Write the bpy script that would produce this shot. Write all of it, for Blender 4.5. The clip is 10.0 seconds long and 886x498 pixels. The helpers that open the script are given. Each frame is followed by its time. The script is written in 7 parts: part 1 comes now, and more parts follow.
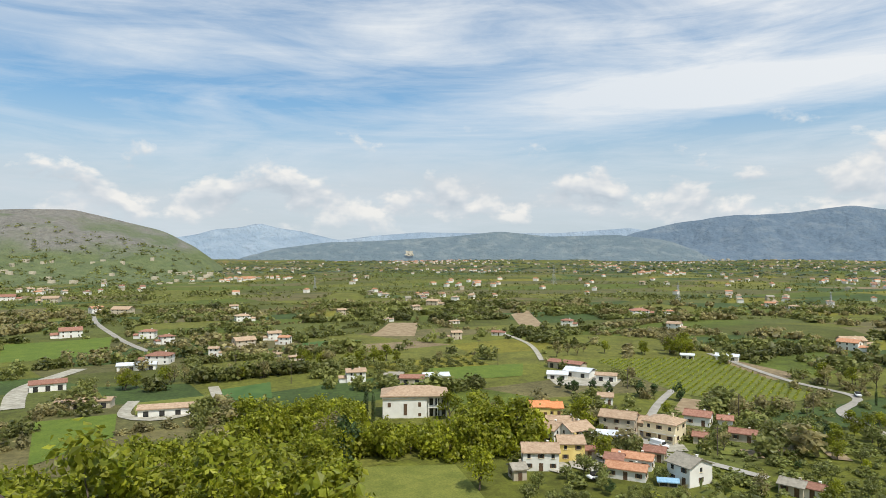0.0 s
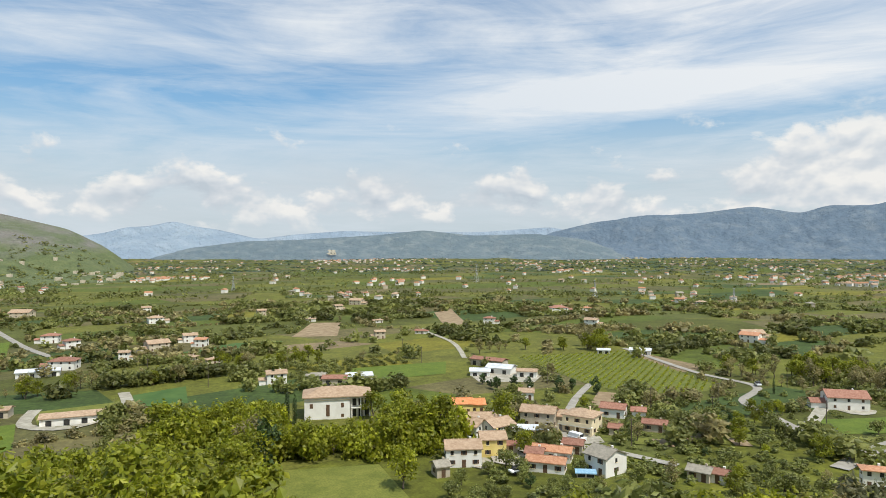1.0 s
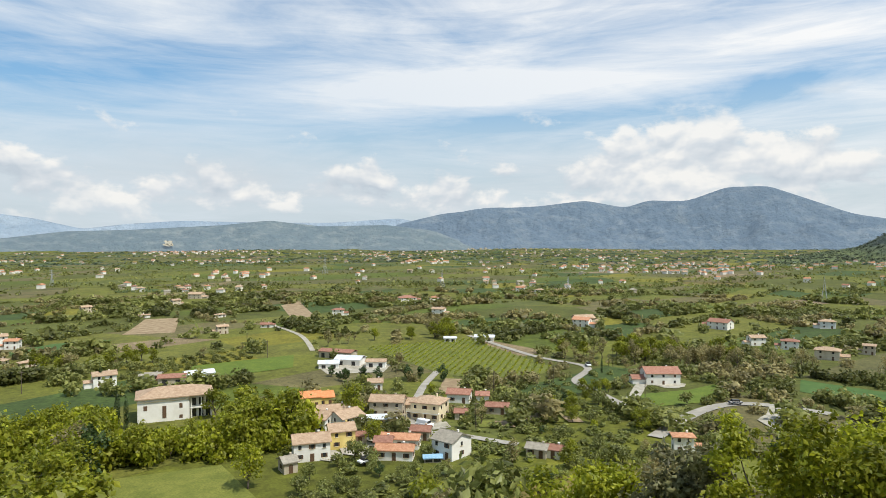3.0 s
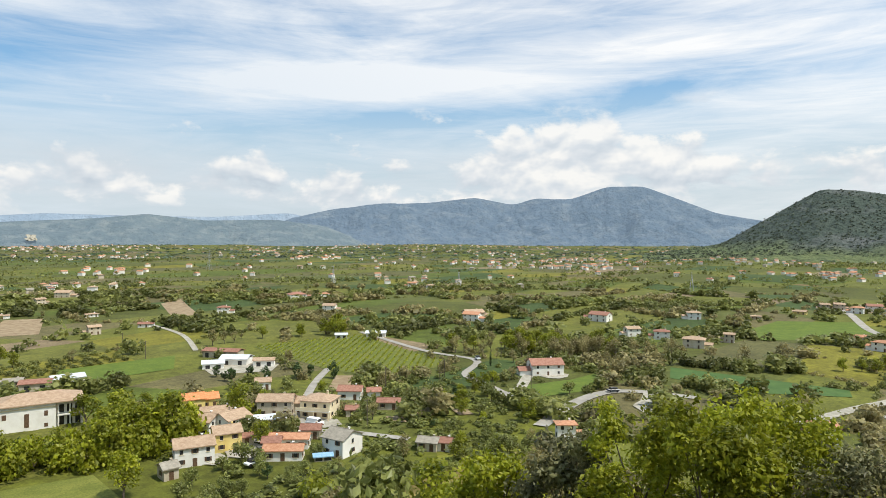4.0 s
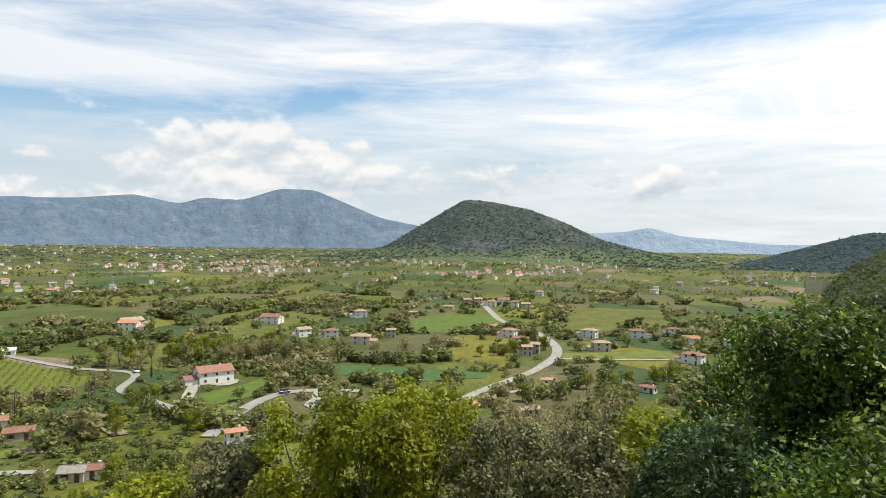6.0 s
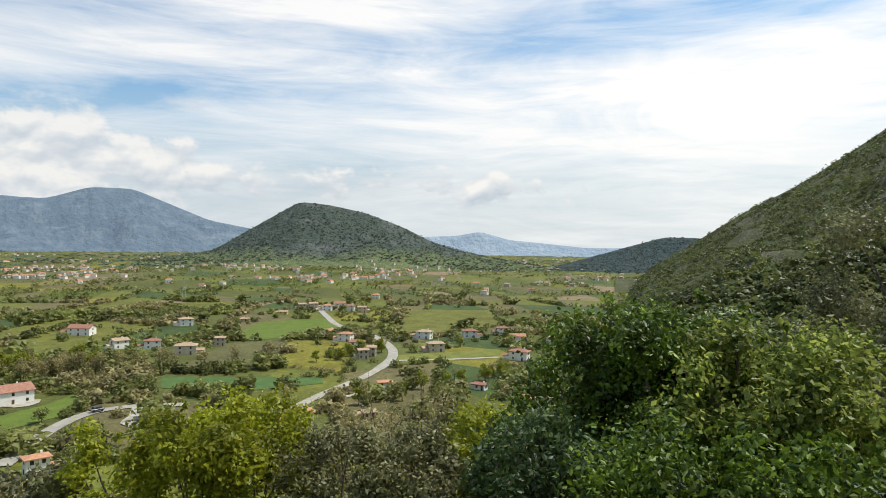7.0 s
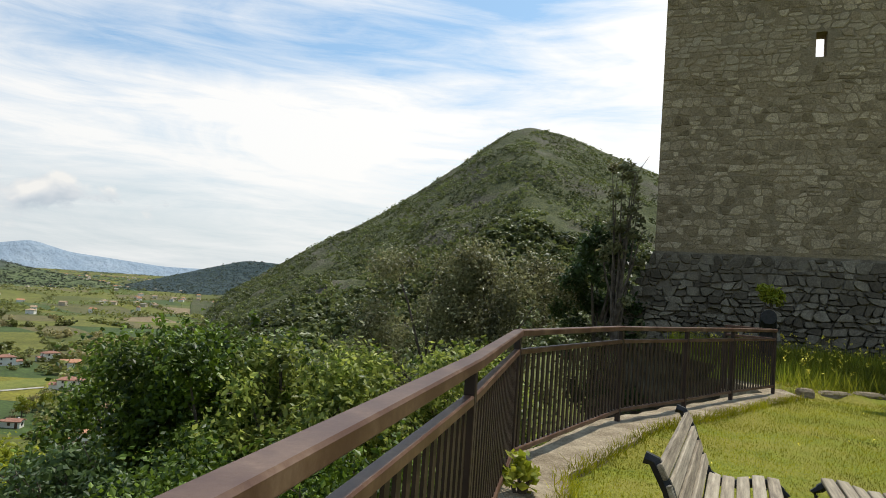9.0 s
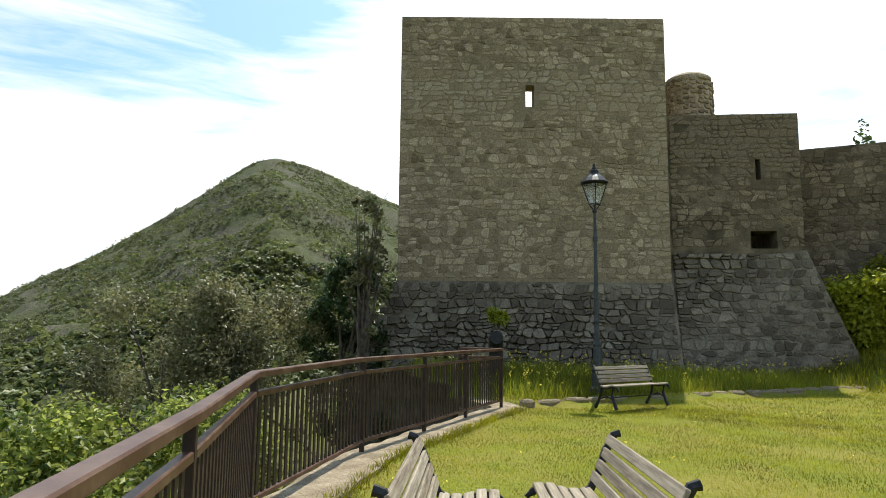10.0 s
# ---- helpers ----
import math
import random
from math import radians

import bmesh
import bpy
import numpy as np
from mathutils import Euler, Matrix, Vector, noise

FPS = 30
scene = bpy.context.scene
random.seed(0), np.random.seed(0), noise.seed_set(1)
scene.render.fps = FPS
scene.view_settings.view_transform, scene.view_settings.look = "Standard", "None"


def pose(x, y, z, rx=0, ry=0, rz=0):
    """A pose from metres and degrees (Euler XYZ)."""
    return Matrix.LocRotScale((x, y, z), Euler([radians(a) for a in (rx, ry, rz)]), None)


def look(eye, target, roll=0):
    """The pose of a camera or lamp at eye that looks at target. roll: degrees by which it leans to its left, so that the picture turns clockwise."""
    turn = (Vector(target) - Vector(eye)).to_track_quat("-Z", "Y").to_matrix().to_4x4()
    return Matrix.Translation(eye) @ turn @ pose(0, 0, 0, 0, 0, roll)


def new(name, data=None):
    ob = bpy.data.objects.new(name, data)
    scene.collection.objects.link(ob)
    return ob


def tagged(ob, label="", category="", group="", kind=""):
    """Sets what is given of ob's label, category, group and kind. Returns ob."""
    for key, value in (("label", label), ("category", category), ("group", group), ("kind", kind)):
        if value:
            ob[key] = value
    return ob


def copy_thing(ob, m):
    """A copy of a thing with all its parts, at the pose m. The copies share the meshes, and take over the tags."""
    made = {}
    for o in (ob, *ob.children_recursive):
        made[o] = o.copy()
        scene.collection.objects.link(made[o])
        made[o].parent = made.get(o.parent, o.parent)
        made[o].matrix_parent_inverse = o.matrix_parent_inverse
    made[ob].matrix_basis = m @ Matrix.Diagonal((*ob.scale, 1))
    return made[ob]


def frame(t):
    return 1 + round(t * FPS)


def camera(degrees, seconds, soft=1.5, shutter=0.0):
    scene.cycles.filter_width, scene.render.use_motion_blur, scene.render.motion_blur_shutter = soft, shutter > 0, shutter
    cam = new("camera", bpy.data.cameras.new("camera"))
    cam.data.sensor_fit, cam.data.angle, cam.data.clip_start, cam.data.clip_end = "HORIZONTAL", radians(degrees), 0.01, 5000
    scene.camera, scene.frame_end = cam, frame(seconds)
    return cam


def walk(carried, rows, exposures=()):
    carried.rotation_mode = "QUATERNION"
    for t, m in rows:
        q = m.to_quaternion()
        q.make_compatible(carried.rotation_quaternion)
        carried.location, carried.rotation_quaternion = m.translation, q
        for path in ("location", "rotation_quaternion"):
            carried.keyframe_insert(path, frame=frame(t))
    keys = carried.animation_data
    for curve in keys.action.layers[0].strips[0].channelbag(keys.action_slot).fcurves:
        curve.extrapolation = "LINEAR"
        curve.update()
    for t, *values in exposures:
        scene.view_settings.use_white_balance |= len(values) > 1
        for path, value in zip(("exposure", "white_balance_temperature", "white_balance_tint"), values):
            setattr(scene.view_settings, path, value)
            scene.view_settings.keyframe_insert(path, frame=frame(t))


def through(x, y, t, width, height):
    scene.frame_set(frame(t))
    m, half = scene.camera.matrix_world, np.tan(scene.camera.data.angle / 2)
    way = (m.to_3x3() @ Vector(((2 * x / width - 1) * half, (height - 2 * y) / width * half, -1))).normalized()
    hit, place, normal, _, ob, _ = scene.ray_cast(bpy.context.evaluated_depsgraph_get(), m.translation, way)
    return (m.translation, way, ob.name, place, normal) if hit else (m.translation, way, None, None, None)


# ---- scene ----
cam = camera(67.9, 10.0, soft=0.5)
PATH = [
    (0.0, 0.001, -0.000, 1.464, 0.15, 0.05, 0.00),
    (0.5, 0.009, -0.008, 1.463, 0.19, 0.11, -3.07),
    (1.0, 0.022, -0.022, 1.463, 0.04, 0.12, -6.66),
    (1.5, 0.039, -0.040, 1.462, -0.16, -0.02, -10.94),
    (2.0, 0.058, -0.062, 1.460, -0.30, 0.05, -13.92),
    (3.5, 0.128, -0.142, 1.457, -1.00, -0.08, -23.80),
    (4.0, 0.155, -0.165, 1.455, -1.12, -0.23, -29.10),
    (4.5, 0.178, -0.188, 1.455, -1.12, -0.09, -35.36),
    (5.0, 0.194, -0.214, 1.454, -1.16, -0.43, -42.65),
    (5.5, 0.201, -0.235, 1.453, -0.88, -0.72, -50.31),
    (7.0, 0.215, -0.282, 1.450, -0.16, -0.89, -71.27),
    (7.5, 0.228, -0.367, 1.449, 0.33, -1.21, -80.50),
    (8.0, 0.245, -0.468, 1.448, 0.71, -3.43, -89.63),
    (8.5, 0.242, -0.567, 1.431, 1.77, -4.56, -98.47),
    (9.0, 0.243, -0.658, 1.440, 3.40, -4.11, -106.70),
    (9.5, 0.218, -0.723, 1.455, 5.13, -2.29, -115.97),
    (10.0, 0.187, -0.749, 1.481, 7.01, -0.61, -128.03),
]
EXPOSURES = [(0.0, -0.1), (2.0, -0.08), (3.5, 0.0), (5.5, 0.05), (7.5, -0.10), (8.5, -0.12), (9.0, -0.10), (9.5, 0.06), (10.0, 0.34)]
walk(cam, [(t, pose(x, y, z, 90 + p, r, yaw)) for t, x, y, z, p, r, yaw in PATH], EXPOSURES)
EYE_Z = 1.46

# ---- light ----
SUN_AZ, SUN_EL = 145.0, 61.0          # clockwise from +y, above the horizon
sun_dir = Vector((math.sin(radians(SUN_AZ)) * math.cos(radians(SUN_EL)), math.cos(radians(SUN_AZ)) * math.cos(radians(SUN_EL)), math.sin(radians(SUN_EL))))
sun_data = bpy.data.lights.new("sun", "SUN")
sun_data.energy, sun_data.angle, sun_data.color = 4.7, radians(0.6), (1.0, 0.95, 0.86)
sun = new("sun", sun_data)
sun.matrix_world = look(sun_dir * 100, (0, 0, 0))

world = bpy.data.worlds.new("sky")
scene.world = world
world.use_nodes = True


class Net:
    """A small helper to wire shader nodes."""

    def __init__(self, tree):
        self.tree = tree

    def node(self, kind, operation="", sky_type="", distance=""):
        n = self.tree.nodes.new(kind)
        if operation:
            n.operation = operation
        if sky_type:
            n.sky_type, n.sun_disc = sky_type, False
        if distance:
            n.distance = distance
        return n

    def link(self, a, b):
        self.tree.links.new(a, b)

    def put(self, value, socket):
        if isinstance(value, bpy.types.NodeSocket):
            self.link(value, socket)
        else:
            socket.default_value = value

    def math(self, op, a, b=0.0, clamp=False):
        n = self.node("ShaderNodeMath", operation=op)
        n.use_clamp = clamp
        self.put(a, n.inputs[0])
        self.put(b, n.inputs[1])
        return n.outputs[0]

    def mix(self, fac, a, b, blend="MIX"):
        n = self.node("ShaderNodeMix")
        n.data_type, n.blend_type = "RGBA", blend
        self.put(fac, n.inputs[0])
        self.put((*a, 1) if isinstance(a, tuple) and len(a) == 3 else a, n.inputs[6])
        self.put((*b, 1) if isinstance(b, tuple) and len(b) == 3 else b, n.inputs[7])
        return n.outputs[2]

    def noise(self, vector, scale, detail=4.0, rough=0.55, distort=0.0):
        n = self.node("ShaderNodeTexNoise")
        if vector is not None:
            self.link(vector, n.inputs["Vector"])
        n.inputs["Scale"].default_value, n.inputs["Detail"].default_value = scale, detail
        n.inputs["Roughness"].default_value, n.inputs["Distortion"].default_value = rough, distort
        return n.outputs["Fac"]

    def ramp(self, fac, stops):
        n = self.node("ShaderNodeValToRGB")
        self.link(fac, n.inputs[0])
        e = n.color_ramp.elements
        while len(e) < len(stops):
            e.new(0.5)
        for el, (p, c) in zip(e, stops):
            el.position = p
            el.color = (*c, 1) if isinstance(c, tuple) else (c, c, c, 1)
        return n.outputs[0]

    def mapping(self, vector, scale=(1, 1, 1), rot=(0, 0, 0), loc=(0, 0, 0)):
        n = self.node("ShaderNodeMapping")
        self.link(vector, n.inputs[0])
        n.inputs["Scale"].default_value, n.inputs["Rotation"].default_value, n.inputs["Location"].default_value = scale, rot, loc
        return n.outputs[0]


w = Net(world.node_tree)
for n in list(world.node_tree.nodes):
    world.node_tree.nodes.remove(n)
sky = w.node("ShaderNodeTexSky", sky_type="NISHITA")
sky.sun_elevation, sky.sun_rotation = radians(SUN_EL), radians(SUN_AZ)
sky.air_density, sky.dust_density, sky.ozone_density = 1.0, 1.5, 1.2
direction = w.node("ShaderNodeTexCoord").outputs["Generated"]
xyz = w.node("ShaderNodeSeparateXYZ")
w.link(direction, xyz.inputs[0])
DEG = 180 / math.pi
azimuth = w.math("MULTIPLY", w.math("ARCTAN2", xyz.outputs[0], xyz.outputs[1]), DEG)
height = w.math("MULTIPLY", w.math("ARCSINE", xyz.outputs[2]), DEG)
plate = w.node("ShaderNodeCombineXYZ")
w.link(azimuth, plate.inputs[0])
w.link(height, plate.inputs[1])


def patch(az0, el0, wide, tall, tilt=0.0):
    """A soft region of sky, 1 in its middle, in degrees; tilt: rise for each degree to the right."""
    u = w.math("SUBTRACT", azimuth, az0)
    v = w.math("DIVIDE", w.math("SUBTRACT", w.math("SUBTRACT", height, el0), w.math("MULTIPLY", u, tilt)), tall)
    u = w.math("DIVIDE", u, wide)
    return w.math("POWER", math.e, w.math("MULTIPLY", w.math("ADD", w.math("MULTIPLY", u, u), w.math("MULTIPLY", v, v)), -1.0))


def gather(rows, start):
    out = start
    for gain, *where in rows:
        out = w.math("ADD", out, w.math("MULTIPLY", patch(*where), gain))
    return out


# high streaked cloud: thick bands, thin veil and blue gaps
streak = w.mapping(plate.outputs[0], scale=(0.030, 0.16, 1), rot=(0, 0, radians(-5)))
fibre = w.noise(streak, 1.6, 9, 0.60, 1.1)
fine_fibre = w.noise(w.mapping(plate.outputs[0], scale=(0.05, 0.42, 1), rot=(0, 0, radians(-9))), 1.7, 8, 0.65, 0.7)
cirrus = w.math("ADD", w.math("MULTIPLY", fibre, 0.75), w.math("MULTIPLY", fine_fibre, 0.40))
cirrus = gather([
    (0.30, 16, 13.0, 15, 2.2, 0.03), (0.26, 42, 14.5, 20, 2.0, 0.08), (0.16, -6, 19.0, 7, 3.0, -0.15), (0.10, -25, 16, 9, 1.5, 0.0),
    (0.27, 84, 11.5, 24, 5.0, -0.02), (0.22, 62, 19.0, 14, 2.2, 0.05), (0.36, 135, 20.0, 22, 16, 0.0), (0.20, 100, 14, 12, 7, 0.0),
    (-0.24, 26, 9.8, 13, 1.3, 0.10), (-0.14, -3, 13.5, 10, 2.0, 0.10), (0.12, 22, 18.5, 20, 2.6, 0.03), (-0.20, 74, 17.2, 22, 1.5, -0.02),
    (-0.16, 48, 12.0, 8, 1.5, 0.1), (-0.20, -28, 12, 11, 2.5, 0.0), (-0.50, 113, 27, 8, 4.0, 0.25), (-0.22, 100, 20, 12, 3.0, 0.1)], cirrus)
cirrus = w.ramp(cirrus, [(0.42, 0.16), (0.60, 0.52), (0.84, 1.0)])
cirrus = w.math("MULTIPLY", cirrus, w.ramp(w.math("DIVIDE", height, 90.0), [(0.30, 1.0), (0.52, 0.25)]))
# banks of low cumulus with lit tops
heap_at = w.mapping(plate.outputs[0], scale=(0.125, 0.20, 1))


def heaps(shift):
    return w.noise(w.mapping(heap_at, loc=(0, shift, 0)), 1.35, 10, 0.58, 0.15)


form = gather([(0.27, 40.5, 6.6, 7.0, 2.7, 0.04), (0.16, 47.5, 5.9, 3.5, 2.0), (0.165, 0, 4.3, 52, 2.2), (0.10, 75, 4.8, 14, 1.3), (-0.30, 100, 8, 14, 20), (0.09, 96, 5.3, 9, 0.7), (-0.05, 62, 3.0, 12, 3)], heaps(0.0))
puff = w.math("MULTIPLY", w.ramp(form, [(0.585, 0.0), (0.675, 1.0)]), w.ramp(w.math("MULTIPLY", height, 0.05), [(0.02, 0.0), (0.16, 1.0)]))
puff = w.math("MULTIPLY", puff, w.ramp(w.math("MULTIPLY", height, 0.05), [(0.46, 1.0), (0.60, 0.0)]))
def soft_heaps(shift):
    return w.noise(w.mapping(heap_at, loc=(0, shift, 0)), 1.35, 4, 0.5, 0.15)


lit = w.math("ADD", w.math("MULTIPLY", w.math("SUBTRACT", soft_heaps(0.0), soft_heaps(0.16)), 1.9), 0.50)
lit = w.math("ADD", lit, w.math("MULTIPLY", patch(41, 7.5, 8, 2.4), 0.22))
low = w.ramp(w.math("MULTIPLY", height, 0.05), [(0.0, 0.92), (0.30, 0.72), (0.62, 0.0)])
toward = w.node("ShaderNodeVectorMath", operation="DOT_PRODUCT")
w.link(direction, toward.inputs[0])
toward.inputs[1].default_value = sun_dir
glow = w.ramp(toward.outputs["Value"], [(0.18, 0.0), (0.80, 1.0)])
base = w.mix(1.0, sky.outputs[0], (0.072, 0.128, 0.152), "MULTIPLY")
base = w.mix(low, base, (0.56, 0.655, 0.715))
side_lit = w.ramp(w.math("MULTIPLY", w.math("ADD", toward.outputs["Value"], 1.0), 0.5), [(0.36, 0.0), (0.60, 1.0)])
thin = w.math("ADD", w.math("MULTIPLY", cirrus, 0.92), w.math("MULTIPLY", glow, 0.04), clamp=True)
cloud = w.mix(thin, base, w.mix(side_lit, (0.76, 0.83, 0.90), (1.04, 1.03, 1.01)))
shade = w.ramp(lit, [(0.30, (0.55, 0.62, 0.69)), (0.50, (0.72, 0.76, 0.80)), (0.72, (0.98, 0.96, 0.92))])
deck = w.math("MULTIPLY", w.ramp(w.noise(w.mapping(plate.outputs[0], scale=(0.05, 0.22, 1)), 1.1, 6, 0.55, 0.3), [(0.36, 0.25), (0.62, 1.0)]), patch(8, 4.6, 62, 3.2))
cloud = w.mix(w.math("MULTIPLY", deck, 0.85), cloud, (0.66, 0.71, 0.755))
cloud = w.mix(w.math("MULTIPLY", puff, 0.85), cloud, shade)
cloud = w.mix(glow, cloud, w.mix(1.0, cloud, (1.15, 1.13, 1.10), "MULTIPLY"))
back = w.node("ShaderNodeBackground")
w.link(cloud, back.inputs[0])
back.inputs[1].default_value = 1.0
w.link(back.outputs[0], w.node("ShaderNodeOutputWorld").inputs[0])


# ---- materials ----
def material(name, build, rough=0.8, metal=0.0, bump=None):
    """build(net, object coordinates) returns a colour; bump: (scale, strength, distance)."""
    m = bpy.data.materials.new(name)
    m.use_nodes = True
    net = Net(m.node_tree)
    b = m.node_tree.nodes["Principled BSDF"]
    co = net.node("ShaderNodeTexCoord").outputs["Object"]
    c = build(net, co)
    net.put((*c, 1) if isinstance(c, tuple) else c, b.inputs["Base Color"])
    b.inputs["Roughness"].default_value, b.inputs["Metallic"].default_value = rough, metal
    b.inputs["Specular IOR Level"].default_value = 0.3
    if bump:
        n = net.node("ShaderNodeBump")
        net.link(net.noise(co, bump[0], 6, 0.6), n.inputs["Height"])
        n.inputs["Strength"].default_value, n.inputs["Distance"].default_value = bump[1], bump[2]
        net.link(n.outputs[0], b.inputs["Normal"])
    return m


def mottled(a, b, scale, detail=6, lo=0.35, hi=0.65, vary=0.0):
    def build(net, co):
        c = net.ramp(net.noise(co, scale, detail, 0.6), [(lo, a), (hi, b)])
        if vary:
            r = net.node("ShaderNodeObjectInfo").outputs["Random"]
            c = net.mix(r, c, net.mix(1.0, c, (vary, vary, vary), "MULTIPLY"))
        return c
    return build


def leafy(a, b, patch=0.5):
    """Leaves: every leaf differs a little, and clumps differ more."""
    def build(net, co):
        world_co = net.node("ShaderNodeNewGeometry")
        r = world_co.outputs["Random Per Island"]
        c = net.mix(r, a, b)
        big = net.ramp(net.noise(world_co.outputs["Position"], patch, 2, 0.5), [(0.3, 0.45), (0.7, 1.40)])
        return net.mix(1.0, c, big, "MULTIPLY")
    return build


def two_sided_leaf(name, a, b, patch, through=0.35):
    m = material(name, leafy(a, b, patch), rough=0.45)
    t = m.node_tree
    p = t.nodes["Principled BSDF"]
    tr = t.nodes.new("ShaderNodeBsdfTranslucent")
    t.links.new(p.inputs["Base Color"].links[0].from_socket, tr.inputs[0])
    mx = t.nodes.new("ShaderNodeMixShader")
    mx.inputs[0].default_value = through
    t.links.new(p.outputs[0], mx.inputs[1])
    t.links.new(tr.outputs[0], mx.inputs[2])
    t.links.new(mx.outputs[0], t.nodes["Material Output"].inputs[0])
    return m


LEAF_LIGHT = two_sided_leaf("leaf_spring", (0.20, 0.23, 0.012), (0.40, 0.40, 0.03), 0.35, 0.5)
LEAF_GREEN = two_sided_leaf("leaf_green", (0.17, 0.20, 0.014), (0.35, 0.35, 0.034), 0.35, 0.5)
LEAF_DARK = two_sided_leaf("leaf_dark", (0.04, 0.07, 0.018), (0.085, 0.125, 0.035), 0.5)
LEAF_OLIVE = two_sided_leaf("leaf_olive", (0.10, 0.10, 0.035), (0.30, 0.285, 0.13), 0.7, 0.4)
LEAF_BROWN = two_sided_leaf("leaf_budding", (0.25, 0.22, 0.085), (0.38, 0.32, 0.14), 0.2, 0.45)
LEAF_FAR = two_sided_leaf("leaf_far_woods", (0.13, 0.145, 0.035), (0.29, 0.29, 0.085), 0.035, 0.45)
LEAF_HILL = two_sided_leaf("leaf_hill_woods", (0.065, 0.085, 0.022), (0.175, 0.19, 0.058), 0.02, 0.45)
LEAF_BUSH = two_sided_leaf("leaf_dark_bush", (0.026, 0.056, 0.006), (0.185, 0.265, 0.024), 0.9, 0.35)
LEAF_FIG = two_sided_leaf("leaf_pale_bush", (0.07, 0.115, 0.014), (0.44, 0.47, 0.10), 1.0, 0.5)
# woods of the far plain: leaf colour shifted to blue-grey for haze
LEAF_PLAIN = two_sided_leaf("leaf_hazed_plain", (0.075, 0.115, 0.075), (0.14, 0.175, 0.11), 0.006, 0.3)
LEAF_GROVE = two_sided_leaf("leaf_grove", (0.13, 0.15, 0.035), (0.29, 0.30, 0.085), 0.4, 0.4)
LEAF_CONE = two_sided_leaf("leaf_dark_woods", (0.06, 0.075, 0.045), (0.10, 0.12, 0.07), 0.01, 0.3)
BARK = material("bark", mottled((0.06, 0.045, 0.03), (0.16, 0.13, 0.10), 6), 0.95, bump=(20, 0.6, 0.02))


def fields(net, co):
    warp = net.noise(co, 0.012, 2, 0.5)
    add = net.node("ShaderNodeVectorMath", operation="ADD")
    net.link(co, add.inputs[0])
    off = net.node("ShaderNodeCombineXYZ")
    net.link(net.math("MULTIPLY", warp, 40.0), off.inputs[0])
    net.link(off.outputs[0], add.inputs[1])
    v = net.node("ShaderNodeTexVoronoi", distance="CHEBYCHEV")
    net.link(net.mapping(add.outputs[0], scale=(1 / 75, 1 / 48, 0), rot=(0, 0, 0.5)), v.inputs["Vector"])
    v.inputs["Scale"].default_value = 1.0
    sep = net.node("ShaderNodeSeparateColor")
    net.link(v.outputs["Color"], sep.inputs[0])
    c = net.ramp(sep.outputs[0], [(0.0, (0.10, 0.108, 0.013)), (0.3, (0.14, 0.145, 0.015)), (0.5, (0.165, 0.16, 0.019)), (0.68, (0.11, 0.14, 0.014)), (0.83, (0.19, 0.155, 0.036)), (0.96, (0.22, 0.15, 0.06))])
    rough = net.ramp(net.noise(co, 0.25, 6, 0.65), [(0.3, 0.5), (0.7, 1.35)])
    fine = net.ramp(net.noise(co, 1.6, 5, 0.7), [(0.3, 0.7), (0.7, 1.25)])
    rough = net.mix(1.0, rough, fine, "MULTIPLY")
    broad = net.ramp(net.noise(co, 0.02, 3, 0.5), [(0.3, 0.66), (0.7, 1.08)])
    return net.mix(1.0, net.mix(1.0, c, rough, "MULTIPLY"), broad, "MULTIPLY")


def plots(net, co):
    """Each plot has its own crop, with uneven growth inside it."""
    r = net.node("ShaderNodeNewGeometry").outputs["Random Per Island"]
    crops = [(0.0, (0.098, 0.105, 0.018)), (0.14, (0.140, 0.145, 0.020)), (0.30, (0.112, 0.122, 0.024)), (0.42, (0.060, 0.092, 0.020)), (0.52, (0.150, 0.150, 0.024)), (0.64, (0.120, 0.112, 0.036)), (0.74, (0.150, 0.128, 0.048)), (0.84, (0.100, 0.125, 0.015)), (0.945, (0.25, 0.185, 0.10)), (0.965, (0.20, 0.18, 0.02))]
    n = net.node("ShaderNodeValToRGB")
    n.color_ramp.interpolation = "CONSTANT"
    net.link(r, n.inputs[0])
    while len(n.color_ramp.elements) < len(crops):
        n.color_ramp.elements.new(0.5)
    for el, (p, c) in zip(n.color_ramp.elements, crops):
        el.position, el.color = p, (*c, 1)
    growth = net.ramp(net.noise(co, 0.07, 6, 0.65), [(0.3, 0.58), (0.7, 1.06)])
    tufts = net.ramp(net.noise(co, 0.6, 6, 0.75), [(0.32, 0.55), (0.68, 1.35)])
    return net.mix(1.0, net.mix(1.0, n.outputs[0], growth, "MULTIPLY"), tufts, "MULTIPLY")


PLOTS = material("plots_of_the_plain", plots, 0.95)
GROUND = material("meadows_and_fields", fields, 0.95)
GRASS = material("lawn", lambda n, co: n.mix(n.ramp(n.noise(co, 0.9, 5, 0.6), [(0.42, 0.0), (0.60, 0.85)]), n.ramp(n.noise(co, 14, 4, 0.7), [(0.3, (0.10, 0.125, 0.006)), (0.7, (0.23, 0.235, 0.012))]), n.ramp(n.noise(co, 22, 4, 0.7), [(0.3, (0.15, 0.135, 0.014)), (0.7, (0.30, 0.255, 0.045))])), 0.95, bump=(30, 0.8, 0.04))
ROAD = material("pale_asphalt", mottled((0.27, 0.245, 0.205), (0.37, 0.34, 0.29), 0.3, vary=0.9), 0.9)
GRAVEL = material("white_gravel", mottled((0.26, 0.235, 0.18), (0.42, 0.385, 0.31), 0.5), 0.95)
SOIL = material("ploughed_soil", mottled((0.22, 0.15, 0.085), (0.33, 0.25, 0.15), 0.25), 0.95)
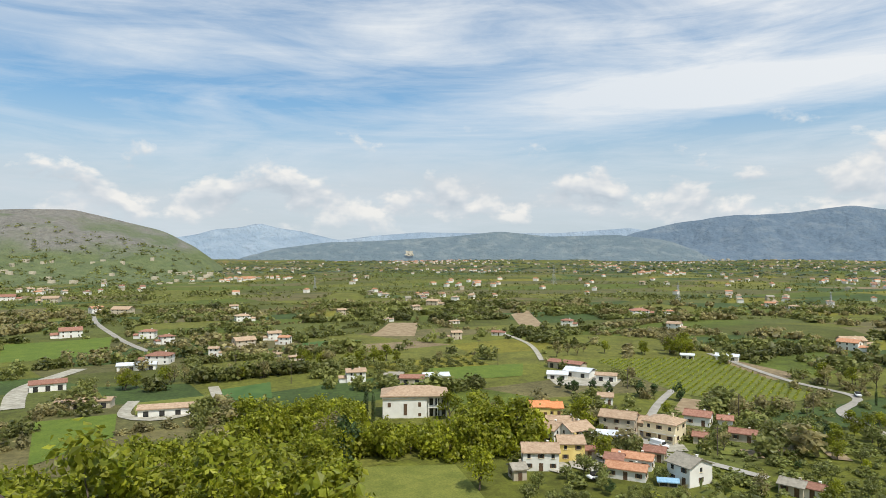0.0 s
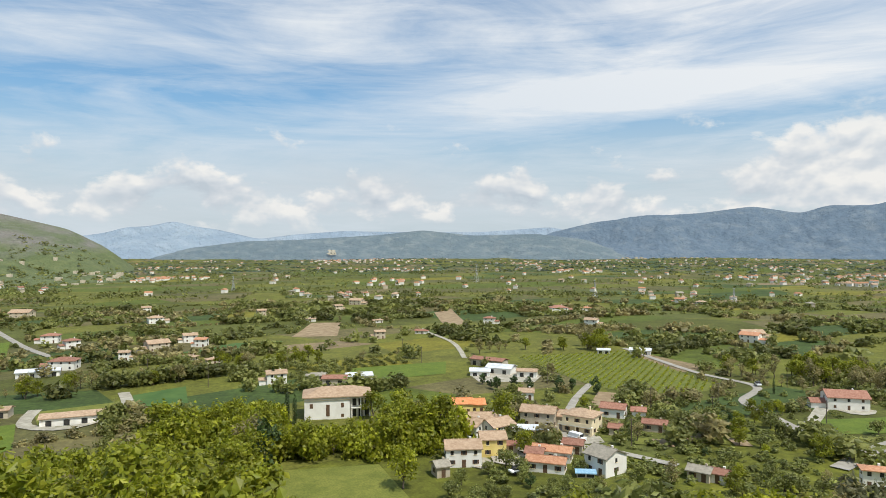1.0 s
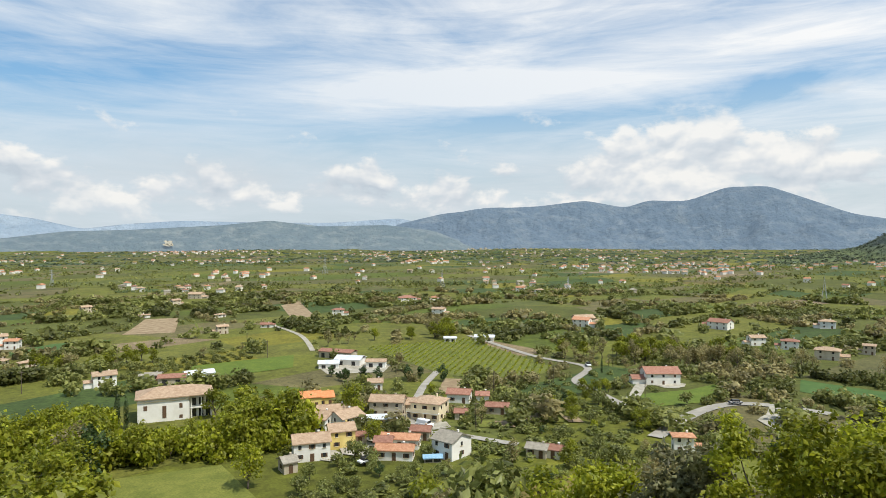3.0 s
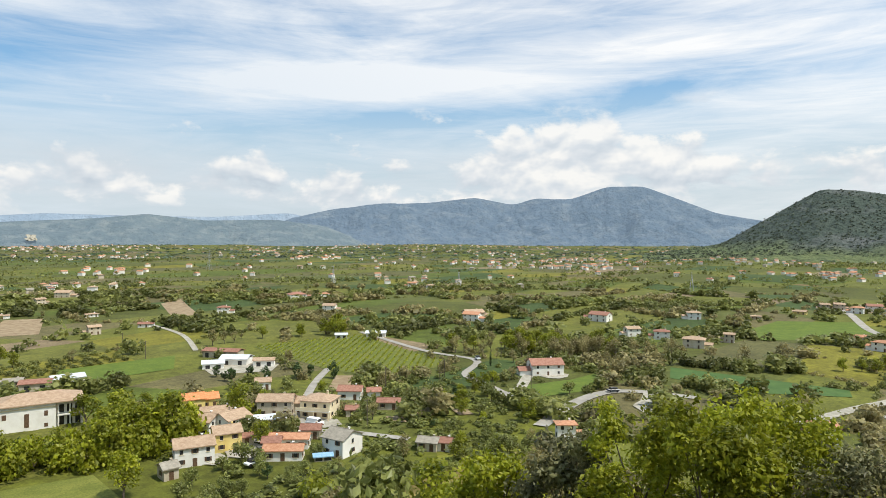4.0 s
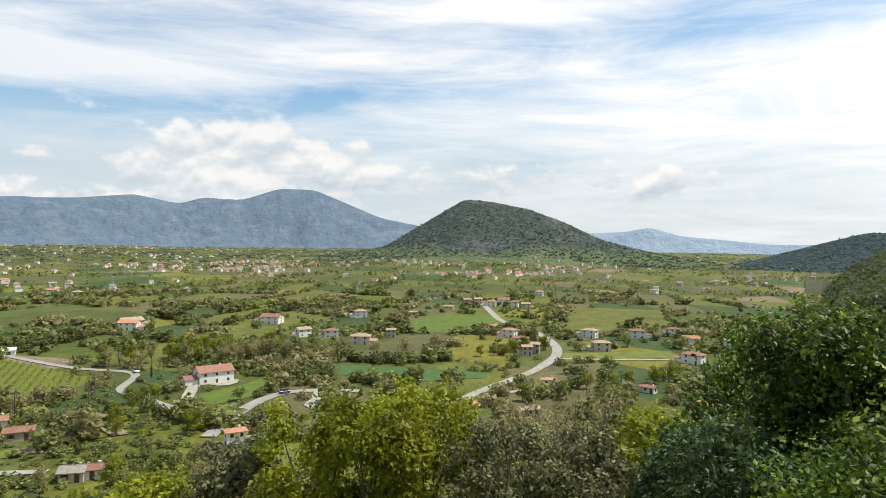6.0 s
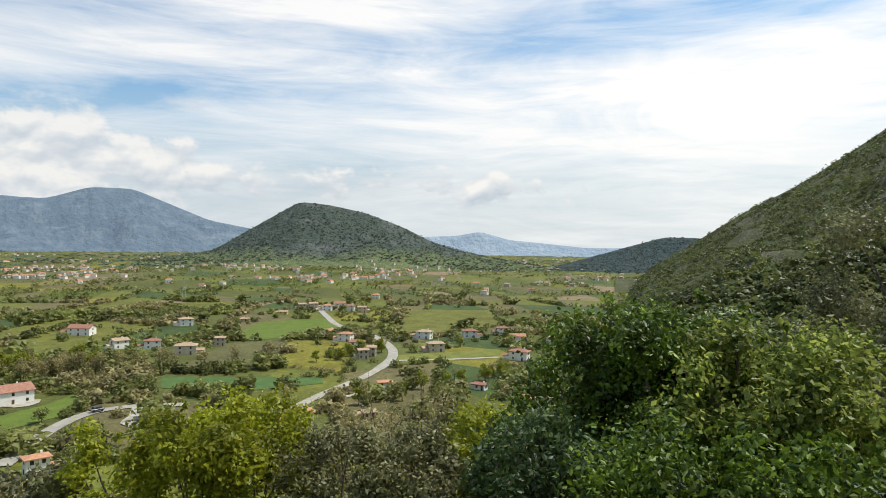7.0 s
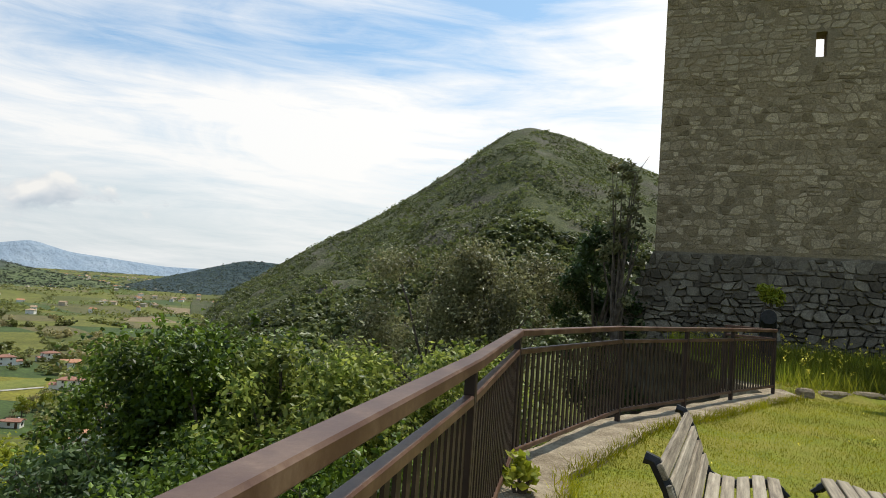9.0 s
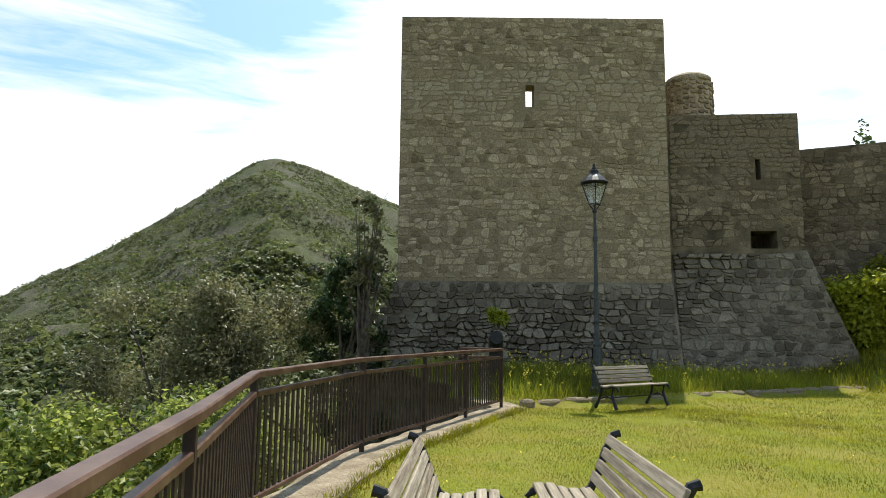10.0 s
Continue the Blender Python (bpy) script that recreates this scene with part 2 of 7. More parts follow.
CROP = material("green_crop", lambda n, co: n.mix(1.0, n.ramp(n.noise(co, 0.2, 5, 0.6), [(0.35, (0.085, 0.125, 0.013)), (0.65, (0.12, 0.16, 0.018))]), n.ramp(n.noise(co, 1.5, 5, 0.7), [(0.3, 0.7), (0.7, 1.2)]), "MULTIPLY"), 0.9)
CROP_DARK = material("dark_green_crop", mottled((0.045, 0.095, 0.022), (0.075, 0.13, 0.03), 0.15), 0.9)
HAY = material("mown_meadow", lambda n, co: n.mix(1.0, n.ramp(n.noise(co, 0.2, 5, 0.6), [(0.35, (0.12, 0.135, 0.022)), (0.65, (0.18, 0.185, 0.035))]), n.ramp(n.noise(co, 2.5, 4, 0.7), [(0.3, 0.65), (0.7, 1.25)]), "MULTIPLY"), 0.95)
VINE_SOIL = material("vineyard_ground", mottled((0.10, 0.12, 0.02), (0.15, 0.155, 0.035), 0.3), 0.95)
STONE = material("rubble_stone", lambda n, co: n.mix(n.node("ShaderNodeObjectInfo").outputs["Random"], n.ramp(n.noise(co, 16, 7, 0.75), [(0.3, (0.15, 0.115, 0.062)), (0.7, (0.40, 0.315, 0.195))]), n.ramp(n.noise(co, 14, 7, 0.75), [(0.3, (0.22, 0.178, 0.11)), (0.7, (0.52, 0.435, 0.30))])), 0.95, bump=(14, 0.8, 0.03))


def weathered_joined(a, b, c, scale):
    def build(net, co):
        r = net.node("ShaderNodeNewGeometry").outputs["Random Per Island"]
        base = net.mix(r, a, b)
        worn = net.mix(net.ramp(net.noise(co, scale, 6, 0.65), [(0.35, 0.0), (0.75, 0.8)]), base, c)
        grain = net.ramp(net.noise(co, 22, 6, 0.75), [(0.32, 0.50), (0.68, 1.42)])
        lichen = net.ramp(net.noise(co, 6, 5, 0.7), [(0.3, 0.8), (0.7, 1.18)])
        return net.mix(1.0, net.mix(1.0, worn, grain, "MULTIPLY"), lichen, "MULTIPLY")
    return build


STONE_JOINED = material("rubble_stone_courses", weathered_joined((0.15, 0.115, 0.062), (0.52, 0.425, 0.285), (0.30, 0.235, 0.14), 1.6), 0.95, bump=(14, 0.8, 0.03))
STONE_GREY = material("grey_base_stone", weathered_joined((0.085, 0.07, 0.047), (0.29, 0.25, 0.18), (0.075, 0.06, 0.04), 1.2), 0.95, bump=(14, 0.9, 0.03))
MORTAR = material("old_mortar", lambda n, co: n.mix(n.ramp(n.noise(co, 0.5, 5, 0.6), [(0.4, 0.0), (0.65, 1.0)]), n.ramp(n.noise(co, 9, 6, 0.7), [(0.3, (0.19, 0.145, 0.08)), (0.7, (0.36, 0.285, 0.175))]), n.ramp(n.noise(co, 7, 6, 0.7), [(0.3, (0.15, 0.12, 0.075)), (0.7, (0.30, 0.25, 0.165))])), 0.98, bump=(18, 0.9, 0.04))
MORTAR_GREY = material("damp_mortar", mottled((0.10, 0.083, 0.058), (0.25, 0.215, 0.155), 2.5), 0.98, bump=(18, 0.9, 0.04))
MORTAR_DARK = material("sooty_mortar", mottled((0.07, 0.055, 0.035), (0.22, 0.175, 0.11), 1.3), 0.98, bump=(18, 0.9, 0.04))
STONE_DARK = material("sooty_rubble", weathered_joined((0.12, 0.09, 0.055), (0.34, 0.27, 0.175), (0.10, 0.08, 0.05), 0.9), 0.95, bump=(14, 0.8, 0.03))
RAIL = material("brown_painted_steel", lambda n, co: n.mix(n.ramp(n.noise(co, 3, 8, 0.7), [(0.45, 0.0), (0.72, 1.0)]), (0.075, 0.034, 0.020), n.ramp(n.noise(co, 40, 4, 0.6), [(0.3, (0.13, 0.068, 0.036)), (0.7, (0.22, 0.14, 0.09))])), 0.42, bump=(60, 0.15, 0.003))
# bars and posts: rail brown darkened in the colour for their backlit shade
RAIL_BAR = material("backlit_brown_steel", mottled((0.020, 0.012, 0.009), (0.045, 0.025, 0.018), 5), 0.5)
CONCRETE = material("worn_concrete", lambda n, co: n.mix(n.ramp(n.noise(co, 3, 6, 0.7), [(0.42, 0.0), (0.6, 1.0)]), n.ramp(n.noise(co, 40, 4, 0.7), [(0.3, (0.14, 0.105, 0.062)), (0.7, (0.33, 0.26, 0.17))]), n.ramp(n.noise(co, 30, 4, 0.7), [(0.3, (0.27, 0.215, 0.14)), (0.7, (0.50, 0.41, 0.28))])), 0.95, bump=(35, 1.0, 0.03))
IRON = material("black_cast_iron", mottled((0.012, 0.013, 0.014), (0.03, 0.03, 0.032), 20), 0.45, 0.3)
LAMP_IRON = material("grey_green_iron", mottled((0.035, 0.042, 0.042), (0.07, 0.078, 0.078), 8), 0.5, 0.3)
SLAT = material("weathered_wood", lambda n, co: n.mix(n.node("ShaderNodeObjectInfo").outputs["Random"], n.ramp(n.noise(n.mapping(co, scale=(2, 30, 30)), 1.5, 6, 0.7), [(0.32, (0.13, 0.10, 0.065)), (0.68, (0.50, 0.43, 0.32))]), n.ramp(n.noise(n.mapping(co, scale=(2, 30, 30)), 2, 6, 0.7), [(0.34, (0.10, 0.075, 0.05)), (0.7, (0.40, 0.33, 0.23))])), 0.8, bump=(60, 0.4, 0.003))
PLASTER_WHITE = material("white_plaster", mottled((0.74, 0.70, 0.62), (0.85, 0.82, 0.75), 0.4, vary=0.92), 0.9)
PLASTER_TAN = material("tan_plaster", mottled((0.48, 0.40, 0.28), (0.62, 0.54, 0.42), 0.4, vary=0.8), 0.9)
PLASTER_YELLOW = material("yellow_plaster", mottled((0.62, 0.46, 0.14), (0.74, 0.58, 0.22), 0.4), 0.9)
PLASTER_CREAM = material("cream_plaster", mottled((0.70, 0.58, 0.38), (0.80, 0.68, 0.46), 0.4), 0.9)
TILE_BRIGHT = material("new_orange_tiles", mottled((0.52, 0.19, 0.07), (0.66, 0.29, 0.13), 1.5), 0.9)
TILE_RED = material("red_clay_tiles", mottled((0.27, 0.12, 0.08), (0.40, 0.21, 0.145), 1.5, vary=0.75), 0.9)
TILE_ORANGE = material("orange_clay_tiles", mottled((0.40, 0.18, 0.095), (0.54, 0.29, 0.17), 1.5, vary=0.85), 0.9)
TILE_TAN = material("faded_clay_tiles", mottled((0.34, 0.225, 0.14), (0.50, 0.36, 0.245), 1.2, vary=0.85), 0.9)
TILE_GREY = material("lichen_grey_tiles", mottled((0.26, 0.23, 0.18), (0.38, 0.34, 0.27), 1.2, vary=0.85), 0.9)
SHEET = material("white_sheet_roof", mottled((0.50, 0.51, 0.52), (0.66, 0.67, 0.67), 0.4), 0.5)
DARK_PANE = material("dark_window", mottled((0.02, 0.022, 0.025), (0.06, 0.055, 0.05), 1), 0.2)
SHUTTER = material("brown_shutter", mottled((0.09, 0.05, 0.03), (0.15, 0.09, 0.05), 2), 0.7)
LAMP_GLASS = material("lamp_glass", lambda n, co: (0.8, 0.82, 0.8), 0.1)
LAMP_GLASS.node_tree.nodes["Principled BSDF"].inputs["Transmission Weight"].default_value = 0.9
STEEL = material("galvanised_steel", mottled((0.32, 0.33, 0.34), (0.45, 0.46, 0.47), 0.5), 0.5, 0.6)
WHITE_PAINT = material("white_car_paint", mottled((0.74, 0.74, 0.74), (0.80, 0.80, 0.80), 1), 0.3)
DARK_PAINT = material("dark_car_paint", mottled((0.03, 0.035, 0.05), (0.05, 0.055, 0.07), 1), 0.3)
RUBBER = material("tyre_rubber", mottled((0.015, 0.015, 0.015), (0.03, 0.03, 0.03), 5), 0.9)
PETAL = material("yellow_petals", mottled((0.62, 0.50, 0.03), (0.78, 0.66, 0.08), 5), 0.7)
BLADE = two_sided_leaf("grass_blades", (0.19, 0.205, 0.006), (0.41, 0.37, 0.018), 1.2)
POOL = material("blue_tarp", mottled((0.18, 0.34, 0.48), (0.30, 0.46, 0.58), 2), 0.6)


def hill_skin(name, green_a, green_b, rock_a, rock_b, share, scale, speck, glow=None, bare=None):
    """A far slope: woods, clearings and bare rock; glow emits a haze tint."""
    def build(net, co):
        woods = net.ramp(net.noise(co, speck, 5, 0.7), [(0.3, green_a), (0.7, green_b)])
        rock = net.ramp(net.noise(co, speck * 1.7, 6, 0.75), [(0.3, rock_a), (0.7, rock_b)])
        return net.mix(net.ramp(net.noise(net.mapping(co, scale=(1, 1, 2.5)), scale, 6, 0.65, 0.4), [(share - 0.08, 0.0), (share + 0.1, 1.0)]), woods, rock)
    def layered(net, co):
        """Green lower slopes below bare rock."""
        height = net.node("ShaderNodeSeparateXYZ")
        net.link(co, height.inputs[0])
        wobble = net.math("MULTIPLY", net.noise(co, 0.008, 4, 0.6), 70.0)
        fac = net.math("MULTIPLY", net.math("SUBTRACT", net.math("ADD", height.outputs[2], wobble), bare), 0.04, clamp=True)
        low_c = net.ramp(net.noise(co, speck, 5, 0.7), [(0.3, (0.075, 0.10, 0.03)), (0.7, (0.14, 0.16, 0.055))])
        return net.mix(fac, low_c, build(net, co))

    m = material(name, layered if bare is not None else build, 1.0, bump=(speck * 1.4, 1.0, 0.6 / speck))
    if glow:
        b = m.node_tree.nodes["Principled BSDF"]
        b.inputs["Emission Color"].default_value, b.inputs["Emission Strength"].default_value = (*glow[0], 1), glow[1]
    return m


MOUNTAIN = hill_skin("wooded_mountain", (0.018, 0.026, 0.008), (0.105, 0.112, 0.036), (0.040, 0.036, 0.022), (0.155, 0.135, 0.098), 0.57, 0.014, 0.30)
# weak blue emission on these three nearer hills replaces the air's haze
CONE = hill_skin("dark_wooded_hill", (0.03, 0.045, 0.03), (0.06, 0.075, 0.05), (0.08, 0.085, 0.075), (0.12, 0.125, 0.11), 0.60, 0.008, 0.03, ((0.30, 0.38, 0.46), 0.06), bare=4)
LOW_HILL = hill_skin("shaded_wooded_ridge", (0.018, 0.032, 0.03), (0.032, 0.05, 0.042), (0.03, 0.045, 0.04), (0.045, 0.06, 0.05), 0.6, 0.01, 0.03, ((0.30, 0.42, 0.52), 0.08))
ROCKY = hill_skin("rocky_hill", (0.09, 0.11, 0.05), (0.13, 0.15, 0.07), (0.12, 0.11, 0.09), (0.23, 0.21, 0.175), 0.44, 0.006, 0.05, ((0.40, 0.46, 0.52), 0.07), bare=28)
# bluish base colour and emission stand in for haze over the far ranges
RANGE = hill_skin("hazed_blue_range", (0.04, 0.062, 0.09), (0.075, 0.10, 0.125), (0.085, 0.105, 0.125), (0.145, 0.16, 0.165), 0.56, 0.010, 0.03, ((0.31, 0.43, 0.55), 0.33))
FOOTHILL = hill_skin("hazed_foothills", (0.05, 0.072, 0.08), (0.085, 0.108, 0.105), (0.10, 0.12, 0.118), (0.165, 0.175, 0.155), 0.56, 0.012, 0.03, ((0.32, 0.43, 0.54), 0.32))
PALE = hill_skin("farthest_hazed_range", (0.11, 0.15, 0.195), (0.14, 0.18, 0.225), (0.15, 0.19, 0.23), (0.21, 0.245, 0.28), 0.5, 0.004, 0.012, ((0.40, 0.50, 0.60), 0.47))


# ---- building helpers ----
def mesh(name, verts, faces, mat, smooth=False):
    me = bpy.data.meshes.new(name)
    me.from_pydata([tuple(map(float, v)) for v in verts] if not isinstance(verts, list) else verts, [], faces)
    for m in mat if isinstance(mat, (list, tuple)) else [mat]:
        me.materials.append(m)
    if smooth:
        me.shade_smooth()
    return me


def big_mesh(name, verts, quads, mat, smooth=False):
    """A mesh from arrays of vertices and equal faces."""
    verts, quads = np.asarray(verts, np.float32), np.asarray(quads, np.int32)
    me = bpy.data.meshes.new(name)
    me.vertices.add(len(verts))
    me.vertices.foreach_set("co", verts.ravel())
    n, k = quads.shape
    me.loops.add(n * k)
    me.loops.foreach_set("vertex_index", quads.ravel())
    me.polygons.add(n)
    me.polygons.foreach_set("loop_start", np.arange(0, n * k, k, dtype=np.int32))
    me.polygons.foreach_set("use_smooth", np.full(n, smooth))
    me.materials.append(mat)
    me.update(calc_edges=True)
    return me


def child(name, me, parent, label="", at=None):
    ob = new(name, me)
    if at is not None:
        ob.matrix_world = at
    ob.parent = parent
    if label:
        tagged(ob, label)
    return ob


def part(name, bm, mat, parent, label="", smooth=False):
    """Links a bmesh as one mesh object under a thing or a part."""
    me = bpy.data.meshes.new(name)
    bm.to_mesh(me)
    bm.free()
    me.materials.append(mat)
    if smooth:
        me.shade_smooth()
    return child(name, me, parent, label)


def box(bm, x0, x1, y0, y1, z0, z1, m=None):
    r = bmesh.ops.create_cube(bm, size=1.0)["verts"]
    bmesh.ops.scale(bm, vec=(x1 - x0, y1 - y0, z1 - z0), verts=r)
    bmesh.ops.translate(bm, vec=((x0 + x1) / 2, (y0 + y1) / 2, (z0 + z1) / 2), verts=r)
    if m is not None:
        bmesh.ops.transform(bm, matrix=m, verts=r)
    return r


def bevelled(bm, width):
    bmesh.ops.bevel(bm, geom=bm.edges[:], offset=width, segments=1, affect="EDGES", profile=0.5)
    return bm


def tube(bm, points, radii, sides=8, cap=True):
    """A tapered tube along points."""
    rings = []
    for i, (p, r) in enumerate(zip(points, radii)):
        a, b = Vector(points[max(i - 1, 0)]), Vector(points[min(i + 1, len(points) - 1)])
        q = (b - a).to_track_quat("Z", "Y") if (b - a).length > 1e-6 else Vector((0, 0, 1)).to_track_quat("Z", "Y")
        rings.append([bm.verts.new(Vector(p) + q @ Vector((r * math.cos(2 * math.pi * k / sides), r * math.sin(2 * math.pi * k / sides), 0))) for k in range(sides)])
    for a, b in zip(rings, rings[1:]):
        for k in range(sides):
            bm.faces.new((a[k], a[(k + 1) % sides], b[(k + 1) % sides], b[k]))
    if cap:
        bm.faces.new(rings[0][::-1])
        bm.faces.new(rings[-1])


def turned(bm, profile, sides=16, centre=(0, 0)):
    """A lathe: profile of (radius, height)."""
    tube(bm, [(centre[0], centre[1], z) for r, z in profile], [r for r, z in profile], sides)


def empty(name, m, label, category, group="", kind=""):
    ob = new(name)
    ob.matrix_world = m
    return tagged(ob, label, category, group, kind)


# ---- plan ----
VALLEY = -51.3
RAIL_LINE = [(-3.2, 3.05), (-1.2, 1.35), (0.91, -0.468), (2.936, -1.622), (5.176, -2.80), (7.02, -4.90), (7.82, -6.40), (8.68, -7.88), (9.45, -9.40)]
EDGE = np.array([(-75, -38), (-12, 2.0)] + RAIL_LINE + [(14.2, -10.6), (30, -17), (70, -45)], float)


def outside(x, y):
    """Metres outside the terrace's edge (inside: minus)."""
    x, y = np.asarray(x, float), np.asarray(y, float)
    best = np.full(x.shape, 1e9)
    sign = np.ones(x.shape)
    for (ax, ay), (bx, by) in zip(EDGE, EDGE[1:]):
        dx, dy = bx - ax, by - ay
        t = np.clip(((x - ax) * dx + (y - ay) * dy) / (dx * dx + dy * dy), 0, 1)
        d = np.hypot(x - ax - t * dx, y - ay - t * dy)
        s = np.where(dx * (y - ay) - dy * (x - ax) > 0, 1.0, -1.0)
        sign = np.where(d < best - 1e-9, s, sign)
        best = np.minimum(best, d)
    return best * sign


def waves(x, y):
    r = np.hypot(x, y)
    swell = np.clip((r - 600) / 900, 0, 1) * (4.5 * np.sin(x / 230 + 0.7) * np.sin(y / 170 + 1.1) + 3.0 * np.sin((x - y) / 260))
    rise = 13 * np.exp(-((x - 20) / 330) ** 2 - ((y - 2350) / 300) ** 2)
    return 0.9 * np.sin(x / 61 + 1.3) * np.cos(y / 47) + 0.6 * np.sin((x + y) / 33) + 0.5 * np.cos((x - 2 * y) / 90) + swell + rise


def ground_z(x, y):
    """The land outside the terrace."""
    x, y = np.asarray(x, float), np.asarray(y, float)
    s = outside(x, y)
    r = np.hypot(x, y)
    slope = np.where(s < 0.25, -2.0, -2.0 - 0.43 * np.maximum(s - 0.25, 0))
    far = VALLEY + waves(x, y) * np.clip((r - 150) / 300, 0, 1)
    k = 6.0
    h = np.clip(0.5 + 0.5 * (slope - far) / k, 0, 1)
    return slope * h + far * (1 - h) + k * h * (1 - h) * 0.5


def lawn_z(x, y):
    """The terrace lawn: level by the rail, rising behind a low kerb to the castle."""
    x, y = np.asarray(x, float), np.asarray(y, float)
    behind = (x - 9.35) * 0.978 + (y + 10.1) * -0.208 + np.where(y > -10.1, -50, 0)
    rise = np.clip(behind / 7.0, 0, 1)
    bank = np.clip((-y - 20.0) / 6, 0, 1) * np.clip((x + 4 - 0.30 * (y + 20)) / 9, 0, 1)
    return 0.03 * np.sin(x * 1.3) * np.cos(y * 1.1) + np.where(behind > 0, 0.10 + 0.35 * rise, 0) + 3.2 * bank ** 1.5


SURFACES = {}


def polar_ridge(name, profile, near, crest, back, z0, mat, label, rows=26, steps=4, rough=0.0, power=0.85, seed=0):
    """A hill whose skyline, seen from the terrace, rises to the profile's angles (azimuth, elevation)."""
    az = np.array([p[0] for p in profile])
    el = np.array([p[1] for p in profile])
    a = np.linspace(az[0], az[-1], int((az[-1] - az[0]) * steps) + 1)
    e = np.interp(a, az, el)
    ker = np.hanning(2 * steps + 1)
    e = np.convolve(np.pad(e, steps, mode="edge"), ker / ker.sum(), mode="valid")
    top = EYE_Z + crest * np.tan(np.radians(e))
    verts = []
    u = np.concatenate([np.linspace(0, 1, rows), 1 + np.linspace(0.15, 1, 6)])
    for i, ang in enumerate(np.radians(a)):
        for v in u:
            r = near + (crest - near) * v if v <= 1 else crest + (back - crest) * (v - 1)
            lift = v ** (1 / power) if v <= 1 else (2 - v) ** 1.4
            x, y = r * math.sin(ang), r * math.cos(ang)
            z = z0 + (max(top[i], z0) - z0) * lift
            if rough and v < 1.0:
                k = rough * lift * (1 - lift) * 4 + rough * 0.12
                z += k * (noise.fractal(Vector((x / (crest * 0.09), y / (crest * 0.09), seed)), 0.8, 2.1, 5))
            verts.append((x, y, z))
    n = len(u)
    faces = [(i * n + j, (i + 1) * n + j, (i + 1) * n + j + 1, i * n + j + 1) for i in range(len(a) - 1) for j in range(n - 1)]
    me = big_mesh(name, verts, faces, mat, True)
    SURFACES[name] = np.array(verts).reshape(len(a), n, 3)[:, :rows]
    return tagged(new(name, me), label, "hill", kind="structure")


# ---- large structure: land and hills ----
az_steps = 340
radii = np.concatenate([[0.01], np.geomspace(2.0, 4900, 330)])
angles = np.linspace(0, 2 * np.pi, az_steps, endpoint=False)
rr, aa = np.meshgrid(radii, angles, indexing="ij")
gx, gy = rr * np.sin(aa), rr * np.cos(aa)
gz = ground_z(gx, gy)
idx = np.arange(rr.size).reshape(rr.shape)
nxt = np.roll(idx, -1, axis=1)
quads = np.stack([idx[:-1], idx[1:], nxt[1:], nxt[:-1]], -1).reshape(-1, 4)
tagged(new("ground", big_mesh("ground", np.stack([gx, gy, gz], -1).reshape(-1, 3), quads, GROUND, True)), "rolling green valley floor with meadows and ploughed fields", "ground", kind="structure")

polar_ridge("mountain_near", [(86, -6), (88, -2.2), (91, -0.1), (95.6, 2.95), (100, 5.4), (104.3, 8.4), (108.2, 11.3), (111.2, 13.6), (113.3, 14.3), (116.4, 13.7), (123.1, 11.1), (131, 8), (145, 3), (172, -3)], 190, 780, 1300, -52, MOUNTAIN, "steep mountain covered in spring woods and grey scrub", rows=60, steps=6, rough=10, power=0.9, seed=3)
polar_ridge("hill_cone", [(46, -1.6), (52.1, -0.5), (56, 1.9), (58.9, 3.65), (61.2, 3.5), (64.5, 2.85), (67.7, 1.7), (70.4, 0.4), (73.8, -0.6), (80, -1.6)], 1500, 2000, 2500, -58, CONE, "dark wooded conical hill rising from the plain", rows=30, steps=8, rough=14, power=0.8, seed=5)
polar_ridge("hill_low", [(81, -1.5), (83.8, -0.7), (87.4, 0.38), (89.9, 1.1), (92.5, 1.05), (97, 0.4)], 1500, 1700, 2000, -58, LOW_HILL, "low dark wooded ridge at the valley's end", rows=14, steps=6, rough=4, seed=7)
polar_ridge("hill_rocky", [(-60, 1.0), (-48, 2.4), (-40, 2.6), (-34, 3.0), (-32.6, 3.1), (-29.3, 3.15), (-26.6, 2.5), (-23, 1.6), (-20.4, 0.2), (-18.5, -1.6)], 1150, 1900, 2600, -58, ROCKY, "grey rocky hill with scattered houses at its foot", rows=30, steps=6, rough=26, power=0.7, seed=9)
polar_ridge("range_blue", [(12, -1.0), (15.8, 1.4), (19.7, 2.3), (24.1, 2.75), (28, 2.9), (31.9, 3.35), (35.2, 2.7), (37.1, 3.3), (39.9, 3.1), (43, 4.2), (46, 4.2), (48.5, 3.2), (51.7, 1.9), (54.7, 1.35), (60, 0.6)], 3700, 4300, 4600, -72, RANGE, "distant mountain range with bare crest, coloured blue for haze", rows=44, steps=14, rough=75, power=0.75, seed=11)
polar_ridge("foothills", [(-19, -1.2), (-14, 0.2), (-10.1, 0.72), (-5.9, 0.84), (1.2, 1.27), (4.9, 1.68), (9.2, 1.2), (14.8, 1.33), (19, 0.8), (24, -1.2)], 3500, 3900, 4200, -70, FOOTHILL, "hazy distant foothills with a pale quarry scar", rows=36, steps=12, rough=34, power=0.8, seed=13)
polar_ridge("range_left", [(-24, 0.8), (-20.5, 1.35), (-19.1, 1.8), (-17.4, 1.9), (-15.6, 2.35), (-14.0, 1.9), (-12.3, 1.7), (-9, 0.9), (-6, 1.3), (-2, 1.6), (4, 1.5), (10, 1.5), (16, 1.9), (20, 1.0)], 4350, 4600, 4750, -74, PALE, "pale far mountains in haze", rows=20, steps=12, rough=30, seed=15)
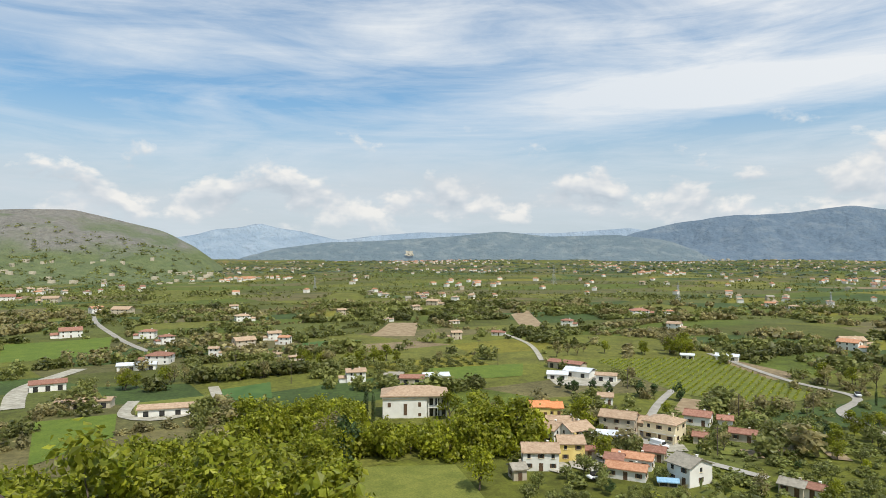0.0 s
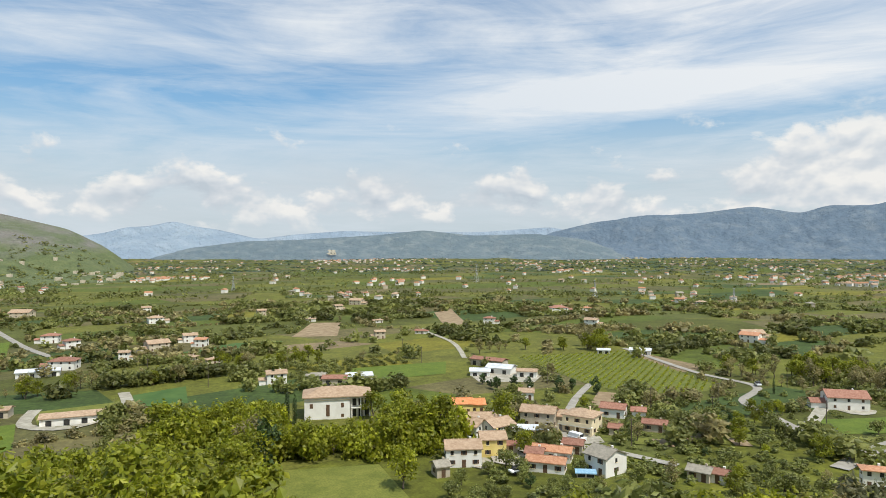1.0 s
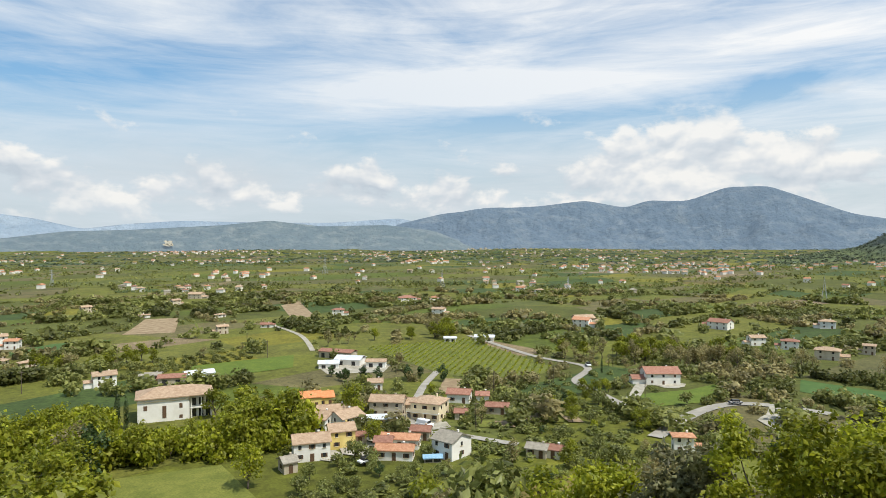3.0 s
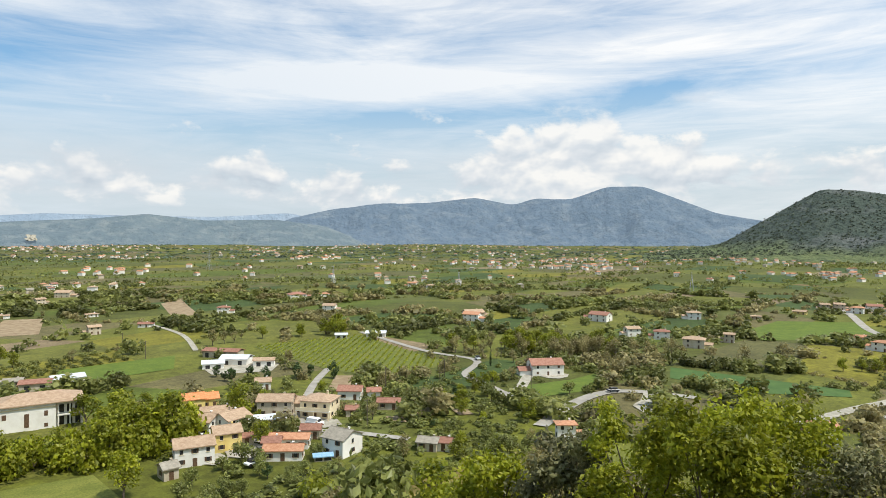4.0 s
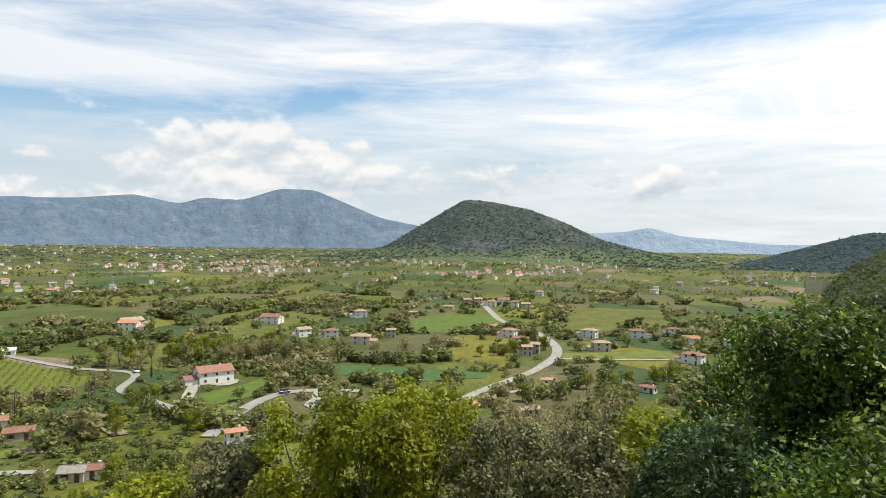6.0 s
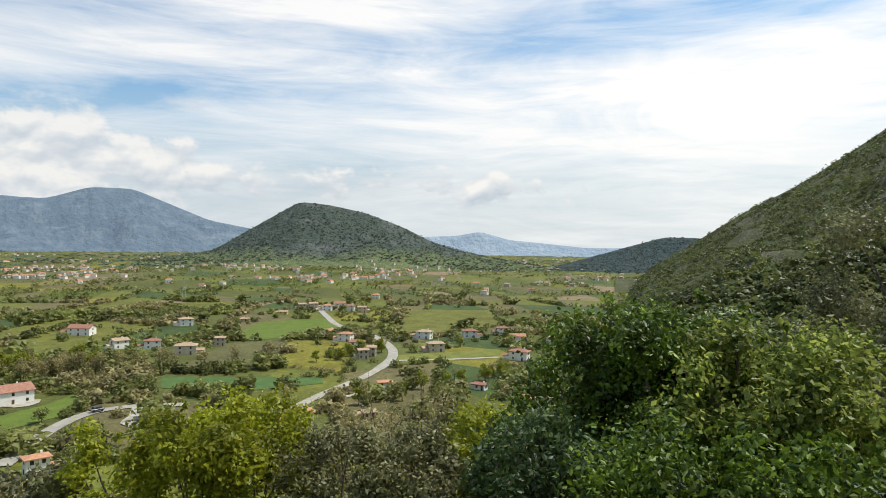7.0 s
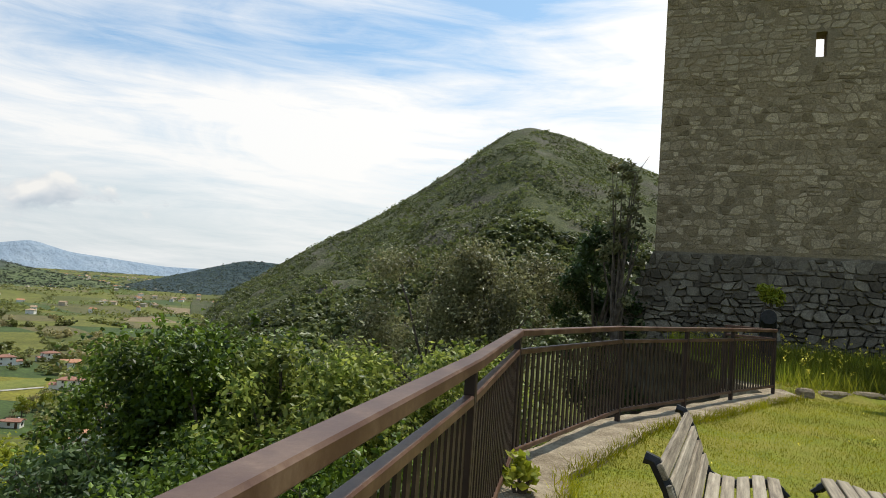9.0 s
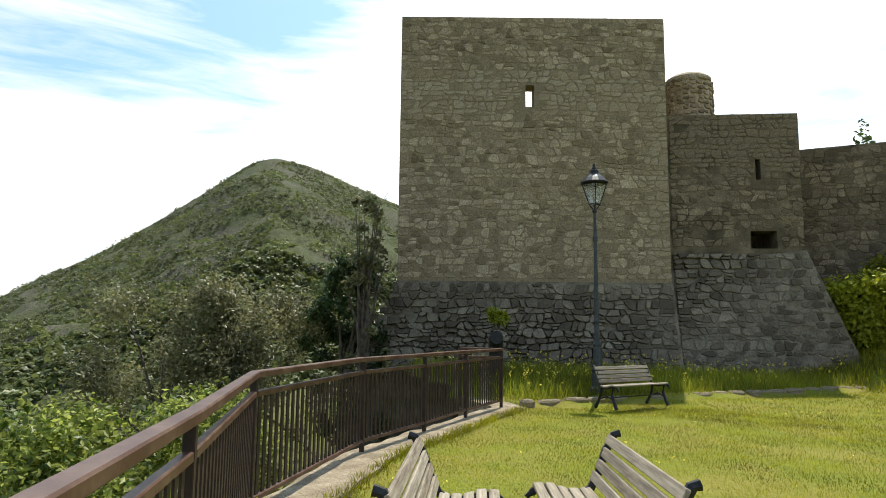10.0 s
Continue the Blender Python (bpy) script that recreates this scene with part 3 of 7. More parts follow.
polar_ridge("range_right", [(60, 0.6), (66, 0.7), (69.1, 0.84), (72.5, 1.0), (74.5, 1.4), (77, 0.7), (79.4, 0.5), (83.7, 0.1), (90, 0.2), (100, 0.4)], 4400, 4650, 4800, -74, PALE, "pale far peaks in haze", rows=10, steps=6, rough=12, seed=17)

# terrace lawn
step = 0.3
xs, ys = np.arange(-22, 22, step), np.arange(-46, 30, step)
cx, cy = np.meshgrid(xs, ys, indexing="ij")
lz = lawn_z(cx, cy)
idx = np.arange(cx.size).reshape(cx.shape)
quads = np.stack([idx[:-1, :-1], idx[1:, :-1], idx[1:, 1:], idx[:-1, 1:]], -1)
keep = outside(cx[:-1, :-1] + step / 2, cy[:-1, :-1] + step / 2) < -0.12
tagged(new("lawn", big_mesh("lawn", np.stack([cx, cy, lz], -1).reshape(-1, 3), quads[keep], GRASS, True)), "sunlit terrace lawn of short yellow-green grass", "lawn", kind="structure")


def offset_line(line, d):
    """The line moved d metres to its left, corners mitred."""
    pts = [Vector(p) for p in line]
    out = []
    for i, p in enumerate(pts):
        a = (p - pts[i - 1]).normalized() if i else (pts[1] - p).normalized()
        b = (pts[i + 1] - p).normalized() if i < len(pts) - 1 else a
        n = Vector((-a.y - b.y, a.x + b.x)).normalized()
        out.append(p + n * d / max(n.dot(Vector((-a.y, a.x))), 0.3))
    return out


def strip(name, line, d0, d1, z0, z1, mat, rough=0.0, cut=0.0):
    """A solid band along a line between two offsets and two heights."""
    fine = []
    for a, b in zip(line, line[1:]):
        a, b = Vector(a), Vector(b)
        n = max(int((b - a).length / cut), 1) if cut else 1
        fine += [a.lerp(b, i / n) for i in range(n)]
    fine.append(Vector(line[-1]))
    l, r = offset_line(fine, d1), offset_line(fine, d0)
    rnd = random.Random(4)
    verts, faces = [], []
    for p, q in zip(l, r):
        j = [rnd.uniform(-rough, rough) for _ in range(4)]
        verts += [(p.x, p.y, z0), (p.x + j[0], p.y + j[1], z1 + j[2] * 0.3), (q.x + j[1], q.y + j[3], z1 + j[0] * 0.3), (q.x + j[3], q.y + j[2], z0)]
    for i in range(len(l) - 1):
        a, b = 4 * i, 4 * i + 4
        faces += [(a, b, b + 1, a + 1), (a + 1, b + 1, b + 2, a + 2), (a + 2, b + 2, b + 3, a + 3)]
    faces += [(0, 1, 2, 3), (4 * len(l) - 1, 4 * len(l) - 2, 4 * len(l) - 3, 4 * len(l) - 4)]
    return mesh(name, verts, faces, mat)


edge_line = [(-20, 18.3)] + RAIL_LINE + [(11.5, -10.2)]
tagged(new("terrace_kerb", strip("terrace_kerb", edge_line, -0.44, 0.16, -2.6, 0.055, CONCRETE, 0.035, 0.22)), "worn concrete kerb along the terrace edge under the railing", "kerb", kind="structure")

# ---- railing ----
RAIL_TOP = 1.150
railing = empty("railing", pose(0, 0, 0), "brown painted steel railing with upright bars on a concrete kerb", "railing")


def beam(a, b, w, h, z, name, mat, parent, bev=0.006):
    """A rectangular tube from a to b, its top at z."""
    a, b = Vector((*a, 0)), Vector((*b, 0))
    d = (b - a)
    bm = bmesh.new()
    box(bm, 0, d.length, -w / 2, w / 2, -h, 0)
    bevelled(bm, bev)
    me = bpy.data.meshes.new(name)
    bm.to_mesh(me)
    bm.free()
    me.materials.append(mat)
    return child(name, me, parent, at=Matrix.Translation((a.x, a.y, z)) @ Matrix.Rotation(math.atan2(d.y, d.x), 4, "Z"))


bm = bmesh.new()
box(bm, -0.006, 0.006, -0.023, 0.023, 0.0, 0.81)
BAR_MESH = bpy.data.meshes.new("bar")
bm.to_mesh(BAR_MESH)
bm.free()
BAR_MESH.materials.append(RAIL_BAR)
bm = bmesh.new()
box(bm, -0.025, 0.025, -0.025, 0.025, -0.02, 1.10)
bevelled(bm, 0.004)
POST_MESH = bpy.data.meshes.new("post")
bm.to_mesh(POST_MESH)
bm.free()
POST_MESH.materials.append(RAIL_BAR)
for i, (a, b) in enumerate(zip(RAIL_LINE, RAIL_LINE[1:])):
    av, bv = Vector(a), Vector(b)
    d = (bv - av).normalized()
    turn = math.atan2(d.y, d.x)
    beam(av - d * 0.012, bv + d * 0.012, 0.082, 0.052, RAIL_TOP - 0.002 * (i % 2), "handrail", RAIL, railing, 0.008)
    beam(av + d * 0.03, bv - d * 0.03, 0.05, 0.045, RAIL_TOP - 0.155, "middle_rail", RAIL, railing)
    beam(av + d * 0.03, bv - d * 0.03, 0.045, 0.04, 0.20, "bottom_rail", RAIL, railing)
    n = int((bv - av).length / 0.105)
    for k in range(1, n):
        p = av.lerp(bv, k / n)
        child("bar", BAR_MESH, railing, at=pose(p.x, p.y, 0.18, 0, 0, math.degrees(turn) + 90))
for i, p in enumerate(RAIL_LINE):
    q = RAIL_LINE[min(i + 1, len(RAIL_LINE) - 1)]
    o = RAIL_LINE[max(i - 1, 0)]
    child("post", POST_MESH, railing, at=pose(p[0], p[1], 0.02, 0, 0, math.degrees(math.atan2(q[1] - o[1], q[0] - o[0]))))
# short return at the railing's end
end, turn_end = RAIL_LINE[-1], (10.25, -9.05)
beam(end, turn_end, 0.06, 0.045, RAIL_TOP, "handrail", RAIL, railing)
beam(end, turn_end, 0.05, 0.045, RAIL_TOP - 0.155, "middle_rail", RAIL, railing)
child("post", POST_MESH, railing, at=pose(turn_end[0], turn_end[1], 0.02))

# ---- castle ----
TL, TR = Vector((16.69, -11.88)), Vector((11.57, -18.40))
TOWER_TOP, BATTER_Z = 11.35, 2.95


def wall_frame(a, b):
    """x along the wall from a to b, -y towards the terrace side (to the right of the way), z up."""
    d = (b - a).normalized()
    return Matrix(((d.x, -d.y, 0, a.x), (d.y, d.x, 0, a.y), (0, 0, 1, 0), (0, 0, 0, 1)))


def stone_mesh(rnd, name, mat):
    """One rough block, 1 x 1 wide and high, its face towards -y."""
    bm = bmesh.new()
    n = 7
    ring = []
    for k in range(n):
        ang = 2 * math.pi * (k + rnd.uniform(-0.25, 0.25)) / n
        c, s = math.cos(ang), math.sin(ang)
        r = 0.5 / max(abs(c), abs(s)) ** 0.75 * rnd.uniform(0.86, 1.0)
        ring.append((r * c, r * s))
    rows = [[bm.verts.new((x * k, y, z * k)) for x, z in ring] for k, y in ((1.0, 0.5), (0.97, -0.25), (0.78, -0.5))]
    for a, b in zip(rows, rows[1:]):
        for k in range(n):
            bm.faces.new((a[k], a[(k + 1) % n], b[(k + 1) % n], b[k]))
    bm.faces.new(rows[-1])
    bmesh.ops.recalc_face_normals(bm, faces=bm.faces[:])
    me = bpy.data.meshes.new(name)
    bm.to_mesh(me)
    bm.free()
    me.materials.append(mat)
    return me


def block(rnd, corners, proud):
    """A rough block that fills its cell: corners (x, z) counter-clockwise seen from -y; local vertices and faces."""
    pts = []
    n = len(corners)
    cx = sum(p[0] for p in corners) / n
    cz = sum(p[1] for p in corners) / n
    for i, (x, z) in enumerate(corners):
        x2, z2 = corners[(i + 1) % n]
        pull = rnd.choice((0.0, 0.05, 0.12, 0.22, 0.32))
        pts.append((x + (cx - x) * pull, z + (cz - z) * pull))
        pts.append(((x + x2) / 2 + rnd.uniform(-0.02, 0.02), (z + z2) / 2 + rnd.uniform(-0.02, 0.02)))
    size = max(0.08, math.sqrt(abs(sum(p[0] * q[1] - q[0] * p[1] for p, q in zip(pts, pts[1:] + pts[:1])) / 2)))
    k = 1 - 0.020 / size
    tip = k * (1 - 0.028 / size)
    m = len(pts)
    verts = []
    for scale, y in ((k, 0.05), (k, -proud * 0.35), (tip, -proud)):
        verts += [(cx + (x - cx) * scale, y + rnd.uniform(-0.004, 0.004) * (y < 0), cz + (z - cz) * scale) for x, z in pts]
    faces = [(r * m + i, r * m + (i + 1) % m, (r + 1) * m + (i + 1) % m, (r + 1) * m + i) for r in (0, 1) for i in range(m)]
    return verts, faces + [tuple(range(2 * m, 3 * m))]


def cells(left, right, z0, z1, rnd, low=0.14, high=0.28, long=0.40):
    """Uneven courses of rubble that fill a wall: the corners of every stone."""
    lines = [z0]
    while lines[-1] < z1 - low:
        lines.append(lines[-1] + rnd.uniform(low, high))
    lines[-1] = z1

    def level(i, x):
        return lines[i] if i in (0, len(lines) - 1) else lines[i] + 0.11 * noise.noise(Vector((x * 1.6, i * 7.3, 1.0))) + 0.07 * noise.noise(Vector((x * 5.0, i * 3.1, 2.0)))

    for i in range(len(lines) - 1):
        x, width = left((lines[i] + lines[i + 1]) / 2), right((lines[i] + lines[i + 1]) / 2)
        edge = x
        while edge < width - 0.02:
            nxt_x = edge + rnd.uniform(0.14, long) * (1.3 if rnd.random() < 0.1 else 1)
            if nxt_x > width - 0.12:
                nxt_x = width
            t0 = 0 if edge == x else slant
            slant = 0 if nxt_x == width else rnd.uniform(-0.08, 0.08)
            bl, br, tr, tl = (edge - t0, level(i, edge - t0)), (nxt_x - slant, level(i, nxt_x - slant)), (nxt_x + slant, level(i + 1, nxt_x + slant)), (edge + t0, level(i + 1, edge + t0))
            if rnd.random() < 0.25 and tl[1] - bl[1] > 0.17:
                f = rnd.uniform(0.4, 0.6)
                ml, mr = (edge, bl[1] + (tl[1] - bl[1]) * f), (nxt_x, br[1] + (tr[1] - br[1]) * (f + rnd.uniform(-0.1, 0.1)))
                yield [bl, br, mr, ml]
                yield [ml, mr, tr, tl]
            else:
                yield [bl, br, tr, tl]
            edge = nxt_x


def rubble(parent, frame_m, width, z0, z1, mats, seed, whole, skip=None, lean=lambda z: (0.0, 0.0), fill=0.95, proud=0.03, right=None):
    """Stones on a wall: those for which whole(x, z) holds are objects of their own, the rest one mesh."""
    rnd = random.Random(seed)
    rest_v, rest_f = [], []
    count = 0
    for quad in cells(lambda z: -lean(z)[1], right or (lambda z: width), z0, z1, rnd):
        x, z = sum(p[0] for p in quad) / 4, sum(p[1] for p in quad) / 4
        wd, h = max(p[0] for p in quad) - min(p[0] for p in quad), max(p[1] for p in quad) - min(p[1] for p in quad)
        if rnd.random() > fill or (skip and skip(x, z, wd, h)):
            continue
        verts, faces = block(rnd, [(p[0] - x, p[1] - z) for p in quad], proud * rnd.uniform(0.25, 1.0))
        tilt = Matrix.Rotation(math.atan2(lean(z - 0.1)[0] - lean(z + 0.1)[0], 0.2), 4, "X") if lean(0)[0] else Matrix()
        m = frame_m @ Matrix.Translation((x, -lean(z)[0], z)) @ tilt.inverted()
        if whole(x, z) and count < 290:
            child("stone", mesh("stone", verts, faces, mats[0]), parent, at=m)
            count += 1
        else:
            mm = np.array(m)
            base = len(rest_v)
            rest_v.extend((np.array(verts) @ mm[:3, :3].T + mm[:3, 3]).tolist())
            rest_f.extend([tuple(i + base for i in f) for f in faces])
    if rest_v:
        ob = child("rubble_facing", mesh("rubble_facing", [tuple(v) for v in rest_v], rest_f, mats[1]), parent)
        tagged(ob, kind="stuff")


tower_m = wall_frame(TL, TR)
TOWER_W = (TR - TL).length
castle = empty("castle_tower", pose(0, 0, 0), "tall square ruined tower of brown rubble stone with a slit window", "tower")
slit_x, slit_w, slit_z0, slit_z1 = TOWER_W * 0.487, 0.27, 8.42, 9.12
bm = bmesh.new()
T = 0.55
box(bm, 0, slit_x - slit_w / 2, 0, T, BATTER_Z, TOWER_TOP)
box(bm, slit_x + slit_w / 2, TOWER_W, 0, T, BATTER_Z, TOWER_TOP)
box(bm, slit_x - slit_w / 2, slit_x + slit_w / 2, 0, T, BATTER_Z, slit_z0)
box(bm, slit_x - slit_w / 2, slit_x + slit_w / 2, 0, T, slit_z1, TOWER_TOP)
box(bm, 0, T, T, 5.0, BATTER_Z, TOWER_TOP - 0.3)
box(bm, TOWER_W - T, TOWER_W, T, 5.0, BATTER_Z, TOWER_TOP - 0.2)
bmesh.ops.remove_doubles(bm, verts=bm.verts[:], dist=0.001)
bmesh.ops.transform(bm, matrix=tower_m, verts=bm.verts[:])
part("wall", bm, MORTAR, castle)
# battered foot
FLARE = 1.75
bm = bmesh.new()
foot = [(-FLARE * 1.0, -0.75), (TOWER_W + 0.1, -0.75), (TOWER_W + 0.1, 5.0), (-FLARE, 5.0)]
head = [(-0.03, -0.03), (TOWER_W + 0.03, -0.03), (TOWER_W + 0.03, 5.0), (-0.03, 5.0)]
lo = [bm.verts.new((x, y, -2.5 if x < 0 else -0.3)) for x, y in foot]
hi = [bm.verts.new((x, y, BATTER_Z)) for x, y in head]
for k in range(4):
    bm.faces.new((lo[k], lo[(k + 1) % 4], hi[(k + 1) % 4], hi[k]))
bm.faces.new(hi)
bmesh.ops.transform(bm, matrix=tower_m, verts=bm.verts[:])
part("battered_base", bm, MORTAR_GREY, castle, "grey battered stone base")


def batter(z):
    k = max(0.0, min(1.0, (BATTER_Z - z) / (BATTER_Z + 0.3)))
    return 0.03 + 0.72 * k, FLARE * k


def near_slit(x, z, wd, h):
    return abs(x - slit_x) < slit_w / 2 + wd / 2 and slit_z0 - h / 2 < z < slit_z1 + h / 2


rubble(castle, tower_m, TOWER_W, BATTER_Z + 0.1, TOWER_TOP, (STONE, STONE_JOINED), 21, lambda x, z: z > 8.2 or x > TOWER_W - 0.7, near_slit, proud=0.022)
rubble(castle, tower_m, TOWER_W, 0.1, BATTER_Z - 0.05, (STONE_GREY, STONE_GREY), 22, lambda x, z: False, None, batter, fill=0.97, proud=0.035)

# curtain wall beside the tower, with its own battered foot
CA, CB = Vector((11.75, -18.75)), Vector((9.05, -21.6))
curtain_m = wall_frame(CA, CB)
CW = (CB - CA).length
curtain = empty("curtain_wall", pose(0, 0, 0), "lower castle wall of dark rubble stone with a loophole and a dark hole", "castle wall")
bm = bmesh.new()
C_TOP = 8.3
hx0, hx1, hz0, hz1 = CW * 0.60, CW * 0.80, 4.05, 4.6
lx0, lx1, lz0, lz1 = CW * 0.66, CW * 0.70, 6.2, 6.85
box(bm, -0.6, hx0, 0, 1.2, 3.2, C_TOP)
box(bm, hx1, CW, 0, 1.2, 3.2, C_TOP)
box(bm, hx0, hx1, 0, 1.2, 3.2, hz0)
box(bm, hx0, hx1, 0, 1.2, hz1, lz0)
box(bm, hx0, lx0, 0, 1.2, lz0, lz1)
box(bm, lx1, hx1, 0, 1.2, lz0, lz1)
box(bm, hx0, hx1, 0, 1.2, lz1, C_TOP)
box(bm, hx0 - 0.2, hx1 + 0.2, 1.2, 1.6, hz0 - 0.3, lz1 + 0.3)
bmesh.ops.remove_doubles(bm, verts=bm.verts[:], dist=0.001)
bmesh.ops.transform(bm, matrix=curtain_m, verts=bm.verts[:])
part("wall", bm, MORTAR_DARK, curtain)
bm = bmesh.new()
lo = [bm.verts.new((x, y, 0.0)) for x, y in ((-0.8, -0.9), (CW + 1.3, -0.9), (CW + 1.3, 1.6), (-0.8, 1.6))]
hi = [bm.verts.new((x, y, 4.0 if x > 1 else 3.4)) for x, y in ((-0.8, -0.04), (CW + 0.03, -0.04), (CW + 0.03, 1.24), (-0.8, 1.24))]
for k in range(4):
    bm.faces.new((lo[k], lo[(k + 1) % 4], hi[(k + 1) % 4], hi[k]))
bm.faces.new(hi)
bmesh.ops.transform(bm, matrix=curtain_m, verts=bm.verts[:])
part("battered_base", bm, MORTAR_GREY, curtain, "dark battered stone base")


def in_opening(x, z, wd, h):
    return (hx0 - wd / 2 < x < hx1 + wd / 2 and hz0 - h / 2 < z < hz1 + h / 2) or (lx0 - wd / 2 < x < lx1 + wd / 2 and lz0 - h / 2 < z < lz1 + h / 2)


rubble(curtain, curtain_m, CW, 4.1, C_TOP, (STONE_DARK, STONE_DARK), 23, lambda x, z: z > 6.3, in_opening, fill=0.95)
rubble(curtain, curtain_m, CW, 0.3, 3.9, (STONE_GREY, STONE_GREY), 24, lambda x, z: False, None, lambda z: (0.04 + 0.86 * (4 - z) / 4, 0.0), fill=0.96, proud=0.035, right=lambda z: CW + 1.25 * (4 - z) / 4)

# round turret and the back wall
turret = empty("round_turret", pose(12.55, -21.3, 0), "round ruined turret of rubble stone behind the wall", "turret")
bm = bmesh.new()
turned(bm, [(0.82, 0.3), (0.79, 9.0), (0.77, 10.3), (0.6, 10.42)], 24)
part("drum", bm, STONE_JOINED, turret)
rnd = random.Random(31)
tv, tf = [], []
shape = stone_mesh(rnd, "stone", STONE_JOINED)
sv = np.array([v.co[:] for v in shape.vertices])
for z in np.arange(7.6, 10.25, 0.17):
    for a in np.arange(0, 2 * math.pi, 0.30):
        if rnd.random() < 0.97:
            m = np.array(Matrix.Rotation(a + rnd.uniform(-0.05, 0.05), 4, "Z") @ Matrix.Translation((0, -0.76 - rnd.uniform(0, 0.03), z + rnd.uniform(-0.03, 0.03))) @ Matrix.Diagonal((rnd.uniform(0.19, 0.25), 0.10, rnd.uniform(0.13, 0.18), 1)))
            b0 = len(tv)
            tv.extend((sv @ m[:3, :3].T + m[:3, 3]).tolist())
            tf.extend([tuple(i + b0 for i in p.vertices) for p in shape.polygons])
tagged(child("rubble_facing", mesh("rubble_facing", [tuple(v) for v in tv], tf, STONE_JOINED), turret), kind="stuff")
BA, BB = Vector((10.2, -23.6)), Vector((1.5, -28.0))
back_m = wall_frame(BA, BB)
back_wall = empty("back_wall", pose(0, 0, 0), "long dark stone wall above the grassy bank", "castle wall")
bm = bmesh.new()
box(bm, -1, 16, 0, 1.0, 0.5, 7.7)
bmesh.ops.transform(bm, matrix=back_m, verts=bm.verts[:])
part("wall", bm, MORTAR_DARK, back_wall)
rubble(back_wall, back_m, 12, 3.0, 7.65, (STONE_DARK, STONE_DARK), 25, lambda x, z: False, fill=0.95)

# ---- fields, roads ----
def draped(name, outline, mat, label, category, lift=0.35, cell=6.0, kind="structure"):
    """A field: a polygon laid over the land."""
    bm = bmesh.new()
    f = bm.faces.new([bm.verts.new((x, y, 0)) for x, y in outline])
    xs, ys = [p[0] for p in outline], [p[1] for p in outline]
    for axis, lo, hi in ((0, min(xs), max(xs)), (1, min(ys), max(ys))):
        for c in np.arange(lo + cell, hi, cell):
            no = Vector((1, 0, 0)) if axis == 0 else Vector((0, 1, 0))
            bmesh.ops.bisect_plane(bm, geom=bm.verts[:] + bm.edges[:] + bm.faces[:], plane_co=no * c, plane_no=no)
    for v in bm.verts:
        v.co.z = float(ground_z(v.co.x, v.co.y)) + lift
    me = bpy.data.meshes.new(name)
    bm.to_mesh(me)
    bm.free()
    me.materials.append(mat)
    return tagged(new(name, me), label, category, kind=kind)


def way(name, line, width, mat, label, lift=0.34):
    """A road laid over the land along a line."""
    fine = []
    pts = [Vector(p) for p in line]
    for i in range(len(pts) - 1):
        p0, p1, p2, p3 = pts[max(i - 1, 0)], pts[i], pts[i + 1], pts[min(i + 2, len(pts) - 1)]
        n = max(int((p2 - p1).length / 4), 2)
        for k in range(n):
            t = k / n
            fine.append(0.5 * ((2 * p1) + (p2 - p0) * t + (2 * p0 - 5 * p1 + 4 * p2 - p3) * t * t + (3 * p1 - p0 - 3 * p2 + p3) * t ** 3))
    fine.append(pts[-1])
    l, r = offset_line(fine, width / 2), offset_line(fine, -width / 2)
    verts = [(p.x, p.y, float(ground_z(p.x, p.y)) + lift) for q in zip(l, r) for p in q]
    faces = [(2 * i, 2 * i + 1, 2 * i + 3, 2 * i + 2) for i in range(len(l) - 1)]
    return tagged(new(name, mesh(name, verts, faces, mat, True)), label, "road", kind="structure")


VINEYARD = [(72, 312), (130, 322), (136, 237), (102, 221), (86, 247)]
FIELDS = [
    (VINEYARD, VINE_SOIL, "vineyard plot with straight green rows"),
    ([(56, 543), (73, 563), (73, 472), (55, 458)], SOIL, "bare tan ploughed field"),
    ([(-46, 415), (-39, 480), (-18, 480), (-18, 415)], SOIL, "bare brown ploughed field"),
    ([(-84, 250), (-69, 263), (-61, 235), (-77, 230)], CROP_DARK, "fenced dark green sports pitch"),
    ([(-8, 289), (37, 304), (33, 274), (-3, 260)], CROP, "bright green crop field"),
    ([(-96, 346), (-74, 385), (-49, 394), (-50, 358)], CROP_DARK, "dark green crop field"),
    ([(-24, 160), (3, 162), (12, 128), (-30, 126)], HAY, "mown meadow among trees"),
    ([(-250, 372), (-201, 400), (-174, 341), (-212, 315)], CROP, "wide green meadow"),
    ([(-125, 201), (-105, 212), (-93, 186), (-101, 160)], CROP, "bright green field beside a barn"),
    ([(-107, 227), (-85, 240), (-81, 217), (-97, 208)], HAY, "grassy field beside a barn"),
    ([(209, 186), (231, 128), (222, 122), (198, 142), (193, 172)], CROP_DARK, "dark green field behind bare trees"),
    ([(328, 241), (378, 254), (416, 226), (376, 185), (305, 212)], CROP, "green field on a gentle rise"),
    ([(293, 121), (336, 81), (316, 76), (273, 113)], HAY, "bright green strip of grass"),
    ([(138, 188), (160, 188), (178, 193), (156, 171), (131, 172)], CROP, "green paddock below a house"),
    ([(73, 211), (85, 235), (91, 232), (87, 211)], SOIL, "round bare tan plot"),
    ([(43, 268), (56, 280), (73, 268), (66, 254), (44, 256)], GRAVEL, "pale gravel farm yard"),
]
for outline, mat, label in FIELDS:
    draped("field", outline, mat, label, "field", lift=0.24)


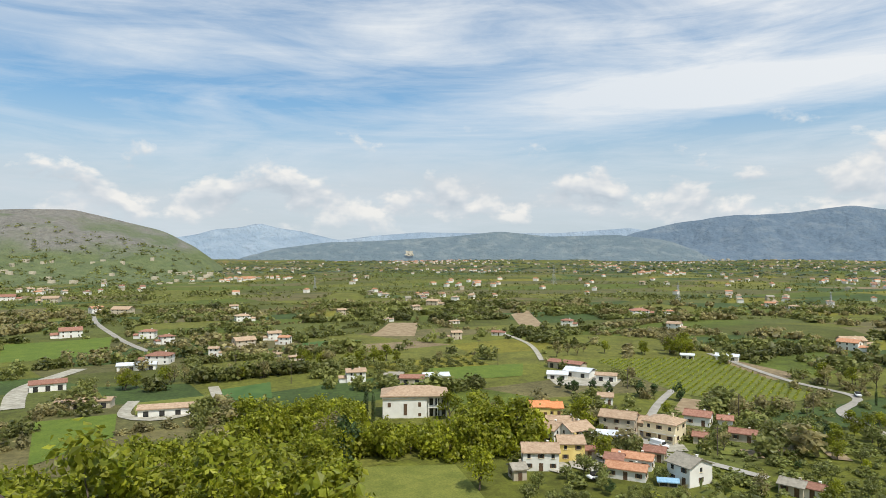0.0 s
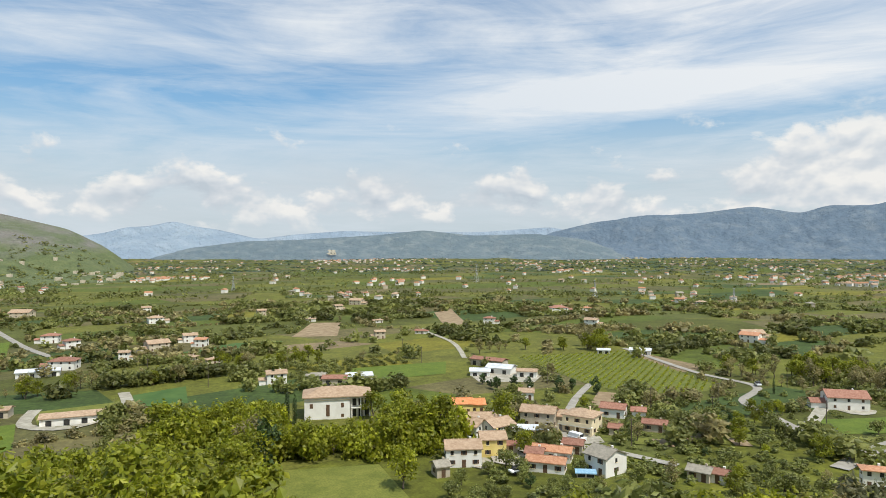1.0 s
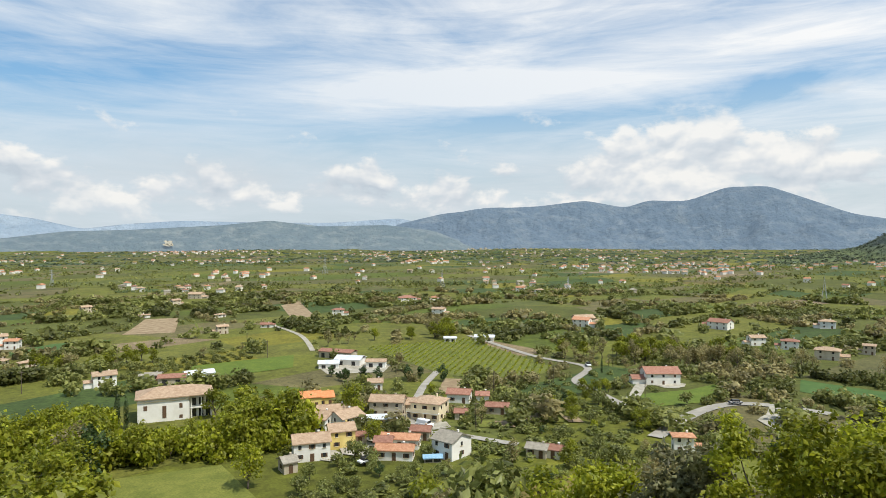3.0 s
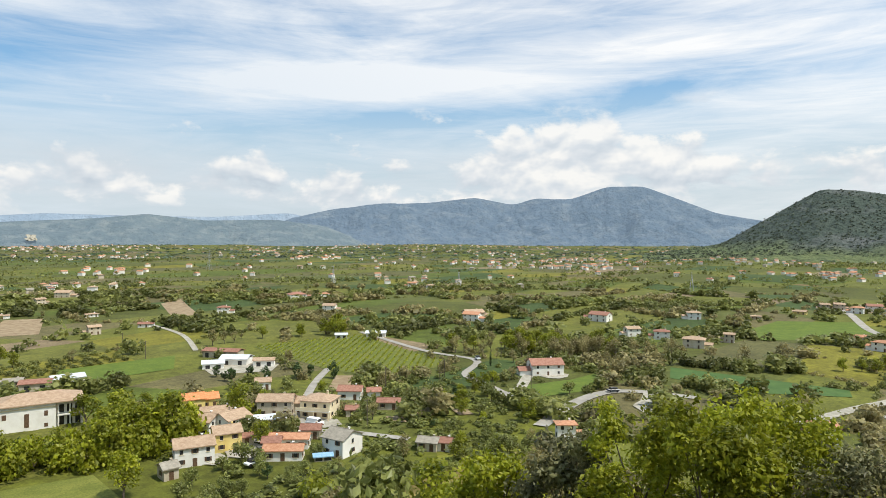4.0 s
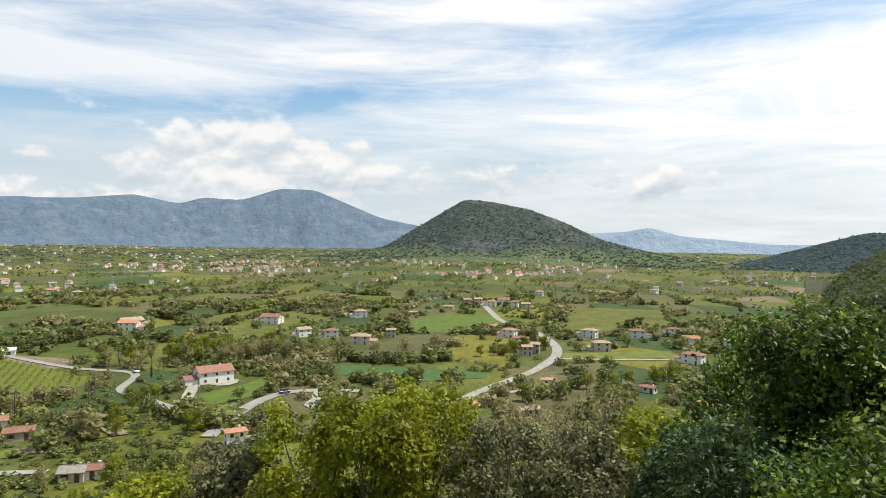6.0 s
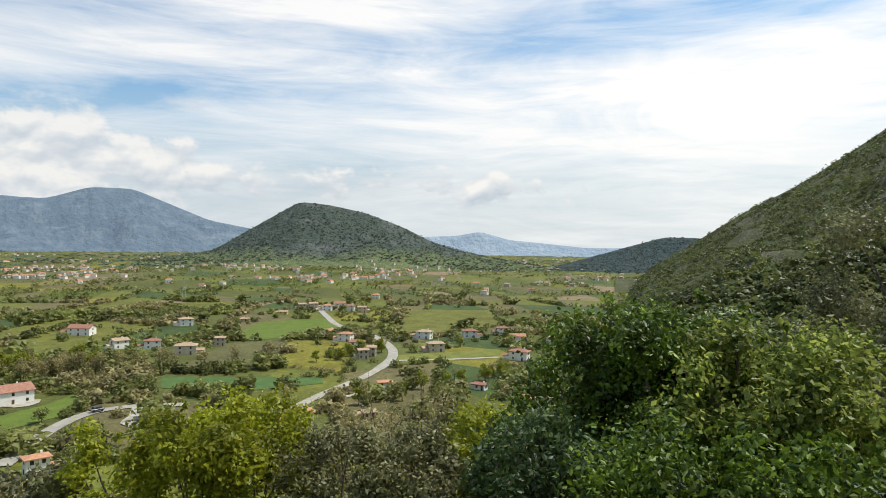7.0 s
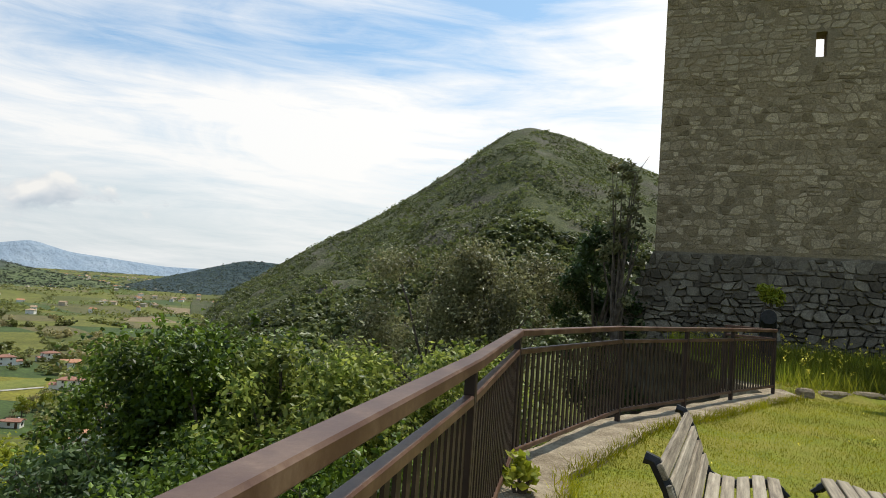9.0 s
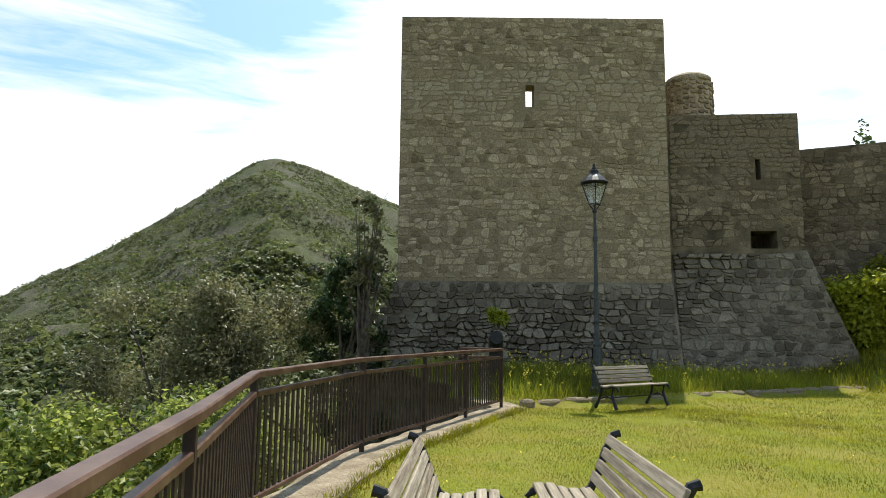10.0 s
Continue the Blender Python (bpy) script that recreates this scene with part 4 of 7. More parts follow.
def parcels():
    """The patchwork of the plain: uneven plots as one sheet of pieces, and the borders between them."""
    rng = np.random.default_rng(77)
    verts, quads, borders, plots = [], [], [], []
    for size_u, size_v, r0, r1, turn in ((62, 36, 185, 820, 0.42), (120, 62, 820, 2900, 0.30)):
        n = int(3000 / size_v)
        c, s = math.cos(turn), math.sin(turn)
        ju, jv = rng.uniform(-0.30, 0.30, (2 * n, 2 * n)) * size_u, rng.uniform(-0.26, 0.26, (2 * n, 2 * n)) * size_v
        shift = rng.uniform(-0.5, 0.5, 2 * n) * size_u

        def corner(i, j):
            u, v = (i - n) * size_u + ju[i, j] + shift[j // 2], (j - n) * size_v + jv[i, j] + 14 * math.sin((i - n) * size_u / 140)
            return np.array((u * c - v * s, u * s + v * c))

        reach = int(r1 / size_u) + 3
        for i in range(max(n - reach, 0), min(n + reach, 2 * n - 1)):
            for j in range(max(n - int(r1 / size_v) - 3, 0), min(n + int(r1 / size_v) + 3, 2 * n - 1)):
                q = [corner(i, j), corner(i + 1, j), corner(i + 1, j + 1), corner(i, j + 1)]
                mid = sum(q) / 4
                r, az = math.hypot(*mid), math.degrees(math.atan2(mid[0], mid[1]))
                if not (r0 < r < r1 and -43 < az < 96):
                    continue
                plots.append((q, r))
                borders += [(q[0], q[1], r), (q[0], q[3], r)]
                g = np.linspace(0.0, 1.0, 7)
                a, b = np.meshgrid(g, g, indexing="ij")
                a, b = a.ravel()[:, None], b.ravel()[:, None]
                p = q[0] * (1 - a) * (1 - b) + q[1] * a * (1 - b) + q[2] * a * b + q[3] * (1 - a) * b
                b0 = len(verts) * 49
                verts.append(np.column_stack([p, ground_z(p[:, 0], p[:, 1]) + 0.05 + r * 0.00018]))
                k = np.arange(49).reshape(7, 7)
                quads.append(b0 + np.stack([k[:-1, :-1], k[1:, :-1], k[1:, 1:], k[:-1, 1:]], -1).reshape(-1, 4))
    sheet = big_mesh("field_patchwork", np.concatenate(verts), np.concatenate(quads), PLOTS, True)
    tagged(new("field_patchwork", sheet), "patchwork of green meadows, crops and fallow plots", "fields", kind="stuff")
    return borders, plots


BORDERS, PLOT_QUADS = parcels()

ROADS = [
    ([(491, 278), (400, 213), (362, 170), (317, 136), (286, 121), (257, 115)], 4.8, ROAD, "pale winding asphalt road"),
    ([(257, 115), (236, 113), (206, 113), (177, 111)], 4, GRAVEL, "narrow pale lane"),
    ([(134, 332), (140, 268), (149, 238), (130, 215), (127, 195), (124, 173)], 3.2, ROAD, "narrow asphalt road beside the vineyard"),
    ([(160, 200), (151, 202), (137, 188), (123, 175)], 4, GRAVEL, "white gravel drive to a house"),
    ([(112, 145), (139, 161), (157, 166), (168, 160), (176, 146)], 4.4, ROAD, "curving asphalt road"),
    ([(168, 158), (158, 150), (152, 147), (149, 137)], 4.2, GRAVEL, "pale gravel lay-by"),
    ([(-304, 572), (-248, 471), (-195, 395), (-157, 350)], 3.4, ROAD, "narrow asphalt road between fields"),
    ([(-89, 255), (-80, 230), (-86, 207), (-101, 209), (-108, 230)], 4, GRAVEL, "white gravel track round a barn"),
    ([(-165, 299), (-162, 261), (-156, 241), (-142, 217)], 7, GRAVEL, "white gravel building ground"),
    ([(87, 249), (70, 218), (54, 177), (63, 166), (75, 152)], 2.8, ROAD, "village street"),
    ([(36, 435), (48, 370), (47, 313)], 2.6, GRAVEL, "pale farm track"),
    ([(197, 108), (211, 101), (223, 95)], 3, GRAVEL, "pale farm track"),
    ([(279, 116), (293, 96), (311, 75)], 3, GRAVEL, "pale path beside a strip of grass"),
    ([(-46, 150), (-39, 158), (-36, 172)], 5, ROAD, "lane between the trees"),
]
for line, width, mat, label in ROADS:
    way("road", line, width, mat, label)

# vineyard rows
rows_dir = Vector((0.55, 0.83)).normalized()
side = Vector((rows_dir.y, -rows_dir.x))


def inside(poly, x, y):
    c = False
    for (ax, ay), (bx, by) in zip(poly, poly[1:] + poly[:1]):
        if (ay > y) != (by > y) and x < (bx - ax) * (y - ay) / (by - ay) + ax:
            c = not c
    return c


# ---- houses ----
def gable_roof(bm, w, d, z, h, over=0.45, thick=0.22):
    x, y = w / 2 + over, d / 2 + over
    drop = h * over / (d / 2)
    for s in (-1, 1):
        vs = [bm.verts.new(p) for p in ((-x, s * y, z - drop), (x, s * y, z - drop), (x, 0, z + h), (-x, 0, z + h), (-x, s * y, z - drop + thick), (x, s * y, z - drop + thick), (x, 0, z + h + thick), (-x, 0, z + h + thick))]
        for f in ((0, 1, 2, 3), (4, 7, 6, 5), (0, 4, 5, 1), (0, 3, 7, 4), (1, 5, 6, 2)):
            bm.faces.new([vs[i] for i in f])
    bmesh.ops.recalc_face_normals(bm, faces=bm.faces[:])


def hip_roof(bm, w, d, z, h, over=0.5, thick=0.2):
    x, y = w / 2 + over, d / 2 + over
    k = max(w / 2 - d / 2, 0.2)
    lo = [bm.verts.new(p) for p in ((-x, -y, z - 0.15), (x, -y, z - 0.15), (x, y, z - 0.15), (-x, y, z - 0.15))]
    up = [bm.verts.new((v.co.x, v.co.y, v.co.z + thick)) for v in lo]
    r0, r1 = bm.verts.new((-k, 0, z + h)), bm.verts.new((k, 0, z + h))
    bm.faces.new(lo[::-1])
    for a in range(4):
        bm.faces.new((lo[a], lo[(a + 1) % 4], up[(a + 1) % 4], up[a]))
    bm.faces.new((up[0], up[1], r1, r0))
    bm.faces.new((up[1], up[2], r1))
    bm.faces.new((up[2], up[3], r0, r1))
    bm.faces.new((up[3], up[0], r0))


STYLES = {
    "w": (PLASTER_WHITE, TILE_TAN, "white-plastered house with a faded tile roof"),
    "W": (PLASTER_WHITE, TILE_GREY, "white-plastered house with a grey tile roof"),
    "t": (PLASTER_TAN, TILE_TAN, "tan-plastered house with a faded tile roof"),
    "o": (PLASTER_WHITE, TILE_ORANGE, "pale house with a bright orange tile roof"),
    "r": (PLASTER_WHITE, TILE_RED, "pale house with a red clay tile roof"),
    "g": (PLASTER_TAN, TILE_GREY, "tan house with a grey lichened tile roof"),
    "c": (PLASTER_CREAM, TILE_TAN, "large cream-yellow house with balconies and a tan roof"),
    "y": (PLASTER_YELLOW, TILE_TAN, "yellow-plastered house with a tile roof"),
    "O": (PLASTER_YELLOW, TILE_BRIGHT, "yellow-plastered house with a bright orange tile roof"),
    "s": (PLASTER_TAN, TILE_RED, "low shed with a red tile roof"),
}
HOUSE_MESHES = {}


def house(x, y, wide, style, rnd, turn=None, storeys=2, detail=True, group="", deep=None, hip=None):
    wall_mat, roof_mat, label = STYLES[style]
    if style == "s":
        storeys = 1
    wide = max(4.2, min(wide * 0.68, 15))
    d = deep or min(wide * 0.72, 11)
    h = 2.15 * storeys
    if turn is None:
        turn = math.degrees(-math.atan2(x, y)) + rnd.uniform(-28, 28)
    z = float(ground_z(x, y))
    key = (round(wide), style, storeys, detail, deep, hip)
    m = pose(x, y, z, 0, 0, turn)
    if key in HOUSE_MESHES:
        return copy_thing(HOUSE_MESHES[key], m)
    root = empty("house", pose(0, 0, 0), label, "house", group)
    bm = bmesh.new()
    box(bm, -wide / 2, wide / 2, -d / 2, d / 2, -3, h)
    use_hip = hip if hip is not None else rnd.random() < 0.4
    rise = d * 0.19
    if not use_hip:
        for s in (-1, 1):
            vs = [bm.verts.new((s * wide / 2, yy, zz)) for yy, zz in ((-d / 2, h), (d / 2, h), (0, h + rise))]
            bm.faces.new(vs if s > 0 else vs[::-1])
    part("wall", bm, wall_mat, root)
    bm = bmesh.new()
    (hip_roof if use_hip else gable_roof)(bm, wide, d, h, rise)
    roof = part("roof", bm, roof_mat, root)
    bm = bmesh.new()
    box(bm, -0.24, 0.24, -0.22, 0.22, h, h + rise + 0.45, Matrix.Translation((wide * 0.22, d * 0.12, 0)))
    part("chimney", bm, wall_mat, roof)
    if detail:
        n = max(2, int(wide / 3.2))
        for s in range(storeys):
            for k in range(n):
                px = -wide / 2 + (k + 0.5) * wide / n
                bm = bmesh.new()
                door = s == 0 and k == n // 2
                box(bm, px - 0.4, px + 0.4, -d / 2 - 0.05, -d / 2 + 0.05, 2.15 * s + (0.1 if door else 0.85), 2.15 * s + 1.8)
                part("door" if door else "window", bm, SHUTTER if (door or (k + s) % 3 == 0) else DARK_PANE, root)
            for sx in (-1, 1):
                bm = bmesh.new()
                box(bm, sx * wide / 2 - 0.05, sx * wide / 2 + 0.05, -0.5, 0.5, 2.15 * s + 0.75, 2.15 * s + 1.9)
                part("window", bm, DARK_PANE, root)
        side = rnd.choice((-1, 1))
        bm = bmesh.new()
        x0, x1 = sorted((side * wide / 2, side * (wide / 2 + wide * 0.38)))
        box(bm, x0, x1, -d * 0.34, d * 0.3, -3, 2.0)
        annex = part("annex", bm, wall_mat, root)
        bm = bmesh.new()
        gable_roof(bm, wide * 0.38, d * 0.64, 2.0, d * 0.12, 0.3, 0.16)
        bmesh.ops.translate(bm, vec=((x0 + x1) / 2, -d * 0.02, 0), verts=bm.verts[:])
        part("annex_roof", bm, roof_mat, annex)
    root.matrix_world = m
    HOUSE_MESHES[key] = root
    return root


rnd = random.Random(5)
HOUSES_LEFT = [(-35, 263, 11, "w"), (-109, 360, 16, "t"), (-100, 390, 10, "w"), (-89, 371, 9, "o"), (-83, 324, 9, "t"), (-115, 331, 7, "w"), (-71, 314, 7, "t"), (-135, 314, 16, "r"), (-177, 395, 13, "r"), (-158, 376, 11, "r"), (-228, 403, 18, "r"), (-383, 644, 22, "t"), (-293, 556, 15, "o"), (-268, 551, 22, "t"), (-446, 673, 22, "r"), (-19, 267, 8, "g")]
HOUSES_MIDDLE = [(-190, 598, 11, "w"), (-149, 489, 15, "w"), (-82, 530, 10, "t"), (-42, 488, 9, "w"), (-24, 569, 10, "t"), (-9, 633, 18, "t"), (9, 480, 8, "w"), (8, 399, 9, "t"), (34, 415, 9, "r"), (89, 472, 12, "r"), (160, 537, 21, "r"), (184, 537, 11, "o"), (154, 438, 13, "w"), (223, 360, 17, "t"), (307, 617, 13, "o"), (307, 576, 12, "w")]
HOUSES_ROAD = [(158, 202, 17, "r"), (111, 133, 7, "o"), (218, 353, 14, "o"), (291, 316, 17, "r"), (261, 259, 11, "w"), (265, 242, 11, "r"), (256, 214, 14, "t"), (284, 216, 7, "t"), (216, 94, 8, "o"), (313, 109, 12, "t"), (354, 130, 12, "w"), (370, 108, 12, "r"), (393, 94, 10, "r"), (359, 77, 12, "o"), (309, 65, 13, "r"), (236, 64, 5, "r"), (250, 43, 8, "r"), (215, 39, 10, "o")]
HOUSES_RIGHT = [(345, 289, 12, "w"), (422, 266, 9, "y"), (374, 267, 8, "t"), (463, 222, 10, "t"), (353, 190, 9, "o"), (324, 165, 11, "o"), (311, 153, 9, "r"), (286, 132, 8, "t"), (277, 132, 8, "t"), (496, 259, 14, "r"), (466, 254, 10, "o"), (486, 278, 10, "t"), (474, 238, 10, "r"), (473, 281, 9, "t"), (168, 100, 10, "o"), (183, 85, 6, "t"), (363, 59, 8, "w"), (597, 272, 10, "o")]
BUILT = []
for row, group in ((HOUSES_LEFT, "houses in the fields"), (HOUSES_MIDDLE, "houses in the fields"), (HOUSES_ROAD, "houses along the road"), (HOUSES_RIGHT, "houses along the road")):
    for x, y, wide, style in row:
        house(x, y, wide, style, rnd, storeys=1 if wide < 10 and rnd.random() < 0.4 else 2, group=group)
        BUILT.append((x, y, wide))


def village_house(x, y, wide, deep, eave, turn, style, hip=False):
    """A village house: x, y at the middle of its front, turn from square to the terrace."""
    wall_mat, roof_mat, label = STYLES[style]
    r = math.hypot(x, y)
    x, y = x * (1 + deep / 2 / r), y * (1 + deep / 2 / r)
    BUILT.append((x, y, wide))
    root = empty("house", pose(x, y, float(ground_z(x, y)), 0, 0, math.degrees(-math.atan2(x, y)) + turn), label, "house", "village houses")
    rise = deep * 0.20

    bm = bmesh.new()
    box(bm, -wide / 2, wide / 2, -deep / 2, deep / 2, -3, eave)
    if not hip:
        for s in (-1, 1):
            vs = [bm.verts.new((s * wide / 2, yy, zz)) for yy, zz in ((-deep / 2, eave), (deep / 2, eave), (0, eave + rise))]
            bm.faces.new(vs if s > 0 else vs[::-1])
    part("wall", bm, wall_mat, root)
    bm = bmesh.new()
    (hip_roof if hip else gable_roof)(bm, wide, deep, eave, rise, 0.4)
    roof = part("roof", bm, roof_mat, root)
    bm = bmesh.new()
    box(bm, wide * 0.2, wide * 0.2 + 0.45, 0.4, 0.85, eave, eave + rise + 0.5)
    box(bm, wide * 0.2 - 0.06, wide * 0.2 + 0.51, 0.34, 0.91, eave + rise + 0.42, eave + rise + 0.54)
    part("chimney", bm, wall_mat, roof)
    if not hip:
        bm = bmesh.new()
        tube(bm, [(-wide / 2 - 0.4, 0, eave + rise + 0.22), (wide / 2 + 0.4, 0, eave + rise + 0.22)], [0.11, 0.11], 6)
        part("ridge_tiles", bm, roof_mat, roof)
    storeys = 2 if eave > 3.9 else 1
    tall = eave / storeys
    n = max(1, round(wide / 3.1))
    for side, length, count in (("front", wide, n), ("left", deep, max(1, n - 1)), ("right", deep, max(1, n - 1))):
        turn_m = Matrix.Rotation({"front": 0, "left": -math.pi / 2, "right": math.pi / 2}[side], 4, "Z") @ Matrix.Translation((0, -(deep if side == "front" else wide) / 2, 0))
        for level in range(storeys):
            for k in range(count):
                px = -length / 2 + (k + 0.5) * length / count
                door = side == "front" and level == 0 and k == n // 2
                w2, z0, z1 = (0.5, 0.05, 1.95) if door else (0.38, tall * level + 0.85, tall * level + 1.85)
                bm = bmesh.new()
                box(bm, px - w2, px + w2, -0.03, 0.06, z0, min(z1, eave - 0.25), turn_m)
                window = part("door" if door else "window", bm, SHUTTER if door else DARK_PANE, root)
                if not door:
                    bm = bmesh.new()
                    box(bm, px - w2 - 0.1, px + w2 + 0.1, -0.12, 0.02, z0 - 0.1, z0, turn_m)
                    part("sill", bm, PLASTER_CREAM, window)
                    if (k + level) % 2 == 0:
                        for s in (-1, 1):
                            bm = bmesh.new()
                            box(bm, px + s * (w2 + 0.2) - 0.19, px + s * (w2 + 0.2) + 0.19, -0.06, 0.0, z0, min(z1, eave - 0.25), turn_m)
                            part("shutter", bm, SHUTTER, window)
    if style == "c":
        bm = bmesh.new()
        box(bm, -wide / 2 - 0.9, wide / 2 + 0.2, -deep / 2 - 1.3, -deep / 2, tall - 0.12, tall + 0.08)
        balcony = part("balcony", bm, PLASTER_WHITE, root)
        bm = bmesh.new()
        box(bm, -wide / 2 - 0.9, wide / 2 + 0.2, -deep / 2 - 1.3, -deep / 2 - 1.22, tall + 0.08, tall + 0.95)
        part("parapet", bm, PLASTER_CREAM, balcony)
        for px in (-wide / 2 - 0.8, 0, wide / 2):
            bm = bmesh.new()
            box(bm, px - 0.14, px + 0.14, -deep / 2 - 1.3, -deep / 2 - 1.05, -2, tall - 0.12)
            part("pillar", bm, PLASTER_CREAM, balcony)
    return root


VILLAGE_UPPER = [(30.2, 207, 6.2, 6, 3.6, 8, "O"), (35.0, 208.5, 5, 6, 2.9, 8, "O"), (34.4, 188.7, 10, 6.5, 3.3, 4, "w"), (29, 180.3, 8, 7, 4.0, -35, "w"), (35.6, 178, 7.5, 7, 4.2, 38, "w"), (50.6, 189.5, 10, 6.5, 4.6, -12, "t"), (57.8, 190.5, 4.6, 6, 3.0, -12, "t"), (76.6, 197.7, 7.4, 5.5, 3.0, -10, "r"), (83.6, 195.1, 4.1, 4, 2.6, 0, "r"), (82.4, 180.9, 6.7, 4, 2.4, -6, "s"), (70, 179.1, 3.6, 3.5, 2.2, -4, "s"), (55.3, 224.3, 5, 4.5, 2.8, 0, "w")]
VILLAGE_LOWER = [(23.1, 157.7, 8.6, 6.5, 4.5, 6, "w"), (17, 151, 3.2, 4, 2.6, 20, "g"), (31.7, 164.8, 6.4, 6, 4.5, 10, "y"), (37, 167, 3.5, 3, 2.2, 5, "s"), (45.9, 159.2, 9.6, 4.2, 2.6, -12, "o"), (42.2, 151.3, 9, 4.2, 2.5, -10, "o"), (41, 157.5, 4.2, 4, 2.9, -8, "r"), (53, 164.5, 5, 4.2, 2.5, -10, "s"), (55, 147.1, 6.4, 7.5, 4.4, -40, "W"), (75.1, 141.3, 4.9, 4, 2.2, -15, "g"), (78.6, 139.4, 3.4, 3.5, 2.2, -15, "r")]
for row in VILLAGE_UPPER + VILLAGE_LOWER:
    village_house(*row)
village_house(61, 181.3, 9, 8, 5.2, -22, "c", True)
YARDS = [((36, 163), 7), ((45, 172), 8), ((60, 178), 7), ((28, 160), 5), ((158, 196), 7), ((52, 190), 6)]
for (x, y), r in YARDS:
    draped("yard", [(x + r * math.cos(k * 0.9) * rnd.uniform(0.6, 1), y + r * math.sin(k * 0.9) * rnd.uniform(0.6, 1)) for k in range(7)], GRAVEL, "pale gravel yard between houses", "yard", lift=0.3, cell=4)
for k in range(7):
    x, y = 72 + 5.2 * k, 170 - 2.2 * (k % 3)
    draped("garden_bed", [(x, y), (x + 4.2, y - 1.5), (x + 5.5, y + 5), (x + 1.2, y + 6.5)], SOIL if k % 2 else HAY, "terraced vegetable garden plot", "garden", lift=0.3, cell=4)
centres = [(rnd.uniform(-34, 90), rnd.uniform(700, 2600)) for _ in range(26)]
for k in range(260):
    if rnd.random() < 0.7:
        a, r = rnd.choice(centres)
        a, r = a + rnd.gauss(0, 2.0), r * rnd.uniform(0.93, 1.07)
    else:
        a, r = rnd.uniform(-36, 92), rnd.uniform(650, 2600)
    x, y = r * math.sin(radians(a)), r * math.cos(radians(a))
    house(x, y, rnd.choice((8, 9, 11)), rnd.choice("wwwwwttorg"), rnd, detail=False, group="far houses", deep=6.5, hip=rnd.random() < 0.5)
    BUILT.append((x, y, 10))

# the farthest houses, too small to tell apart
rng = np.random.default_rng(91)
for name, mat, label in (("far_village_houses", PLASTER_WHITE, "scattered pale far houses across the plain"), ("far_village_roofs", TILE_ORANGE, "reddish roofs of the far houses across the plain")):
    rng = np.random.default_rng(91)
    verts, faces = [], []
    hubs = [(-3.5, 2330), (-1.0, 2340), (1.5, 2330), (-16, 1900)] + [(rng.uniform(-36, 90), rng.uniform(900, 3300)) for _ in range(36)]
    for k in range(950):
        a, r = hubs[rng.integers(40)]
        a, r = (a + rng.normal() * 2.2, r * rng.uniform(0.92, 1.08)) if rng.random() < 0.75 else (rng.uniform(-37, 92), rng.uniform(800, 3600))
        x, y, t = r * math.sin(radians(a)), r * math.cos(radians(a)), rng.uniform(0, 3)
        wd, dp, h = rng.uniform(2.6, 4.6), rng.uniform(2.2, 3.2), rng.uniform(2.8, 4.8)
        z = float(ground_z(x, y))
        c, s_ = math.cos(t), math.sin(t)
        b0 = len(verts)
        low = z - 1 if name == "far_village_houses" else z + h
        grow = 1.0 if name == "far_village_houses" else 1.1
        for px, py in ((-1, -1), (1, -1), (1, 1), (-1, 1)):
            verts.append((x + (px * wd * c - py * dp * s_) * grow, y + (px * wd * s_ + py * dp * c) * grow, low))
        if name == "far_village_houses":
            verts += [(v[0], v[1], z + h) for v in verts[b0:b0 + 4]]
            faces += [(b0, b0 + 1, b0 + 5, b0 + 4), (b0 + 1, b0 + 2, b0 + 6, b0 + 5), (b0 + 2, b0 + 3, b0 + 7, b0 + 6), (b0 + 3, b0, b0 + 4, b0 + 7)]
        else:
            verts += [(x - wd * c, y - wd * s_, z + h + 1.6), (x + wd * c, y + wd * s_, z + h + 1.6)]
            faces += [(b0, b0 + 1, b0 + 5, b0 + 4), (b0 + 2, b0 + 3, b0 + 4, b0 + 5), (b0 + 1, b0 + 2, b0 + 5), (b0 + 3, b0, b0 + 4)]
    tagged(new(name, mesh(name, verts, faces, mat)), label, "houses", kind="stuff")

# ---- vegetation ----
def leaf_quads(rng, blobs, n, leaf, fill=0.55, droop=0.0, long=1.7, spread=0.16):
    """n leaves over the shells of blobs (x, y, z, rx, rz): vertices and quads."""
    blobs = np.asarray(blobs, float)
    wgt = blobs[:, 3] * np.minimum(blobs[:, 4], blobs[:, 3])
    pick = rng.choice(len(blobs), n, p=wgt / wgt.sum())
    d = rng.normal(size=(n, 3))
    d /= np.linalg.norm(d, axis=1)[:, None]
    rad = 1 - fill * rng.random(n) ** 1.6
    b = blobs[pick]
    c = b[:, :3] + d * rad[:, None] * np.stack([b[:, 3], b[:, 3], b[:, 4]], -1)
    c += rng.normal(size=(n, 3)) * b[:, 3:4] * spread
    nrm = d * 0.8 + rng.normal(size=(n, 3)) * 0.7 + np.array([0, 0, 0.5])
    nrm /= np.linalg.norm(nrm, axis=1)[:, None]
    t = np.cross(nrm, rng.normal(size=(n, 3)) + np.array([0, 0, -droop]))
    t /= np.linalg.norm(t, axis=1)[:, None]
    s = np.cross(nrm, t)
    size = leaf * rng.uniform(0.6, 1.4, n)[:, None]
    v = np.stack([c - t * size * 0.5 * long, c + s * size * 0.5 - nrm * size * 0.1, c + t * size * 0.5 * long, c - s * size * 0.5 - nrm * size * 0.1], 1)
    return v.reshape(-1, 3), np.arange(4 * n).reshape(-1, 4)


